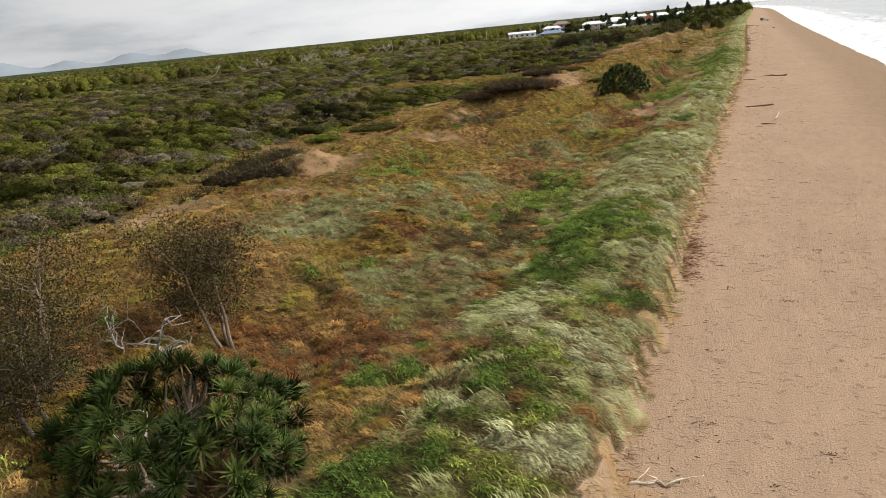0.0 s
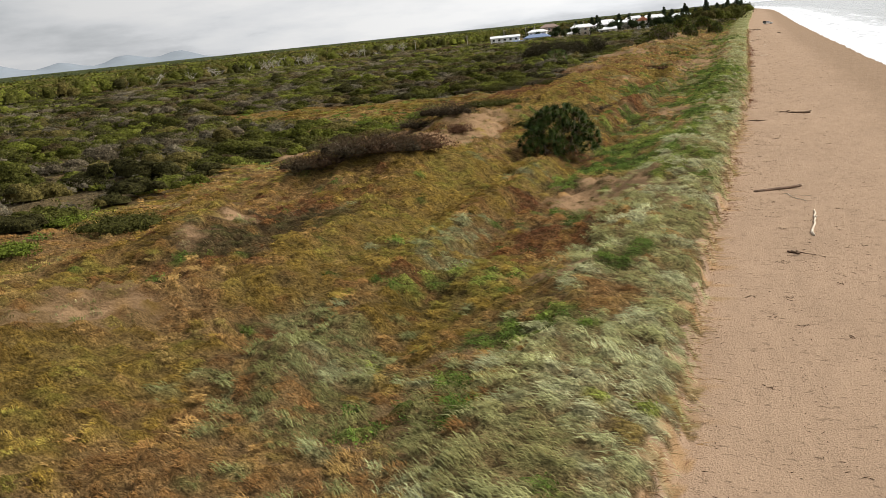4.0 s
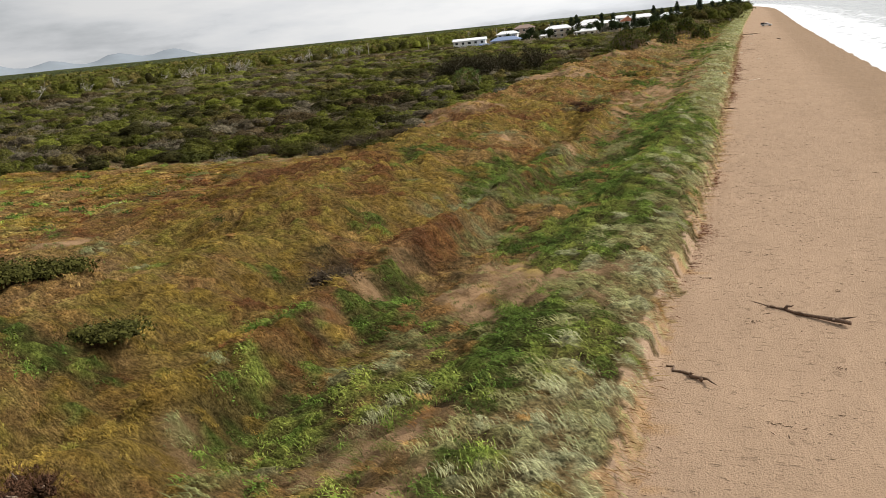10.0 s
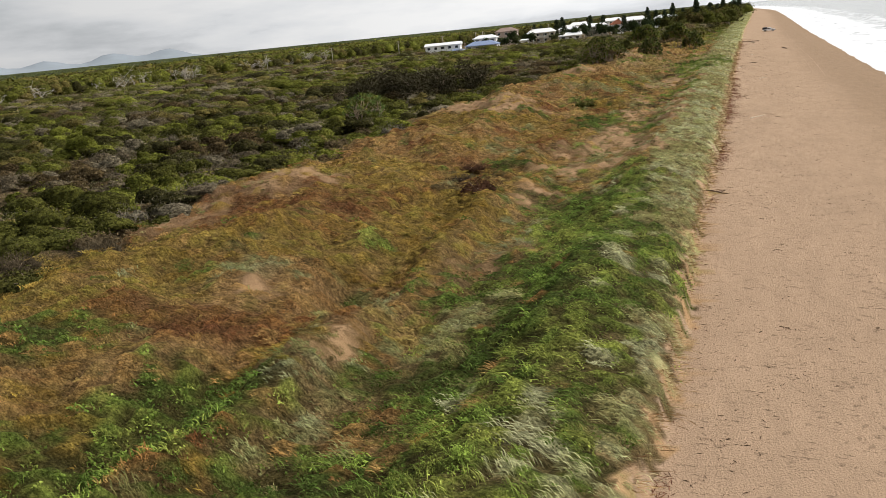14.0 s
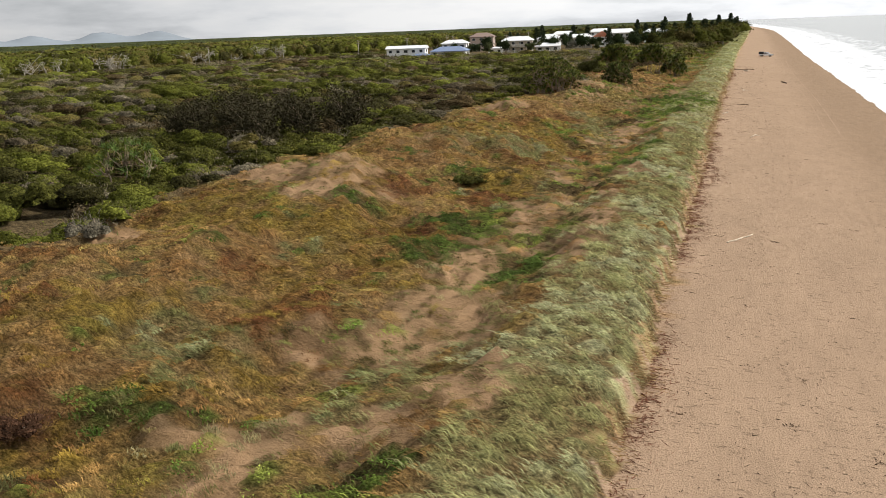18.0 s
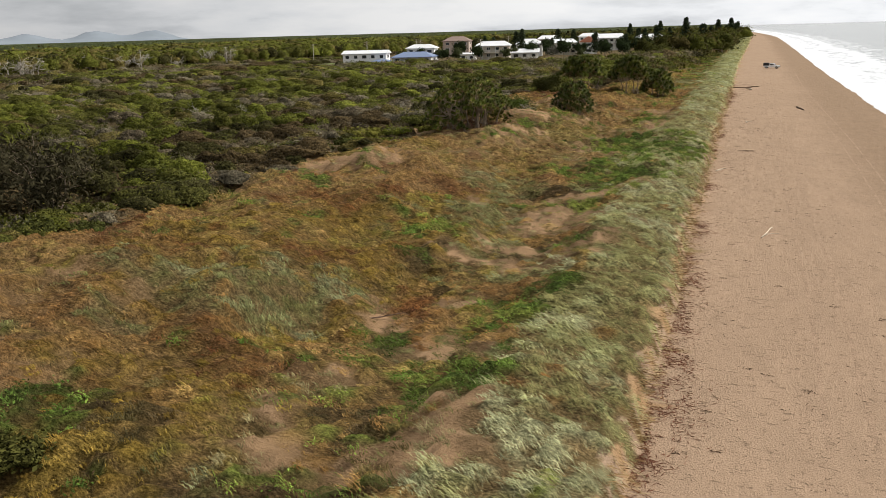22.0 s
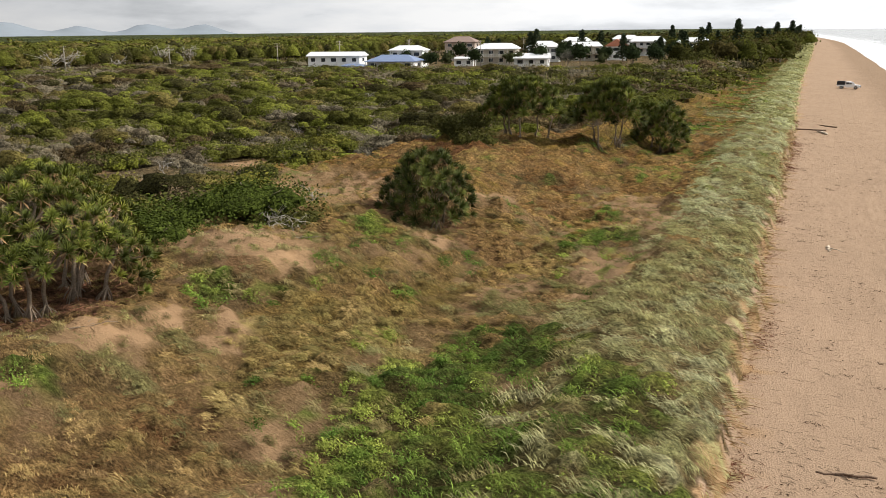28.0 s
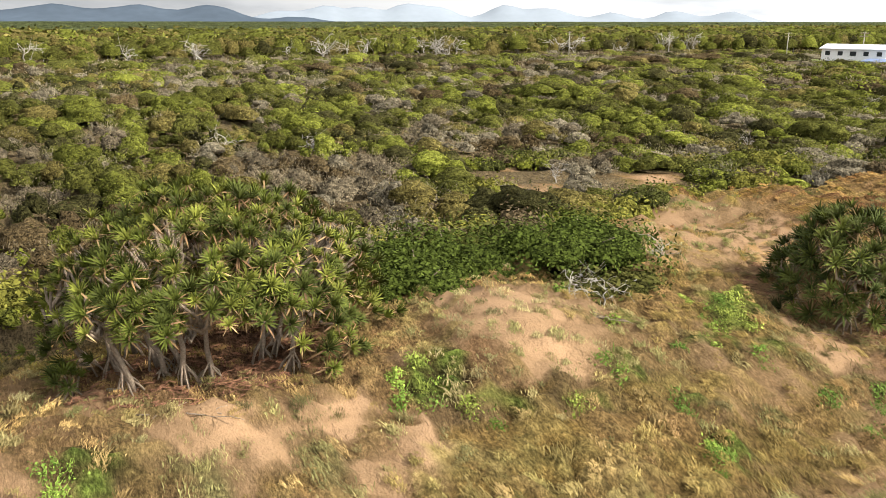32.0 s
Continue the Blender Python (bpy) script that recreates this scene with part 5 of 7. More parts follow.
def scatter(x0, x1, y0, y1, cell):
    """Jittered places, about one in each cell."""
    a, b = np.meshgrid(np.arange(x0, x1, cell), np.arange(y0, y1, cell))
    a, b = a.ravel(), b.ravel()
    return a + rng.uniform(-0.45, 0.45, len(a)) * cell, b + rng.uniform(-0.45, 0.45, len(b)) * cell


def scrub_band(name, x0, x1, y0, y1, cell, per, leaf, label, flat=1.0):
    x, y = scatter(x0, x1, y0, y1, cell)
    ragged = scrub_x(y + 7 * (fbm(x / 8, y / 8, 104, 2) - 0.5) * step01(-44, -56, x))
    ok = (x < ragged - 0.5) & (x > forest_x(y)) & open_scrub(x, y) & ~((x > -172) & (y > 572) & (x < -40))
    x, y = x[ok], y[ok]
    n = len(x)
    da, db, dc, heart = cushions(x, y, max(5.5, 1.9 * cell))
    size = cell * rng.choice([0.35, 0.6, 0.9], n, p=[0.3, 0.4, 0.3]) * rng.uniform(0.8, 1.25, n)
    edge = np.clip((scrub_x(y) - x) / 9, 0.45, 1)
    tall = fbm(x / 30, y / 30, 103, 2)
    top = (0.8 + 2.5 * db ** 1.3) * (0.6 + 0.8 * tall) * edge * flat     # the cushion's height at its heart
    lift = top * np.clip(1 - 2.1 * heart ** 2, 0, 1)
    h = np.clip(size * rng.uniform(0.40, 0.75, n) + 0.25, 0.4, 1.7) * (0.6 + 0.4 * edge)
    c = np.stack([x, y, ground_z(x, y) - 0.15 + 0.6 * lift], -1)
    rad = np.stack([size * rng.uniform(1.1, 1.8, n), size * rng.uniform(0.65, 1.0, n), h], -1)
    tint = bush_tints(x, y, dc)
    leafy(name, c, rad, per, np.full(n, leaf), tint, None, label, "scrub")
    return n


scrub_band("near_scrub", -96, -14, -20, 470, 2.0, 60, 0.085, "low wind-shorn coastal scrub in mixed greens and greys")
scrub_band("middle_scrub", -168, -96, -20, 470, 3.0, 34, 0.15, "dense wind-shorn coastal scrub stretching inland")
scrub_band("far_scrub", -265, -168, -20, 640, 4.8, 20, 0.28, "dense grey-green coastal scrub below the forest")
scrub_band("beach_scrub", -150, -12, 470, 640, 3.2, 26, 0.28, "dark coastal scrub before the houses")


def forest_band(name, x0, x1, y0, y1, cell, per, leaf, ok_of, label, hi=7.5, dark=1.0):
    x, y = scatter(x0, x1, y0, y1, cell)
    ok = ok_of(x, y)
    x, y = x[ok], y[ok]
    n = len(x)
    size = cell * rng.uniform(0.55, 0.85, n)
    top = hi * rng.uniform(0.55, 1.15, n)
    c = np.stack([x, y, 1.0 + top * 0.45], -1)
    rad = np.stack([size, size * rng.uniform(0.8, 1.2, n), top * 0.55], -1)
    tint = GREENS[rng.choice(5, n, p=[0.26, 0.32, 0.1, 0.10, 0.22])] * rng.uniform(0.8, 1.25, (n, 1)) * dark
    stems = []
    for i in np.nonzero(rng.uniform(size=n) < 0.25)[0][:500]:   # some stems show under the crowns
        b0 = c[i] + [rng.normal(0, 1), rng.normal(0, 1), -top[i] * 0.45]
        sv, sf = tube([b0, b0 + [rng.normal(0, 0.4), rng.normal(0, 0.4), top[i] * 0.55]], [0.16, 0.1], 4)
        stems.append((sv, sf, (0.34, 0.30, 0.25)))
    leafy(name, c, rad, per, np.full(n, leaf), tint, None, label, "forest", -0.35, 6, stems)


town = lambda x, y: ~((x > -180) & (x < -40) & (y > 560) & (y < 800))
forest_band("front_forest", -330, -190, 100, 800, 5.2, 46, 0.45, lambda x, y: (x < forest_x(y)) & (x > forest_x(y) - 50) & town(x, y),
            "eucalypt and paperbark trees at the edge of the forest")
forest_band("inland_forest", -680, -190, 60, 1400, 17, 22, 1.3, lambda x, y: (x < forest_x(y) - 48) & town(x, y), "green forest reaching inland")
forest_band("coast_forest", -200, -12, 800, 1400, 14, 14, 1.6, lambda x, y: x < -40, "dark forest beyond the houses", 7.5, 0.55)
fy = steps((-400, 4800, 36))
fx = steps((-4700, -20, 36))
FX, FY = np.meshgrid(fx, fy, indexing="ij")
FX = FX + rng.uniform(-9, 9, FX.shape)
FZ = -3 + (7.0 + 3.8 * fbm(FX / 60, FY / 60, 111, 3)) * np.clip(step01(-520, -900, FX) + step01(1250, 1450, FY), 0, 1)
v = np.stack([FX, FY, FZ], -1).reshape(-1, 3)
tint = np.array([0.060, 0.070, 0.026]) * (0.6 + 0.9 * fbm(FX / 45, FY / 45, 112, 2))[..., None]
thing("far_forest", mesh_of("far_forest", v, [rows_to_quads(len(fx), len(fy))], M_CANOPY, tint.reshape(-1, 3)), "unbroken forest canopy towards the horizon", "forest", "stuff")

# ---------------------------------------------------------------- screw pines
def rosette(leaves, length, tints, name):
    """A head of long strap leaves that arch outwards."""
    p = Pile()
    for i in range(leaves):
        a = i * 2.399963 + rng.uniform(-0.2, 0.2)
        e = radians(82 - 66 * (i / leaves) ** 0.8 + rng.uniform(-8, 8)) if i / leaves < 0.84 else radians(rng.uniform(-55, -5))
        ln = length * rng.uniform(0.8, 1.15)
        o = np.array([math.cos(a), math.sin(a), 0.0])
        side = np.array([-o[1], o[0], 0.0])
        up = np.array([0, 0, 1.0])
        w = 0.021 * rng.uniform(0.8, 1.2)
        pts = [o * 0.04, o * (0.04 + ln * 0.5 * math.cos(e)) + up * ln * 0.5 * math.sin(e),
               o * (0.04 + ln * (0.72 * math.cos(e) + 0.22)) + up * ln * (0.86 * math.sin(e) - 0.08)]
        v = [pts[0] - side * w, pts[0] + side * w, pts[1] - side * w * 1.1, pts[1] + side * w * 1.1, pts[2]]
        t = np.array(tints[0] if i / leaves < 0.84 else tints[1]) * rng.uniform(0.75, 1.25)
        p.add(v, [np.array([[0, 1, 3, 2]]), np.array([[2, 3, 4]])], t)
    return p.mesh(name, M_PAND)


GREEN_HEAD = ((0.092, 0.108, 0.018), (0.22, 0.14, 0.065))
HEADS = [rosette(34, 0.48, GREEN_HEAD, "leaf_rosette"), rosette(30, 0.43, ((0.148, 0.158, 0.027), (0.30, 0.20, 0.10)), "leaf_rosette"),
         rosette(36, 0.52, ((0.054, 0.064, 0.013), (0.17, 0.10, 0.05)), "leaf_rosette")]
SMALL_HEADS = [rosette(20, 0.72, GREEN_HEAD, "leaf_rosette"), rosette(18, 0.8, ((0.10, 0.15, 0.036), (0.22, 0.17, 0.09)), "leaf_rosette")]


# darker heads for backlit screw pines: shade put into the leaf colour
SHADED_HEADS = [rosette(34, 0.56, ((0.070, 0.082, 0.018), (0.18, 0.115, 0.052)), "leaf_rosette"), rosette(30, 0.5, ((0.105, 0.118, 0.024), (0.20, 0.14, 0.065)), "leaf_rosette"),
              rosette(36, 0.62, ((0.048, 0.060, 0.015), (0.15, 0.09, 0.042)), "leaf_rosette")]


# the same with still more shade in the leaf colour
DEEP_SHADE_HEADS = [rosette(36, 0.58, ((0.034, 0.052, 0.012), (0.085, 0.058, 0.028)), "leaf_rosette"), rosette(32, 0.5, ((0.055, 0.076, 0.015), (0.11, 0.08, 0.035)), "leaf_rosette")]


def aim(pos, direction, spin, size):
    q = Vector(direction).to_track_quat("Z", "Y")
    return Matrix.LocRotScale(Vector(pos), q @ Euler((0, 0, spin)).to_quaternion(), (size,) * 3)


def screw_pine(name, label, rx, ry, h, heads, trunks, meshes, skirt=0.12, seed=1, bare=None, big=1.0, hollow=None):
    """A spreading clump: prop roots, forked limbs, and leaf heads over a dome."""
    r = np.random.default_rng(seed)
    tree = empty(name, label, "pandanus tree", "screw pines on the dune")
    ends = []
    for i in range(heads):
        k = (i + 0.5) / heads
        zz = skirt + (1 - skirt) * (1 - k) ** 0.85
        a = i * 2.399963 + r.uniform(-0.25, 0.25)
        rr = math.sqrt(max(0.02, 1 - (zz * 0.97) ** 2)) * r.uniform(0.78, 1.06)
        lob = 1 + 0.08 * math.sin(3 * a + seed) + 0.06 * math.sin(5 * a + 2 * seed)
        p = np.array([rx * rr * lob * math.cos(a), ry * rr * lob * math.sin(a), h * zz * r.uniform(0.88, 1.03)])
        if bare is not None and p[0] / rx * bare[0] + p[1] / ry * bare[1] > 0.52 and p[2] < 0.42 * h:   # the side where the stems stand bare
            p = np.array([p[0] * 0.86, p[1] * 0.86, h * r.uniform(0.44, 0.6)])
        if hollow is not None and math.hypot(p[0] - hollow[0], p[1] - hollow[1]) < hollow[2]:   # a gap in the crown
            p[2] *= 0.5
        ends.append(p)
        out = Vector((p[0] / rx, p[1] / ry, 0.35 + p[2] / h)).normalized() + Vector(r.normal(0, 0.18, 3))
        part("leaf_rosette", meshes[i % len(meshes)], tree, "", aim(p, out, r.uniform(0, 6), r.uniform(0.75, 1.15) * big))
    ends = np.array(ends)
    bases = []
    for i in range(trunks):
        a = i * 2 * math.pi / trunks + r.uniform(-0.4, 0.4)
        bases.append(np.array([rx * 0.6 * math.cos(a) * r.uniform(0.4, 1.2), ry * 0.6 * math.sin(a) * r.uniform(0.4, 1.2), -0.15]))
    for i, b0 in enumerate(bases):
        fork = b0 * [1.25, 1.25, 0] + np.array([0, 0, h * r.uniform(0.34, 0.5)])
        p = Pile()
        p.add(*tube(bent(b0, fork, (0, 0, 0.1), 5, 0.07), np.linspace(0.095, 0.065, 5), 6))
        near = np.argsort(np.linalg.norm(ends - (fork + [b0[0] * 0.6, b0[1] * 0.6, h * 0.2]), axis=1))
        part("trunk", p.mesh("trunk", M_BARK, True), tree, "grey ringed trunk")
        for e in near[:min(14, max(3, int(heads / trunks * 0.6)))]:
            v, f = tube(bent(fork, ends[e] * 0.97, (0, 0, -0.25), 4, 0.1), np.linspace(0.07, 0.04, 4), 5)
            part("limb", mesh_of("limb", v, f, M_BARK, None, True), tree)
        for j in range(7):
            a = j * 0.9 + r.uniform(-0.3, 0.3)
            st = b0 + (fork - b0) * r.uniform(0.22, 0.42)
            en = np.array([b0[0] + math.cos(a) * r.uniform(0.3, 0.6), b0[1] + math.sin(a) * r.uniform(0.3, 0.6), -0.2])
            v, f = tube(bent(st, en, (math.cos(a) * 0.06, math.sin(a) * 0.06, 0.05), 3, 0.01), [0.035, 0.03, 0.035], 5)
            part("prop_root", mesh_of("prop_root", v, f, M_BARK, None, True), tree)
    return tree


def plant(ob, x, y, turn=0.0, dz=0.0):
    ob.matrix_basis = pose(x, y, float(ground_z(x, y)) + dz, 0, 0, turn)
    return ob


plant(screw_pine("screw_pine", "broad many-stemmed screw pine with prop roots on the sandy ridge", 4.9, 5.6, 5.5, 800, 21, HEADS, 0.05, 3, (0.84, -0.54)), -29.2, 350.75)
plant(screw_pine("screw_pine", "rounded dark green screw pine beside bare sand", 2.7, 2.7, 4.3, 230, 5, SHADED_HEADS, 0.06, 5, None, 1.15), -21.6, 373.6)
plant(screw_pine("screw_pine", "dense dark screw pine dome in a dune hollow", 3.35, 3.2, 3.9, 300, 5, DEEP_SHADE_HEADS, 0.0, 8, None, 1.15), -17.1, 122.0)
plant(screw_pine("screw_pine", "low spreading screw pine with bare pale limbs", 3.9, 3.4, 3.6, 280, 6, DEEP_SHADE_HEADS, 0.02, 11, None, 1.2, (0.6, -0.4, 1.5)), -16.0, 18.0)
plant(screw_pine("screw_pine", "screw pine on stilt roots at the scrub edge", 3.2, 3.2, 4.4, 90, 3, SMALL_HEADS, 0.35, 13), -48.5, 267.5)
plant(screw_pine("screw_pine", "rounded screw pine on a bare trunk", 4.0, 3.9, 6.2, 210, 4, HEADS, 0.42, 15, None, 1.9), -18.7, 410.8)
plant(screw_pine("screw_pine", "umbrella-shaped screw pine on bare pale stems", 4.4, 4.2, 6.3, 230, 5, HEADS, 0.46, 16, None, 1.9), -27.1, 409.2)
plant(screw_pine("screw_pine", "dark screw pine leaning from the wind", 2.8, 3.4, 5.0, 150, 4, HEADS, 0.2, 17, None, 1.8), -14.6, 418.5)
plant(screw_pine("young_screw_pine", "young screw pine rooted in sand", 0.5, 0.5, 0.6, 9, 1, HEADS, 0.3, 19), -28.7, 346.0)


# ---------------------------------------------------------------- other trees and shrubs
def wispy_tree(name, label, h, spread, tint, dens=900, seed=1, lean=(-0.9, 0.3), trunks=3, category="tree", leaf=0.13, group=""):
    """A thin-crowned tree: forked stems, twigs and narrow hanging sprays."""
    r = np.random.default_rng(seed)
    tree = empty(name, label, category, group)
    tips = []
    for i in range(trunks):
        p = Pile()
        a = r.uniform(0, 6.28)
        b0 = np.array([math.cos(a), math.sin(a), 0]) * 0.25 + [0, 0, -0.15]
        top = np.array([lean[0] * h * 0.35 + math.cos(a) * spread * 0.35, lean[1] * h * 0.35 + math.sin(a) * spread * 0.35, h * r.uniform(0.6, 0.75)])
        stem = bent(b0, top, (0, 0, 0.1), 7, 0.08)
        p.add(*tube(stem, np.linspace(0.09, 0.035, 7), 6))
        for j in range(9):
            s = stem[r.integers(2, 7)]
            a2 = r.uniform(0, 6.28)
            e = s + np.array([math.cos(a2) * spread * r.uniform(0.3, 0.75) + lean[0] * 0.6, math.sin(a2) * spread * r.uniform(0.3, 0.75) + lean[1] * 0.6, h * r.uniform(0.08, 0.33)])
            v, f = tube(bent(s, e, (0, 0, 0.12), 4, 0.06), [0.03, 0.022, 0.014, 0.008], 4)
            part("branch", mesh_of("branch", v, f, M_BARK, None, True), tree)
            tips.append(e)
            tips.append((s + e) / 2 + r.normal(0, 0.15, 3))
        part("trunk", p.mesh("trunk", M_BARK, True), tree, "slender grey stem")
    tips = np.array(tips)
    k = r.integers(0, len(tips), dens)
    pos = tips[k] + r.normal(0, 0.42, (dens, 3)) * [spread / 2.4, spread / 2.4, h / 6]
    nor = r.normal(size=(dens, 3))
    nor /= np.linalg.norm(nor, axis=1, keepdims=True)
    v, f, c = rhombs(pos, nor, leaf * r.uniform(0.6, 1.5, dens), np.array(tint) * r.uniform(0.65, 1.35, (dens, 1)), 0.3)
    part("crown", mesh_of("crown", v, [f], M_LEAF, c), tree)
    return tree


plant(wispy_tree("she_oak", "thin wind-bent she-oak with brownish foliage", 5.2, 2.7, (0.075, 0.058, 0.026), 15000, 21, leaf=0.07), -19.9, 26.4)
plant(wispy_tree("she_oak", "bushy brown-green she-oak beside screw pines", 5.0, 3.2, (0.060, 0.050, 0.022), 13000, 22, leaf=0.06), -22.8, 20.0)
plant(wispy_tree("she_oak", "bushy brown-green she-oak with dead lower limbs", 4.2, 3.0, (0.046, 0.038, 0.018), 13000, 23, leaf=0.06), -20.4, 17.4)
thicket = wispy_tree("she_oak", "dark she-oak in a thicket at the scrub edge", 6.0, 3.6, (0.046, 0.040, 0.021), 3000, 25, (-0.4, 0.2), 5, group="she-oak thicket", leaf=0.22)
plant(thicket, -52, 296)
for i, (x, y) in enumerate([(-46.5, 297), (-49, 291), (-56.5, 299), (-60.5, 293), (-64, 297), (-55, 305), (-61, 303), (-42.5, 300)]):
    copy_thing(thicket, pose(x, y, float(ground_z(x, y)) - 0.3 * (i % 3), 0, 0, 47 * i))
tuckeroo = wispy_tree("banksia_tree", "low round-topped tree with bare pale stems on the sand", 3.2, 2.6, (0.062, 0.062, 0.018), 7000, 27, (-0.3, 0.1), 5, leaf=0.16)
plant(tuckeroo, -32.5, 407, 0, -0.8)


def shrub(name, label, rx, ry, h, leaves, leaf, tint, seed, group="", dead=0.0):
    """A low wind-shorn shrub: crooked limbs under a sheared dome of leaves."""
    s = empty(name, label, "shrub", group)
    lobes = []
    for i in range(5):
        a = i * 1.26 + rng.uniform(-0.3, 0.3)
        e = np.array([rx * 0.62 * math.cos(a) - 0.15 * rx, ry * 0.62 * math.sin(a), h * rng.uniform(0.45, 0.75)])
        lobes.append(e)
        if i % 2 == 0 or dead:
            v, f = tube(bent((0.1 * math.cos(a), 0.1 * math.sin(a), -0.2), e, (0, 0, 0.1), 4, 0.06), np.linspace(0.06, 0.02, 4), 5)
            part("branch", mesh_of("branch", v, f, M_DEAD if dead else M_BARK, None, True), s)
    lobes = np.array(lobes + [[0, 0, h * 0.5]] + [[rx * 0.35 * math.cos(a), ry * 0.35 * math.sin(a), h * 0.6] for a in (0.5, 2.6, 4.4)])
    n = len(lobes)
    c = lobes * [1, 1, 0.35]
    rad = np.stack([np.full(n, rx * 0.56), np.full(n, ry * 0.56), np.full(n, h * 0.68) * rng.uniform(0.8, 1.05, n)], -1)
    t = np.array(tint) * rng.uniform(0.85, 1.15, (n, 1))
    leafy("foliage", c, rad, int(leaves * 1.3) // n, np.full(n, leaf * 0.85), t, s, "", "", -0.2, core=0.78)
    return s


# named shrubs on the dune
def put_shrub(label, x, y, rx, ry, h, tint, leaves=1100, leaf=0.12, turn=0.0, dead=0.0):
    plant(shrub("shrub", label, rx, ry, h, leaves, leaf, tint, 0, dead=dead), x, y, turn)


DARKB, LUSH, OLIVE, RUST = (0.066, 0.050, 0.030), (0.056, 0.074, 0.013), (0.072, 0.070, 0.018), (0.105, 0.055, 0.032)
for x, y, rx, ry, h, tn in ((-40.4, 54.6, 2.4, 1.7, 1.5, DARKB), (-37.4, 54.8, 2.6, 1.8, 1.7, (0.062, 0.048, 0.026)), (-34.6, 55.0, 2.0, 1.5, 1.3, DARKB),
                           (-40.4, 63.0, 2.2, 1.6, 1.5, (0.058, 0.056, 0.022)), (-38.2, 63.6, 1.6, 1.4, 1.1, DARKB)):
    put_shrub("dark wind-shorn shrub beside bare sand", x, y, rx * 1.2, ry * 1.2, h, tn, 2600, 0.12, float(rng.uniform(-25, 5)))
for x, y, rx, ry, h, tn in ((-34.6, 105.8, 1.8, 1.1, 0.7, DARKB), (-32.8, 106.4, 2.3, 1.4, 0.9, (0.068, 0.042, 0.024)), (-30.7, 107.0, 2.4, 1.5, 1.1, DARKB), (-28.7, 107.6, 2.4, 1.5, 1.0, (0.062, 0.038, 0.022)),
                           (-26.9, 108.8, 2.1, 1.5, 1.0, DARKB), (-26.3, 110.8, 2.2, 1.6, 1.1, (0.085, 0.046, 0.024)), (-28.6, 110.0, 2.4, 1.6, 1.2, DARKB), (-31.2, 109.2, 2.2, 1.5, 1.0, (0.075, 0.045, 0.025)),
                           (-35.6, 134.2, 2.0, 1.4, 1.1, DARKB), (-32.6, 133.6, 2.2, 1.4, 1.2, (0.060, 0.044, 0.026)), (-30.2, 132.6, 1.8, 1.2, 1.0, DARKB), (-29.0, 128.4, 1.6, 1.1, 0.6, (0.090, 0.048, 0.028))):
    put_shrub("wind-combed brown shrub on a dune crest", x, y, rx * 1.2, ry * 1.2, h * 1.3, [q * 1.25 for q in tn], 2600, 0.10, float(rng.uniform(-25, 5)))
BRIGHT = (0.120, 0.150, 0.022)
for x, y, rx, ry, h in ((-41.5, 141.0, 3.2, 2.2, 0.9), (-46.0, 145.5, 3.4, 2.6, 1.0), (-50.5, 150.0, 3.2, 2.4, 0.9), (-43.5, 151.0, 2.8, 2.0, 0.8), (-51.5, 156.0, 3.0, 2.0, 0.7), (-39.0, 145.0, 2.2, 1.8, 0.8),
                       (-44.0, 38.0, 3.0, 2.2, 0.9), (-47.0, 43.5, 3.2, 2.4, 1.0), (-51.5, 50.0, 3.4, 2.6, 1.0), (-57.0, 58.0, 3.4, 2.6, 1.0), (-47.5, 88.5, 2.4, 1.6, 0.6), (-52.5, 98.0, 2.6, 1.8, 0.8)):
    put_shrub("low bright green shrub among dune grass", x, y, rx, ry, h, BRIGHT, 1500, 0.11, float(rng.uniform(-30, 30)))
for x, y, rx, ry, h, tn in ((-33.0, 193.6, 2.2, 1.6, 1.0, OLIVE), (-36.5, 195.6, 2.6, 1.8, 1.3, (0.085, 0.066, 0.040)), (-40.5, 195.2, 2.4, 1.7, 1.2, (0.11, 0.09, 0.058)),
                           (-44.5, 196.6, 2.6, 1.9, 1.4, OLIVE), (-31.4, 197.2, 1.8, 1.3, 0.8, (0.085, 0.066, 0.040)), (-48.5, 196.0, 2.4, 1.7, 1.2, DARKB)):
    put_shrub("wind-shorn shrub at the edge of a grassy hollow", x, y, rx, ry, h, tn, 1800, 0.10, float(rng.uniform(-25, 5)))
put_shrub("flat dark green shrub on a dune", -43.5, 95.5, 3.8, 2.4, 1.0, OLIVE, 2200, 0.11)
put_shrub("dark green shrub beside a sandy track", -31.2, 144.2, 2.4, 1.7, 0.9, OLIVE, 1500, 0.11)
put_shrub("dark green shrub beside a sandy track", -28.6, 145.6, 1.8, 1.2, 0.7, OLIVE, 1000, 0.11)
put_shrub("rusty dead shrub in a hollow", -16.3, 131.2, 1.2, 1.0, 0.6, RUST, 900, 0.08)
put_shrub("green mat shrub on sand", -22.6, 133.6, 1.6, 1.1, 0.6, OLIVE, 900, 0.09)
put_shrub("low green mat shrub in dry grass", -21.5, 140.5, 1.8, 1.2, 0.5, OLIVE, 900, 0.09)
put_shrub("grey-brown twiggy shrub in a trough", -17.0, 150.8, 1.4, 1.0, 0.7, (0.10, 0.075, 0.05), 1200, 0.08)
put_shrub("grey-brown dead shrub in dry grass", -18.3, 153.5, 1.6, 1.3, 0.8, (0.10, 0.075, 0.05), 1400, 0.08)
put_shrub("low rusty red shrub on the dune", -20.3, 228.0, 1.7, 1.2, 0.5, RUST, 1400, 0.08)
put_shrub("dark twiggy shrub on the dune", -19.7, 223.6, 1.2, 0.9, 0.6, (0.07, 0.052, 0.036), 900, 0.08)
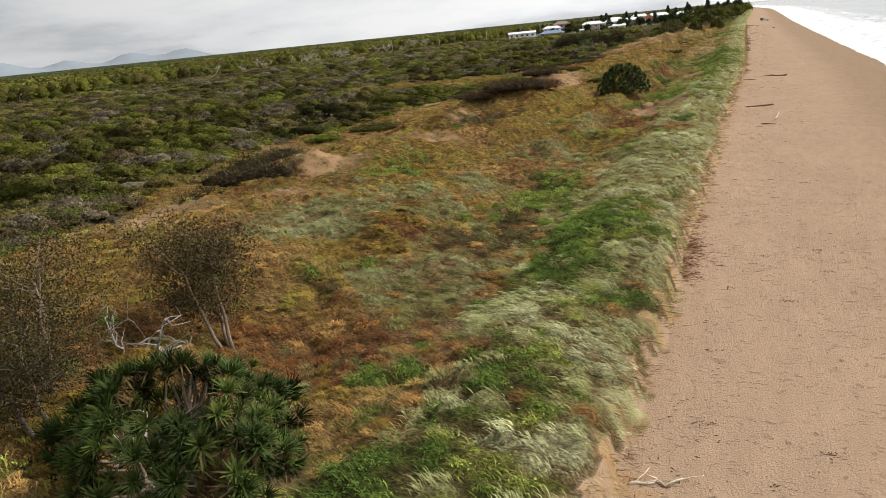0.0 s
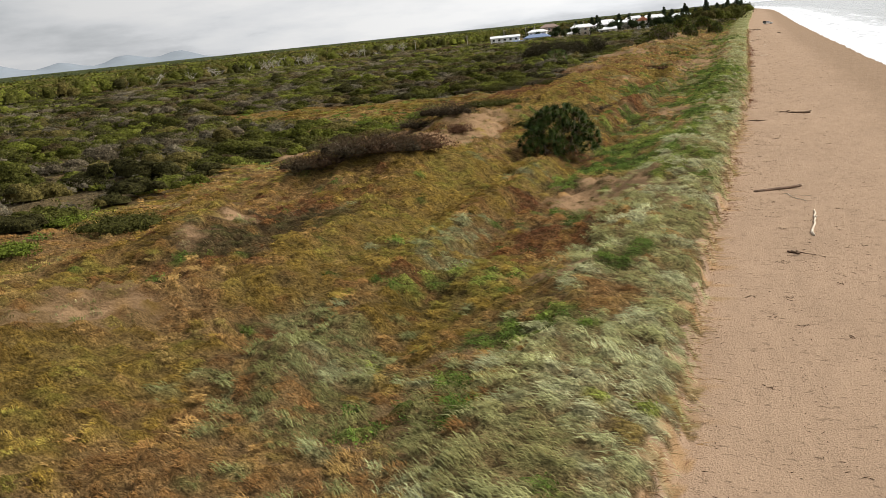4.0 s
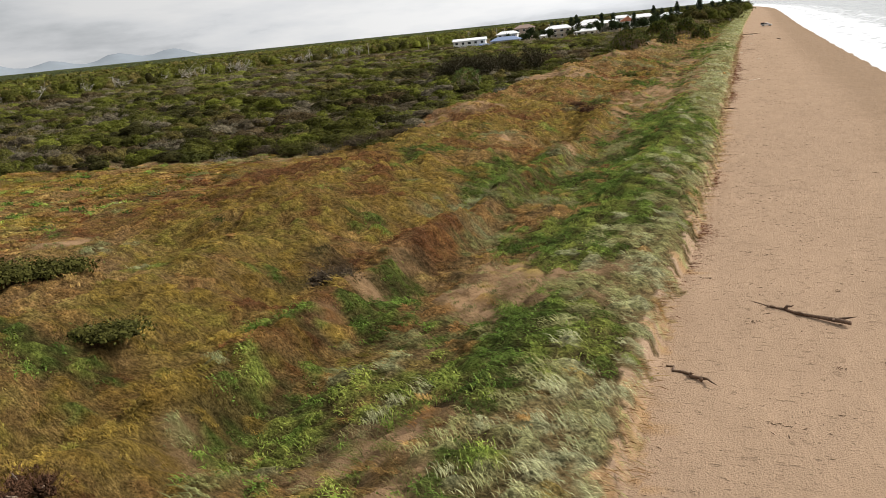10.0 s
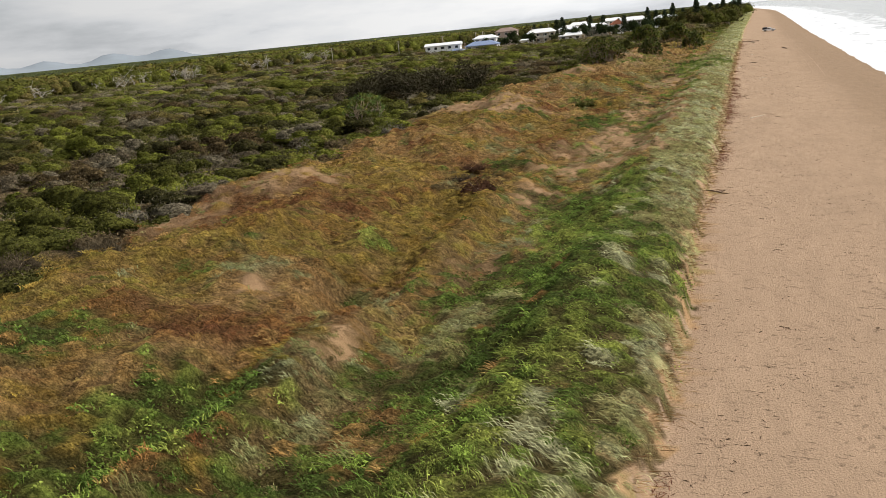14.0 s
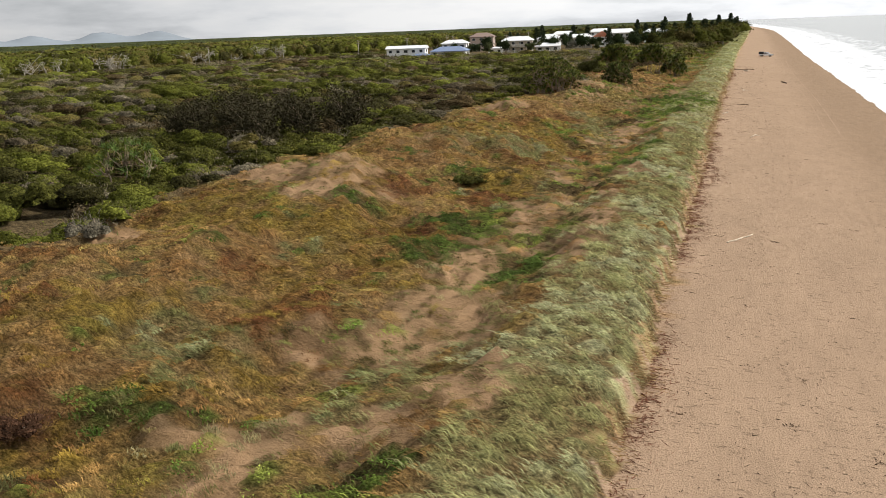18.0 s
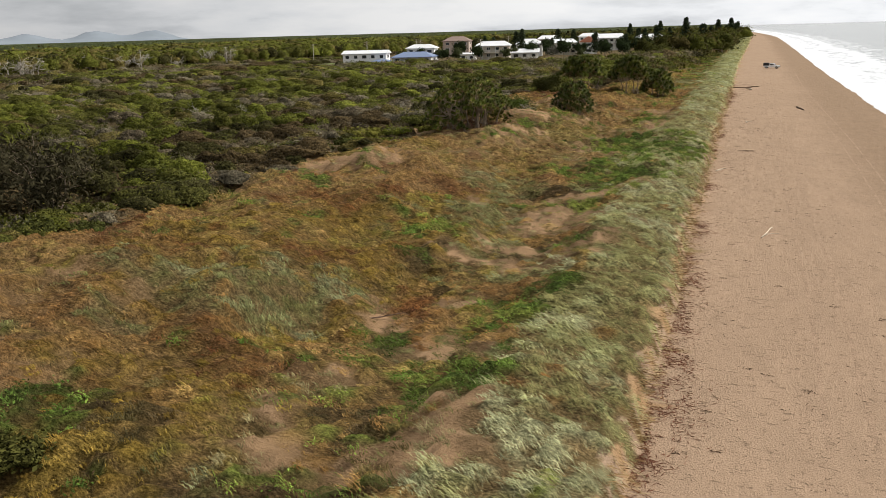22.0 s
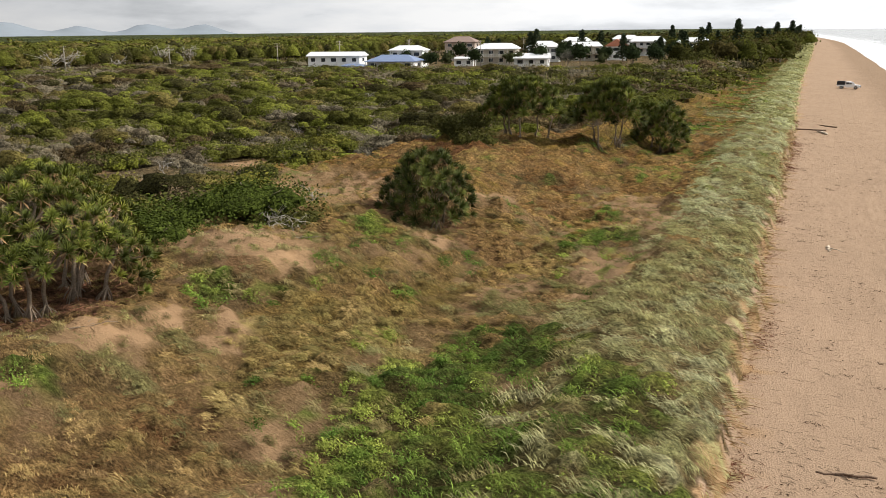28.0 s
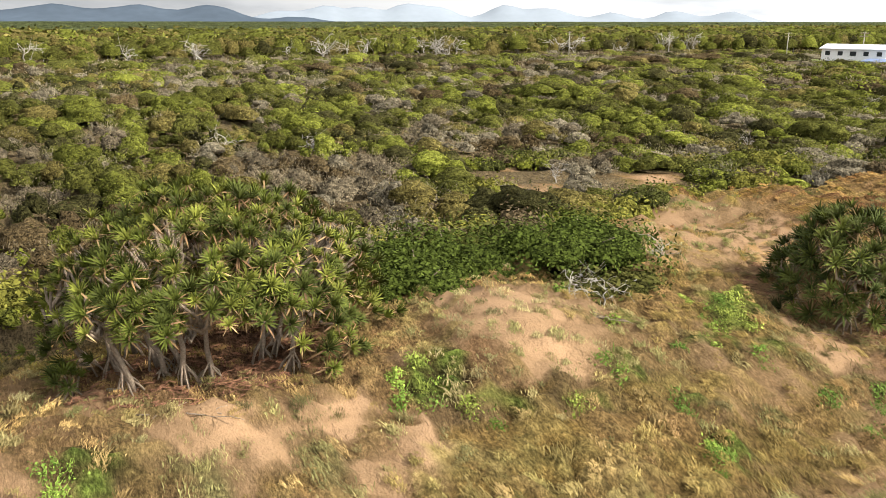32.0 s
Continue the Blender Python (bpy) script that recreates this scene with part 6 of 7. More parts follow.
put_shrub("dark rusty shrub in a hollow", -16.6, 218.6, 1.5, 2.2, 0.9, (0.085, 0.042, 0.024), 1400, 0.08)
put_shrub("dark green shrub in a hollow", -19.3, 274.5, 1.6, 1.2, 0.8, OLIVE, 400)
put_shrub("large dark shrub at the scrub edge", -37, 305.5, 4.2, 3.0, 1.8, OLIVE, 1000)
put_shrub("dense lush green shrub spilling over a sand mound", -33.0, 362.5, 4.2, 3.6, 2.0, LUSH, 3600, 0.11)
put_shrub("dense lush green shrub beside a screw pine", -30.6, 359.2, 2.8, 2.6, 1.7, LUSH, 2400, 0.11)
put_shrub("dense lush green shrub spilling over a sand mound", -29.6, 367.0, 3.6, 3.4, 1.7, LUSH, 3200, 0.11)
put_shrub("dense green shrub with bare grey limbs", -26.8, 366.0, 2.4, 2.4, 1.1, OLIVE, 1000, 0.13, dead=1)
put_shrub("dark shrub beside a sandy path", -29, 401, 2.2, 2.0, 1.6, OLIVE, 700)

# shrubs along the scrub edge, in six forms
FORMS = [shrub("shrub", lab, rx, ry, h, 250, lf, tn, 0, "shrubs along the scrub edge") for lab, rx, ry, h, lf, tn in (
    ("wind-shorn dark green shrub at the scrub edge", 2.0, 1.7, 1.5, 0.16, (0.062, 0.066, 0.017)),
    ("bright green low shrub at the scrub edge", 2.1, 1.8, 1.1, 0.16, (0.14, 0.15, 0.022)),
    ("grey twiggy shrub at the scrub edge", 1.8, 1.6, 1.3, 0.13, (0.20, 0.175, 0.125)),
    ("olive green shrub at the scrub edge", 2.3, 1.9, 1.6, 0.17, (0.095, 0.096, 0.022)),
    ("brown dry shrub at the scrub edge", 1.7, 1.5, 1.2, 0.14, (0.115, 0.085, 0.045)),
    ("yellow-green shrub at the scrub edge", 1.9, 2.1, 1.4, 0.15, (0.165, 0.155, 0.03)))]
ex = rng.uniform(0.3, 14, 290)
ey = np.concatenate([rng.uniform(40, 440, 210), rng.uniform(335, 420, 80)])
for i in range(290):
    y = float(ey[i])
    x = float(scrub_x(np.array(y))) - float(ex[i])
    if not open_scrub(np.array([x]), np.array([y]))[0]:
        x -= 13.0
    ob, sc = FORMS[i % 6], rng.uniform(0.7, 1.15)
    mm = pose(x, y, float(ground_z(x, y)) - 0.05, 0, 0, float(rng.uniform(0, 360))) @ Matrix.Scale(float(sc), 4)
    if i < 6:
        ob.matrix_basis = mm
    else:
        o = copy_thing(ob, pose(0, 0, 0))
        o.matrix_basis = mm


def dead_tree(label, x, y, h, seed, spread=1.0, group=""):
    """A bleached, leafless, crooked shrub or tree."""
    r = np.random.default_rng(seed)
    t = empty("dead_tree", label, "dead tree", group)
    p = Pile()
    stem = bent((0, 0, -0.15), (r.normal(0, 0.2) * h, r.normal(0, 0.2) * h, h * 0.5), (0, 0, 0), 5, 0.05 * h)
    p.add(*tube(stem, np.linspace(0.034, 0.02, 5) * max(h, 1.2), 6))
    part("trunk", p.mesh("trunk", M_DEAD, True), t)
    for i in range(7):
        a = r.uniform(0, 6.28)
        s = stem[r.integers(1, 5)]
        e = s + np.array([math.cos(a) * h * 0.5 * spread, math.sin(a) * h * 0.5 * spread, h * r.uniform(0.05, 0.45)])
        q = Pile()
        limb = bent(s, e, (0, 0, 0.1 * h), 5, 0.06 * h)
        q.add(*tube(limb, np.linspace(0.016, 0.005, 5) * max(h, 1.2), 5))
        for j in range(3):
            s2 = limb[r.integers(1, 5)]
            q.add(*tube(bent(s2, s2 + r.normal(0, 0.2, 3) * h * spread, (0, 0, 0), 3, 0.03), np.array([0.007, 0.005, 0.003]) * max(h, 1.2), 4))
        part("limb", q.mesh("limb", M_DEAD, True), t)
    return plant(t, x, y)


dead_tree("bleached dead limbs beside a green shrub", -25.4, 364.2, 1.1, 1, 1.6)
dead_tree("bleached dead limbs in a green shrub", -27.2, 369.2, 1.3, 2, 1.3)
dead_tree("tangled grey dead limbs on a sand mound", -25.9, 363.0, 0.8, 12, 1.9)
dead_tree("tangled grey dead limbs on a sand mound", -26.4, 365.2, 0.9, 13, 1.8)
dead_tree("bleached dead shrub beside screw pines", -21.0, 24.0, 2.4, 3, 0.8)
dead_tree("bleached dead shrub with long bare twigs", -22.5, 23.5, 1.8, 4, 1.5)
dead_tree("bleached bare limbs in the crown of a screw pine", -15.3, 17.7, 3.7, 5, 0.65)
wild = np.random.default_rng(5)
for i in range(34):
    y = wild.uniform(330, 520)
    x = float(scrub_x(np.array(y))) - wild.uniform(6, 110)
    dead_tree("bleached dead shrub standing in the scrub", x, y, wild.uniform(1.2, 2.6), 40 + i, 1.2, "dead shrubs in the scrub")
for i in range(26):
    y = wild.uniform(360, 640)
    x = float(forest_x(np.array(y))) + wild.uniform(-4, 6)
    dead_tree("pale bare tree at the forest edge", x, y, wild.uniform(6, 9.5), 90 + i, 0.9, "bare trees at the forest edge")


# ---------------------------------------------------------------- driftwood and litter on the beach
def log_of(name, label, a, b, r0, r1, material, crook=0.12, limbs=2, steps_=8):
    """A driftwood log from a to b with a few broken limbs."""
    za, zb = float(ground_z(*a)), float(ground_z(*b))
    t = empty(name, label, "driftwood", "driftwood on the beach")
    mid = ((a[0] + b[0]) / 2, (a[1] + b[1]) / 2, (za + zb) / 2)
    A, B = np.array([a[0] - mid[0], a[1] - mid[1], r0 * 0.6]), np.array([b[0] - mid[0], b[1] - mid[1], r1 * 0.6])
    pts = bent(A, B, (0, 0, 0), steps_, crook)
    pts[:, 2] = np.linspace(A[2], B[2], steps_) + np.abs(rng.normal(0, 0.02, steps_))
    v, f = tube(pts, np.linspace(r0, r1, steps_) * rng.uniform(0.85, 1.15, steps_), 8)
    part("log", mesh_of("log", v, f, material, None, True), t)
    for i in range(limbs):
        s = pts[rng.integers(1, steps_ - 1)]
        dvec = (B - A) / np.linalg.norm(B - A)
        e = s + dvec * rng.uniform(0.2, 0.6) + np.array([rng.normal(0, 0.35), rng.normal(0, 0.35), rng.uniform(0, 0.2)])
        v, f = tube(bent(s, e, (0, 0, 0.03), 4, 0.03), np.linspace(r1, 0.01, 4), 5)
        part("limb", mesh_of("limb", v, f, material, None, True), t)
    t.location = mid
    return t


log_of("driftwood_log", "dark straight driftwood log on the sand", (-0.6, 108.3), (2.5, 110.2), 0.12, 0.08, M_WOODD, 0.03, 1)
log_of("driftwood_stick", "thin pale stick on the sand", (1.3, 108.1), (2.6, 105.4), 0.03, 0.015, M_WOODP, 0.06, 1)
log_of("driftwood_log", "pale crooked driftwood limb on the sand", (2.9, 103.2), (2.5, 97.0), 0.05, 0.08, M_WOODP, 0.09, 1, 10)
log_of("driftwood_log", "broken brown driftwood branch on the sand", (1.3, 154.4), (5.5, 151.6), 0.035, 0.10, M_WOODD, 0.08, 6)
log_of("driftwood_stick", "short dark driftwood by the dune foot", (-1.2, 146.1), (0.1, 145.0), 0.05, 0.07, M_WOODD, 0.08, 2)
log_of("driftwood_stick", "small dark driftwood tangle on the sand", (1.0, 93.4), (1.6, 93.1), 0.06, 0.05, M_WOODD, 0.08, 3)
log_of("driftwood_stick", "pale forked stick on the sand", (1.3, 263.0), (2.8, 265.6), 0.05, 0.03, M_WOODP, 0.05, 2)
log_of("driftwood_log", "long dark driftwood log on the sand", (-2.0, 445.4), (1.8, 445.4), 0.12, 0.08, M_WOODD, 0.1, 2)
log_of("driftwood_log", "dark driftwood log on the sand", (1.1, 454.1), (3.2, 452.6), 0.1, 0.08, M_WOODD, 0.08, 2)
log_of("driftwood_stump", "pale upturned driftwood stump on the sand", (0.9, 446.4), (1.9, 443.6), 0.2, 0.1, M_WOODP, 0.12, 4)
log_of("driftwood_stick", "pale short stick on the sand", (1.28, 383.0), (1.26, 382.0), 0.08, 0.05, M_WOODP, 0.05, 2)
log_of("driftwood_stick", "pale thin stick on the sand", (2.6, 313.9), (3.3, 317.2), 0.05, 0.03, M_WOODP, 0.05, 1)
log_of("driftwood_stick", "pale stick at the dune foot", (-1.2, 338.8), (-0.6, 340.2), 0.06, 0.05, M_WOODP, 0.04, 1)
log_of("driftwood_stick", "brown sticks heaped at the dune foot", (-1.9, 221.6), (0.1, 219.4), 0.06, 0.03, M_WOODD, 0.08, 5)
log_of("driftwood_stick", "pale sticks heaped at the dune foot", (-3.2, 20.6), (-1.8, 21.1), 0.05, 0.03, M_WOODP, 0.08, 5)
log_of("driftwood_log", "dark driftwood log near the water", (9.0, 409.6), (9.8, 405.2), 0.16, 0.1, M_WOODD, 0.08, 1)
log_of("driftwood_stick", "dark stick across the sand", (0.5, 353.4), (2.2, 353.7), 0.05, 0.04, M_WOODD, 0.04, 1)


def slivers(name, label, x, y, ln, wd, tint, category):
    """Flat scraps of bark, weed and twig lying on the sand."""
    n = len(x)
    z = ground_z(x, y) + 0.015
    a = rng.uniform(0, 2 * np.pi, n)
    d = np.stack([np.cos(a), np.sin(a), rng.normal(0, 0.12, n)], -1) * ln[:, None]
    s = np.stack([-np.sin(a), np.cos(a), rng.normal(0, 0.2, n)], -1) * wd[:, None]
    c = np.stack([x, y, z], -1)
    up = np.array([0, 0, 1.0]) * (wd * 0.9)[:, None]
    v = np.stack([c - d, c - s, c + d, c + s, c + up], 1).reshape(-1, 3)
    i = np.arange(n) * 5
    f = np.concatenate([np.stack([i + p, i + q, i + 4], -1) for p, q in ((0, 1), (1, 2), (2, 3), (3, 0))])
    thing(name, mesh_of(name, v, [f], M_LITTER, np.repeat(tint * rng.uniform(0.6, 1.4, (n, 1)), 5, axis=0)), label, category, "stuff")


for cx, cy, rx_, ry_2, n, lab in ((-28.8, 350.2, 4.0, 4.8, 4200, "reddish brown fallen leaves below a large screw pine"), (-22.6, 373.4, 3.4, 3.0, 1800, "brown fallen leaves on sand below a screw pine"),
                               (-17.3, 120.6, 4.4, 3.8, 1600, "rusty fallen leaves round a screw pine")):
    q = np.sqrt(rng.uniform(0, 1, n))
    qa = rng.uniform(0, 2 * np.pi, n)
    slivers("leaf_litter", lab, cx + rx_ * q * np.cos(qa), cy + ry_2 * q * np.sin(qa), rng.uniform(0.08, 0.3, n), rng.uniform(0.015, 0.03, n), np.array([0.17, 0.085, 0.05]), "leaf litter")
wy = rng.uniform(14, 470, 95000)
dens = 0.55 * fbm(wy / 7, wy * 0 + 5, 121, 3) + np.interp(wy, [14, 40, 50, 70, 130, 150, 205, 222, 232, 250, 262, 272, 302, 320, 345, 470], [0.24, 0.24, 0.14, 0.06, 0.06, 0.09, 0.10, 0.22, 0.30, 0.28, 0.2, 0.31, 0.31, 0.2, 0.16, 0.16])
wu = np.abs(rng.normal(0.1, 0.28, len(wy))) * (1 + 6 * np.clip(dens - 0.42, 0, 0.4)) + 0.08
ok = (rng.uniform(size=len(wy)) < np.clip((dens - 0.43) * 5, 0.006, 1) * np.clip(2.6 * fbm(wy / 0.8, wu / 0.6, 123, 2) - 0.6, 0, 1))
wy, wu = wy[ok], wu[ok]
slivers("wrack_line", "reddish brown bark and weed litter along the dune foot", scarp_x(wy) + wu, wy, rng.uniform(0.04, 0.22, len(wy)),
        rng.uniform(0.006, 0.016, len(wy)), np.array([0.15, 0.062, 0.038]), "beach litter")
by = rng.uniform(14, 470, 13000)
bu = np.abs(rng.normal(0, 1, 13000)) * 5 + 0.5
ok = (fbm(bu / 2, by / 4, 122, 2) > 0.54)
by, bu = by[ok], bu[ok]
hy, hu = rng.uniform(14, 470, 230), np.abs(rng.normal(0, 1, 230)) * 5 + 1   # little heaps of weed
hy, hu = np.repeat(hy, 12) + rng.normal(0, 0.09, 230 * 12), np.repeat(hu, 12) + rng.normal(0, 0.16, 230 * 12)
by, bu = np.concatenate([by, hy]), np.concatenate([bu, hu])
slivers("beach_litter", "dark weed and twig scraps strewn on the sand", scarp_x(by) + bu, by, rng.uniform(0.02, 0.13, len(by)) * rng.uniform(0.5, 1.5, len(by)),
        rng.uniform(0.008, 0.024, len(by)), np.array([0.105, 0.066, 0.043]), "beach litter")


def ribbon(pts, w):
    """A flat strip along points on the ground."""
    p = np.asarray(pts, float)
    t = np.gradient(p, axis=0)
    nrm = np.stack([-t[:, 1], t[:, 0]], -1)
    nrm /= np.linalg.norm(nrm, axis=1, keepdims=True)
    rows = []
    for k, dz in ((-1.0, 0.005), (-0.6, 0.006), (0.0, 0.005), (0.6, 0.006), (1.0, 0.005)):
        q = p + nrm * w * k
        rows.append(np.stack([q[:, 0], q[:, 1], ground_z(q[:, 0], q[:, 1]) + dz], -1))
    return np.stack(rows, 1).reshape(-1, 3), [rows_to_quads(len(p), 5)]


M_TRACK = surface("pressed_sand", (0.318, 0.219, 0.146), 0.95, 9, 0.2, 0.8, 14, patch=1.5, spec=0.04)


# a darker sand colour stands for the shade inside footprints
M_PRINT = surface("shaded_print_sand", (0.285, 0.196, 0.130), 0.95, 9, 0.3, 0.8, 14, patch=1.5, spec=0.04)


def tyre_track(label, fx, fy, n):
    """A pair of wheel ruts along a path given by two functions of 0..1."""
    k = np.linspace(0, 1, n)
    p = np.stack([fx(k), fy(k)], -1)
    t = np.gradient(p, axis=0)
    nrm = np.stack([-t[:, 1], t[:, 0]], -1)
    nrm /= np.linalg.norm(nrm, axis=1, keepdims=True)
    e = empty("tyre_track", label, "tyre track", "tyre tracks on the beach")
    for s in (-0.75, 0.75):
        v, f = ribbon(p + nrm * s, 0.10)
        part("rut", mesh_of("rut", v, f, M_TRACK, None, True), e)


tyre_track("long pair of tyre ruts along the beach", lambda k: 5.2 + 0.25 * np.sin(k * 9) + 0.15 * np.sin(k * 23), lambda k: 285 + 240 * k, 160)
tyre_track("faint tyre ruts near the wet sand", lambda k: 12.2 + 0.4 * np.sin(k * 7), lambda k: 320 + 190 * k, 120)
tyre_track("curved tyre ruts where a car turned on the sand", lambda k: 4.6 - 4.0 * np.sin(np.pi * k) ** 0.8, lambda k: 213.2 - 15.5 * k, 40)

# lines of footprints, pressed a little into the sand
fxs, fys = [], []
for x0, y0, y1, sway in ((4.6, 150, 235, 0.5), (3.6, 240, 300, 0.4), (6.0, 20, 90, 0.6), (5.2, 300, 330, 0.3), (3.0, 30, 75, 0.4), (7.5, 170, 260, 0.7)):
    yy = np.arange(y0, y1, 0.72)
    fxs.append(x0 + sway * np.sin(yy / 9) + 0.14 * (np.arange(len(yy)) % 2 * 2 - 1) + rng.normal(0, 0.05, len(yy)))
    fys.append(yy + rng.normal(0, 0.06, len(yy)))
ry_ = rng.uniform(14, 430, 1500)
ru_ = np.abs(rng.normal(4.5, 3.2, 1500)) + 0.6
keep = fbm(ru_ / 2.5, ry_ / 5, 151, 2) > 0.42
fxs.append((scarp_x(ry_) + ru_)[keep])
fys.append(ry_[keep])
fxs, fys = np.concatenate(fxs), np.concatenate(fys)
fs, fa = rng.uniform(0.6, 1.4, (len(fxs), 1)), rng.uniform(-0.9, 0.9, (len(fxs), 1))
a = np.linspace(0, 2 * np.pi, 9, endpoint=False)
lx, ly = 0.07 * np.cos(a) * fs, 0.14 * np.sin(a) * fs
ring_x, ring_y = fxs[:, None] + lx * np.cos(fa) - ly * np.sin(fa), fys[:, None] + lx * np.sin(fa) + ly * np.cos(fa)
v = np.concatenate([np.stack([ring_x, ring_y, ground_z(ring_x, ring_y) + 0.012], -1), np.stack([fxs, fys, ground_z(fxs, fys) + 0.008], -1)[:, None]], 1)
k = np.arange(9)
f = (np.stack([k, (k + 1) % 9, np.full(9, 9)], -1)[None] + (np.arange(len(fxs)) * 10)[:, None, None]).reshape(-1, 3)
thing("footprints", mesh_of("footprints", v.reshape(-1, 3), [f], M_PRINT), "lines of footprints pressed into the sand", "footprints", "stuff")

for lab, a0, b0, r0, r1, mt, n in (("pale fallen limb beside a screw pine", (-28.6, 346.8), (-27.0, 348.0), 0.06, 0.03, M_DEAD, 2),
                                   ("long thin stick on bare sand", (-22.2, 368.6), (-20.0, 370.6), 0.03, 0.015, M_WOODD, 0),
                                   ("fallen sticks below a screw pine", (-26.6, 349.6), (-25.6, 351.2), 0.04, 0.02, M_WOODD, 3),
                                   ("tangled roots bared on a sand mound", (-24.6, 362.4), (-23.2, 363.4), 0.05, 0.02, M_BARK, 6),
                                   ("tangled roots bared on a sand bank", (-25.2, 347.2), (-24.0, 349.2), 0.03, 0.015, M_BARK, 6),
                                   ("fallen sticks on a sand blowout", (-31.0, 133.0), (-29.4, 135.2), 0.05, 0.02, M_WOODD, 4),
                                   ("fallen sticks on a sand blowout", (-33.5, 131.0), (-31.8, 130.2), 0.05, 0.02, M_WOODD, 3),
                                   ("fallen sticks in a hollow", (-15.0, 290.0), (-13.6, 291.4), 0.04, 0.02, M_WOODD, 2)):
    log_of("fallen_branch", lab, a0, b0, r0, r1, mt, 0.1, n)["group"] = "fallen branches on the dune"

# ---------------------------------------------------------------- houses, poles, car
def box_part(name, parent, material, dims, label="", bevel=0.0):
    bm = bmesh.new()
    v = [bm.verts.new(p) for p in box(*dims)]
    for f in BOX_F:
        bm.faces.new([v[i] for i in f])
    if bevel:
        bmesh.ops.bevel(bm, geom=bm.edges[:], offset=bevel, segments=1, affect="EDGES")
    me = bpy.data.meshes.new(name)
    bm.to_mesh(me)
    bm.free()
    me.materials.append(material)
    return part(name, me, parent, label)


def window(parent, x0, x1, z0, z1, y, out=-1, name="window"):
    """A dark pane in a pale frame on a wall that faces along y."""
    w = box_part(name, parent, M_WHITE, (x0 - 0.08, x1 + 0.08, min(y, y + out * 0.06), max(y, y + out * 0.06), z0 - 0.08, z1 + 0.08))
    box_part("pane", w, M_GLASS, (x0, x1, min(y + out * 0.055, y + out * 0.085), max(y + out * 0.055, y + out * 0.085), z0, z1))


def roof_part(parent, w, d, z, rise, over, material, hip=0.0, label=""):
    """A pitched roof with thickness; hip draws the ridge in."""
    x, y = w / 2 + over, d / 2 + over
    v = np.array([[-x, -y, z], [x, -y, z], [x, y, z], [-x, y, z], [-x + hip, 0, z + rise], [x - hip, 0, z + rise]])
    low = v - [0, 0, 0.22]
    vv = np.concatenate([v, low])
    q = np.array([[0, 1, 5, 4], [2, 3, 4, 5], [0, 6, 7, 1], [1, 7, 8, 2], [2, 8, 9, 3], [3, 9, 6, 0], [6, 9, 8, 7]])
    t = np.array([[1, 2, 5], [3, 0, 4]])
    return part("roof", mesh_of("roof", vv, [q, t], material), parent, label)


def house(name, label, x, y, turn, w, d, storeys, wall, roof, rise=1.3, hip=0.0, verandah=0, wins=4, floor=0.4):
    """A beach house; its front faces -y before it is turned."""
    h = empty(name, label, "house", "houses behind the scrub")
    top = floor + 2.75 * storeys
    box_part("wall", h, wall, (-w / 2, w / 2, -d / 2, d / 2, -0.6, top))
    roof_part(h, w, d, top + 0.12, rise, 0.6, roof, hip)
    for s in range(storeys):
        z = floor + 2.75 * s
        for k in range(wins):
            cx = -w / 2 + (k + 0.5) * w / wins
            ww = w / wins * (0.28 if (k + s) % 3 else 0.38)
            window(h, cx - ww / 2 - 0.2, cx + ww / 2 + 0.2, z + 0.9, z + 2.1, -d / 2)
        window_side = box_part("window", h, M_WHITE, (w / 2, w / 2 + 0.06, -1.2, 1.2, z + 0.85, z + 2.15))
        box_part("pane", window_side, M_GLASS, (w / 2 + 0.055, w / 2 + 0.085, -1.1, 1.1, z + 0.95, z + 2.05))
        window_side = box_part("window", h, M_WHITE, (-w / 2 - 0.06, -w / 2, -1.2, 1.2, z + 0.85, z + 2.15))
        box_part("pane", window_side, M_GLASS, (-w / 2 - 0.085, -w / 2 - 0.055, -1.1, 1.1, z + 0.95, z + 2.05))
    if verandah:
        z = floor + 2.75 * (storeys - 1)
        y0, y1 = -d / 2 - 2.4, -d / 2
        box_part("verandah_floor", h, M_CREAM, (-w / 2, w / 2, y0, y1 - 0.003, z - 0.22, z))
        box_part("verandah_roof", h, roof, (-w / 2 - 0.3, w / 2 + 0.3, y0 - 0.4, y1 - 0.003, top - 0.1, top + 0.06))
        n = max(3, int(w / 3))
        for k in range(n + 1):
            px = -w / 2 + 0.1 + k * (w - 0.2) / n
            box_part("post", h, M_WHITE, (px - 0.09, px + 0.09, y0 + 0.05, y0 + 0.23, -0.6, top - 0.1))
        box_part("handrail", h, M_WHITE, (-w / 2, w / 2, y0 + 0.08, y0 + 0.16, z + 0.95, z + 1.03))
        for k in range(int(w / 0.6)):
            px = -w / 2 + 0.3 + k * 0.6
            box_part("baluster", h, M_WHITE, (px - 0.03, px + 0.03, y0 + 0.1, y0 + 0.14, z, z + 0.95))
    h.matrix_basis = pose(x, y, -0.2 if y < 600 else 1.0, 0, 0, turn)
    return h


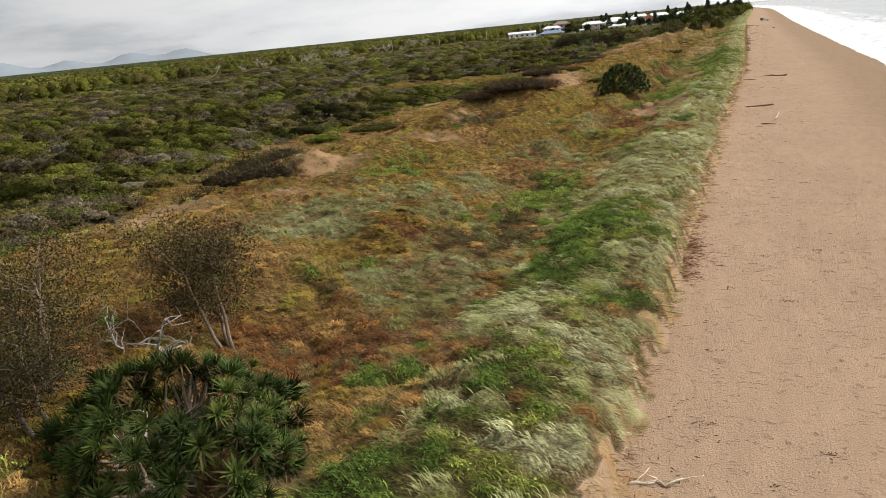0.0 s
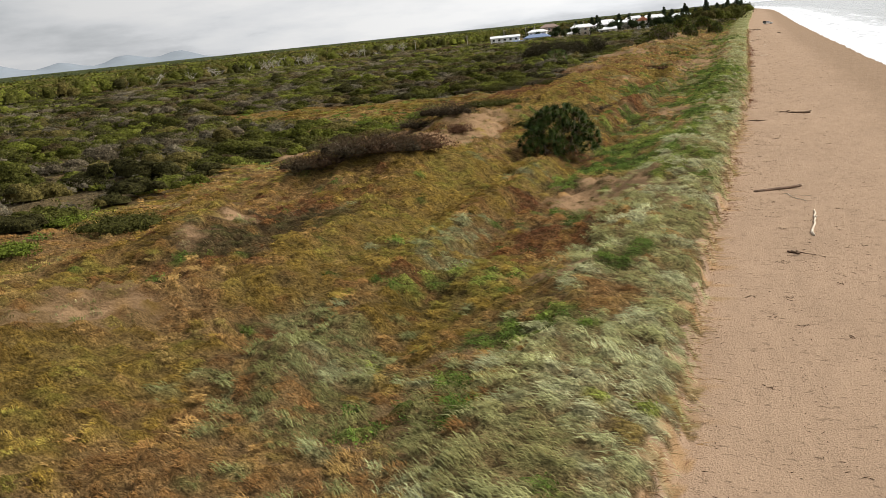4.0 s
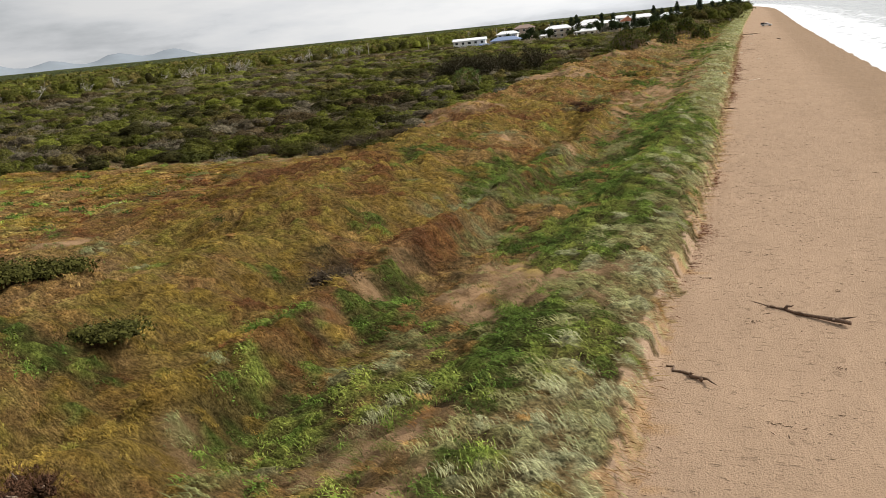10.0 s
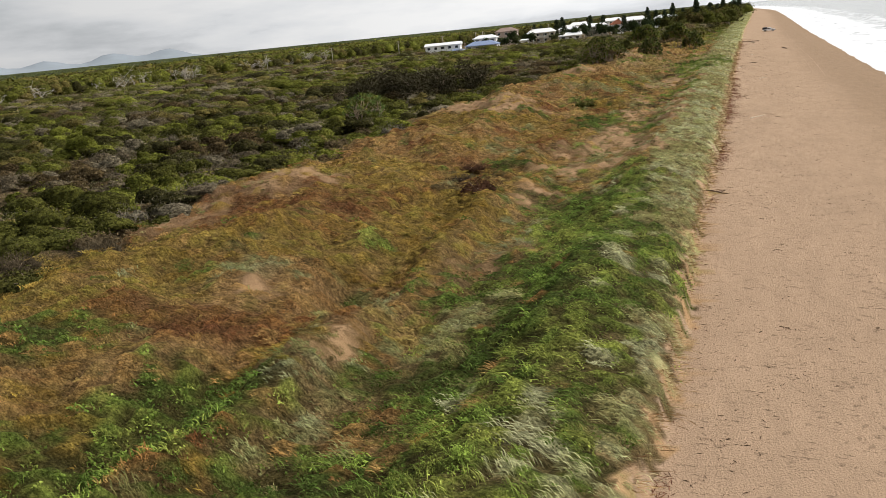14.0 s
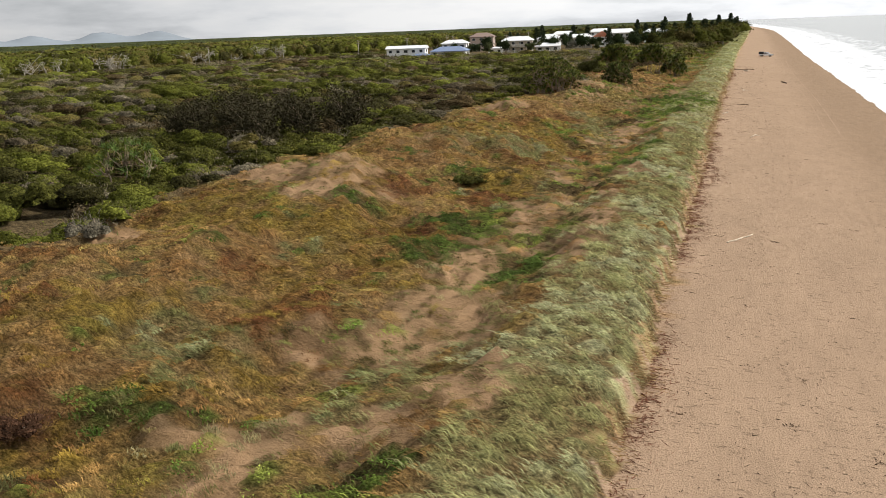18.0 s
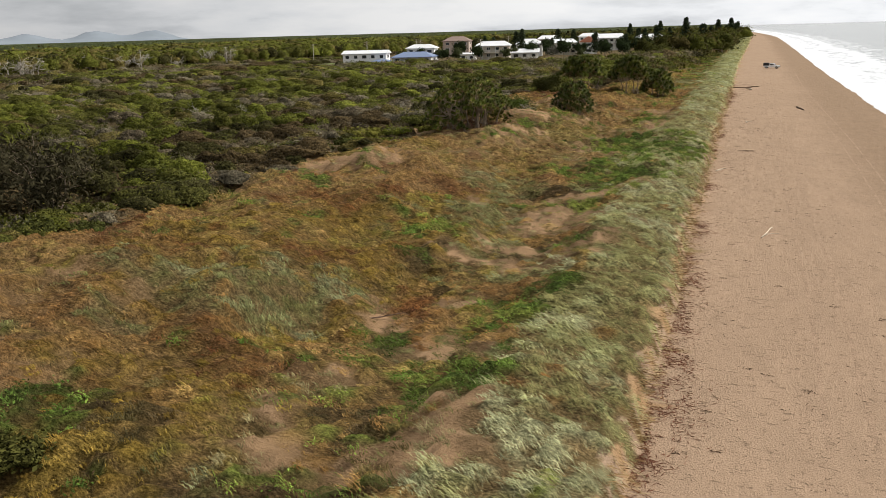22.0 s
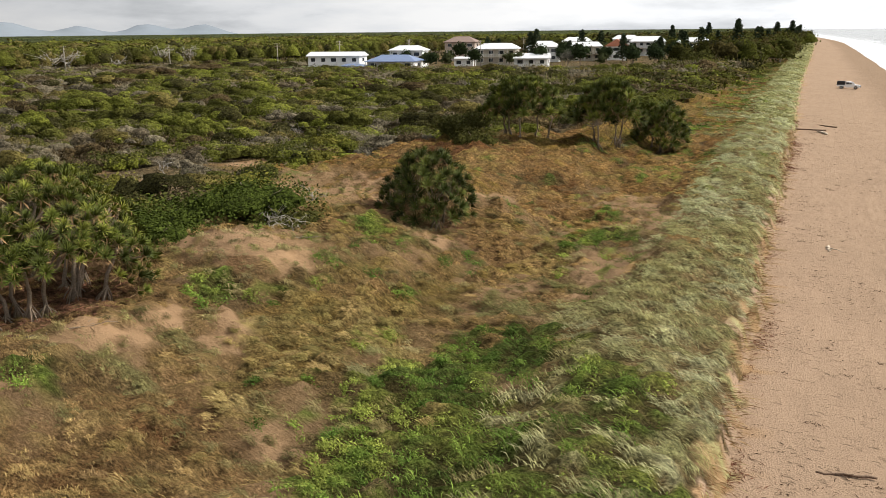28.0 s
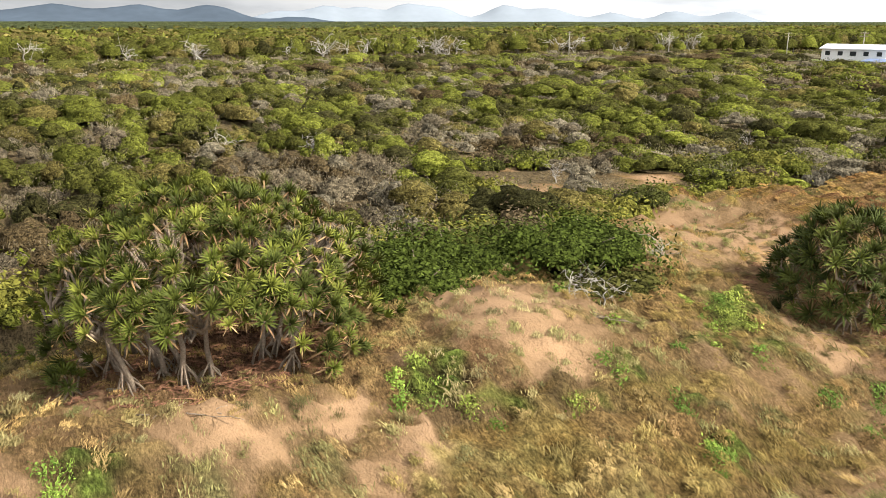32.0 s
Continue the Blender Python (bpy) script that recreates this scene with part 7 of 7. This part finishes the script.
house("house", "long white two-storey house with a pale metal roof", -149, 581, 12, 18, 9, 2, M_WHITE, M_ROOFW, 1.2, 0, 0, 5)
house("house", "blue-roofed white house with a wrap-round verandah", -129, 585, 8, 16, 11, 1, M_WHITE, M_ROOFB, 1.9, 4, 1, 4, 1.4)
house("shed", "low garage with a dark blue roof", -139.5, 575, 8, 7, 5, 1, M_WHITE, M_ROOFB, 0.7, 2, 0, 2, 0.0)
house("house", "white house behind a blue-roofed one", -133, 604, 8, 12, 8, 2, M_WHITE, M_ROOFW, 1.6, 3, 0, 3)
house("house", "tall tan two-storey house with a brown hipped roof", -140, 672, 10, 13, 11, 2, M_BRICKY, M_ROOFD, 2.2, 4, 0, 3, 2.2)
house("house", "cream two-storey house with columns and a pale roof", -108, 628, 12, 15, 10, 2, M_CREAM, M_ROOFW, 1.9, 3, 1, 4)
house("shed", "small white garage with a pale roof", -115.5, 614, 12, 7, 6, 1, M_WHITE, M_ROOFW, 0.6, 1, 0, 2, 0.0)
house("house", "white single-storey beach house with wide doors", -88, 607, 12, 11, 9, 1, M_WHITE, M_ROOFW, 1.4, 0, 1, 3, 0.6)
house("house", "white house with a pale hipped roof behind others", -98, 655, 10, 12, 9, 2, M_WHITE, M_ROOFW, 2.2, 4, 0, 3)
house("house", "cream two-storey house with a broad pale roof", -85, 668, 14, 13, 10, 2, M_CREAM, M_ROOFW, 1.6, 2, 1, 4)
house("house", "white gabled house with a terracotta roof", -73, 672, 100, 9, 8, 2, M_WHITE, M_ROOFR, 2.6, 0, 0, 2)
house("house", "large white two-storey house with a metal roof", -72, 735, 14, 15, 11, 2, M_WHITE, M_ROOFW, 2.2, 2, 1, 5, 1.2)
house("house", "pale two-storey house among dark trees", -52, 745, 14, 14, 10, 2, M_WHITE, M_ROOFW, 1.8, 3, 0, 4, 0.8)
house("house", "white house far along the street", -95, 800, 12, 14, 10, 2, M_WHITE, M_ROOFW, 2.0, 3, 0, 4, 1.5)
house("house", "white house far along the street", -112, 760, 12, 14, 10, 2, M_CREAM, M_ROOFW, 2.0, 3, 0, 4, 1.0)

for (x0, x1, y0, y1, mtl, lab) in ((-205, -162, 583, 604, M_LAWN, "mown yellow-green grass beside a house"),):
    gx, gyy = np.meshgrid(np.linspace(x0, x1, 14), np.linspace(y0, y1, 8), indexing="ij")
    wob = 2.5 * (fbm(gx / 6, gyy / 6, 131, 2) - 0.5)
    v = np.stack([gx + wob, gyy + wob, ground_z(gx, gyy) + 0.25], -1).reshape(-1, 3)
    thing("lawn", mesh_of("lawn", v, [rows_to_quads(14, 8)], mtl, None, True), lab, "lawn", "structure")


def power_pole(x, y, h):
    p = empty("power_pole", "grey timber power pole with crossarms", "power pole", "power poles")
    v, f = tube([(0, 0, -0.5), (0, 0, h / 2), (0.03, 0, h)], [0.17, 0.15, 0.12], 8)
    part("pole", mesh_of("pole", v, f, M_DEAD, None, True), p)
    for z in (h - 0.5, h - 1.4):
        box_part("crossarm", p, M_BARK, (-1.1, 1.1, -0.19, -0.13, z, z + 0.14))
        for k in (-0.95, -0.4, 0.4, 0.95):
            v, f = tube([(k, -0.16, z + 0.14), (k, -0.16, z + 0.32)], [0.05, 0.04], 6)
            part("insulator", mesh_of("insulator", v, f, M_CREAM), p)
    p.matrix_basis = pose(x, y, 1.0, 0, 0, 20)


for x, y, h in ((-203, 560, 9), (-176, 585, 9), (-151, 586, 9.5), (-137, 612, 9.5), (-111, 618, 9), (-150, 640, 9.5), (-118, 690, 9.5), (-230, 540, 9)):
    power_pole(x, y, h)


def conifer(name, label, h, seed, tiers=16):
    """A tall straight island pine with tiers of level branches."""
    r = np.random.default_rng(seed)
    t = empty(name, label, "pine tree", "tall pines by the houses")
    v, f = tube([(0, 0, -0.5), (0.05, 0, h * 0.5), (0.1, 0.05, h)], [h * 0.022, h * 0.015, 0.03], 7)
    part("trunk", mesh_of("trunk", v, f, M_BARK, None, True), t)
    pos, nor = [], []
    for i in range(tiers):
        z = h * (0.16 + 0.83 * i / tiers)
        ln = h * 0.26 * (1 - i / tiers) ** 0.8 * r.uniform(0.7, 1.15) + 0.3
        for k in range(6):
            a = k * 1.047 + i * 0.5 + r.uniform(-0.2, 0.2)
            for s in np.linspace(0.15, 1, 9):
                pos.append([math.cos(a) * ln * s, math.sin(a) * ln * s, z + 0.12 * ln * s + r.normal(0, 0.12)])
    pos = np.array(pos)
    pos = np.concatenate([pos, pos + r.normal(0, 0.25, pos.shape)])
    nor = r.normal(0, 0.6, pos.shape) + [0, 0, 0.8]
    nor /= np.linalg.norm(nor, axis=1, keepdims=True)
    v, f, c = rhombs(pos, nor, r.uniform(0.28, 0.55, len(pos)), np.array([0.046, 0.060, 0.030]) * r.uniform(0.7, 1.3, (len(pos), 1)), 0.5)
    part("crown", mesh_of("crown", v, [f], M_LEAF, c), t)
    return t


pines = [conifer("island_pine", "tall dark island pine by the houses", 13, 31), conifer("island_pine", "broad dark island pine by the houses", 11, 33, 12)]
SPOTS = [(-103, 660, 0, 1.0), (-108, 668, 1, 1.1), (-92, 690, 1, 1.15), (-86, 700, 1, 1.1), (-78, 712, 0, 0.7), (-69, 790, 0, 1.1), (-46, 720, 1, 1.2),
         (-41, 740, 0, 0.9), (-34, 760, 0, 1.3), (-27, 790, 1, 1.2), (-23, 820, 1, 1.1), (-20, 850, 0, 1.2), (-30, 880, 1, 1.2), (-16, 900, 1, 1.1),
         (-14, 940, 0, 1.3), (-24, 960, 1, 1.2), (-12, 1000, 1, 1.2), (-11, 1060, 1, 1.3), (-60, 760, 1, 1.1), (-55, 830, 0, 1.2), (-112, 628, 0, 0.8), (-109, 632, 0, 0.75), (-98, 640, 1, 1.0), (-83, 636, 1, 0.8), (-66, 650, 0, 0.85), (-52, 648, 1, 0.9), (-45, 660, 0, 0.9)]
for i, (x, y, k, s) in enumerate(SPOTS):
    mm = pose(x, y, 1.0, 0, 0, 53 * i) @ Matrix.Scale(s, 4)
    if i == 0 or i == 1:
        pines[k].matrix_basis = mm
    else:
        copy_thing(pines[k], pose(0, 0, 0)).matrix_basis = mm
belt = lambda x, y: (x > -75 + (y < 760) * 35) & (x < -9 - 6 * (y < 650) + 5 * (y > 880) + 2 * np.sin(y / 17)) & (y > 590)
forest_band("beach_trees", -80, 0, 590, 1260, 6.5, 40, 0.6, belt, "dark salt-pruned trees along the beach", 8.5, 0.55)
forest_band("shore_trees", -60, -12, 440, 640, 4.2, 60, 0.42, lambda x, y: (x < np.interp(y, [440, 520, 640], [-24, -19, -15])) & (x > np.interp(y, [440, 520, 640], [-30, -38, -46])) & (fbm(x / 9, y / 9, 142, 2) > 0.4),
            "dark rounded shore trees before the houses", 3.6, 0.55)


def garden_tree(label, h, spread, tint, seed):
    """A broad garden tree: a forked trunk under a lumpy crown."""
    t = empty("garden_tree", label, "tree", "trees among the houses")
    p = Pile()
    p.add(*tube(bent((0, 0, -0.5), (0.2, 0.1, h * 0.55), (0, 0, 0), 5, 0.08), np.linspace(0.22, 0.12, 5), 6))
    part("trunk", p.mesh("trunk", M_BARK, True), t)
    r = np.random.default_rng(seed)
    c = np.stack([r.normal(0, spread * 0.35, 11), r.normal(0, spread * 0.35, 11), h * r.uniform(0.42, 0.78, 11)], -1)
    rad = np.stack([r.uniform(0.32, 0.5, 11) * spread, r.uniform(0.32, 0.5, 11) * spread, r.uniform(0.16, 0.26, 11) * h], -1)
    leafy("crown", c, rad, 60, np.full(11, 0.4), np.array(tint) * r.uniform(0.8, 1.2, (11, 1)), t, "", "", -0.5)
    return t


TREES = [garden_tree("dark green garden tree beside a house", 7, 3.6, (0.030, 0.042, 0.016), 1),
         garden_tree("dusty olive garden tree beside a house", 5.5, 3.0, (0.055, 0.062, 0.024), 2),
         garden_tree("grey-leaved garden tree beside a house", 6.5, 2.8, (0.20, 0.19, 0.15), 3)]
for i, (x, y, k) in enumerate([(-118, 590, 0), (-98, 612, 1), (-77, 612, 2), (-122, 596, 1), (-113, 592, 1), (-128, 640, 0), (-124, 650, 0), (-119, 645, 0), (-81, 620, 0), (-60, 640, 0),
                               (-64, 655, 1), (-57, 668, 0), (-96, 640, 0), (-55, 690, 0), (-60, 700, 0), (-95, 720, 0), (-160, 620, 1), (-48, 655, 0), (-45, 680, 0), (-101, 690, 0), (-108, 604, 0), (-92, 604, 1), (-86, 608, 0), (-72, 610, 0), (-66, 616, 1), (-132, 600, 0), (-138, 596, 1), (-104, 630, 0), (-112, 640, 0), (-88, 650, 0), (-76, 660, 0), (-70, 640, 0), (-84, 680, 0), (-50, 625, 0), (-55, 612, 0), (-42, 640, 0), (-36, 660, 0)]):
    mm = pose(x, y, 1.0, 0, 0, 71 * i) @ Matrix.Scale(0.8 + 0.07 * (i * 7 % 6), 4)
    if i < 3:
        TREES[k].matrix_basis = mm
    else:
        copy_thing(TREES[k], pose(0, 0, 0)).matrix_basis = mm


def utility_car(x, y, turn):
    car = empty("utility_car", "white utility car with a black canopy parked on the sand", "car")
    bm = bmesh.new()
    prof = [(2.55, 0.42), (2.6, 0.78), (2.45, 0.98), (1.35, 1.08), (0.72, 1.66), (0.55, 1.74), (-0.55, 1.74), (-0.72, 1.05), (-0.72, 0.42)]
    left = [bm.verts.new((px, -0.86, pz)) for px, pz in prof]
    right = [bm.verts.new((px, 0.86, pz)) for px, pz in prof]
    bm.faces.new(left[::-1])
    bm.faces.new(right)
    for i in range(len(prof)):
        j = (i + 1) % len(prof)
        bm.faces.new([left[i], left[j], right[j], right[i]])
    bmesh.ops.recalc_face_normals(bm, faces=bm.faces[:])
    bmesh.ops.bevel(bm, geom=bm.edges[:], offset=0.06, segments=2, affect="EDGES")
    me = bpy.data.meshes.new("body")
    bm.to_mesh(me)
    bm.free()
    me.materials.append(M_CAR)
    part("body", me, car)
    box_part("tray", car, M_CAR, (-2.55, -0.76, -0.88, 0.88, 0.62, 1.0), "", 0.03)
    box_part("canopy", car, M_BLACK, (-2.55, -0.78, -0.86, 0.86, 0.90, 1.9), "black canvas canopy", 0.08)
    for s in (-1, 1):
        y0, y1 = sorted((s * 0.862, s * 0.885))
        box_part("side_window", car, M_GLASS, (-0.5, 0.15, y0, y1, 1.15, 1.6), "", 0.01)
        box_part("side_window", car, M_GLASS, (0.22, 0.75, y0, y1, 1.15, 1.5), "", 0.01)
        box_part("headlight", car, M_METAL, (2.5, 2.63, s * 0.62 - 0.16, s * 0.62 + 0.16, 0.72, 0.88), "clear headlight", 0.02)
        box_part("tail_light", car, M_RED, (-2.59, -2.54, s * 0.78 - 0.07, s * 0.78 + 0.07, 0.68, 0.92), "red tail light", 0.01)
    v = np.array([[1.30, -0.74, 1.135], [1.30, 0.74, 1.135], [0.76, 0.68, 1.655], [0.76, -0.68, 1.655]])
    v = np.concatenate([v + [0.02, 0, 0.012], v - [0.02, 0, 0.02]])
    part("windscreen", mesh_of("windscreen", v, [BOX_F], M_GLASS), car)
    box_part("bull_bar", car, M_BLACK, (2.6, 2.72, -0.8, 0.8, 0.45, 0.7), "", 0.03)
    a = np.linspace(0, 2 * np.pi, 20, endpoint=False)
    for px in (1.65, -1.5):
        for s in (-1, 1):
            pr = [(0.2, 0.0), (0.36, 0.0), (0.39, 0.05), (0.39, 0.19), (0.36, 0.24), (0.2, 0.24)]
            v = np.concatenate([np.stack([px + r * np.cos(a), np.full(20, s * (0.66 + w)), 0.39 + r * np.sin(a)], -1) for r, w in pr])
            k = np.arange(20)
            q = np.concatenate([np.stack([l * 20 + k, l * 20 + (k + 1) % 20, ((l + 1) % 6) * 20 + (k + 1) % 20, ((l + 1) % 6) * 20 + k], -1) for l in range(6)])
            wh = part("wheel", mesh_of("wheel", v, [q], M_RUBBER, None, True), car, "black rubber tyre")
            v, f = tube([(px, s * 0.68, 0.39), (px, s * 0.88, 0.39)], [0.21, 0.2], 14)
            part("rim", mesh_of("rim", v, f, M_METAL), wh, "grey steel rim")
    car.matrix_basis = pose(x, y, float(ground_z(x, y)) - 0.02, 0, 0, turn) @ Matrix.Scale(0.92, 4)


utility_car(7.4, 537, -8)
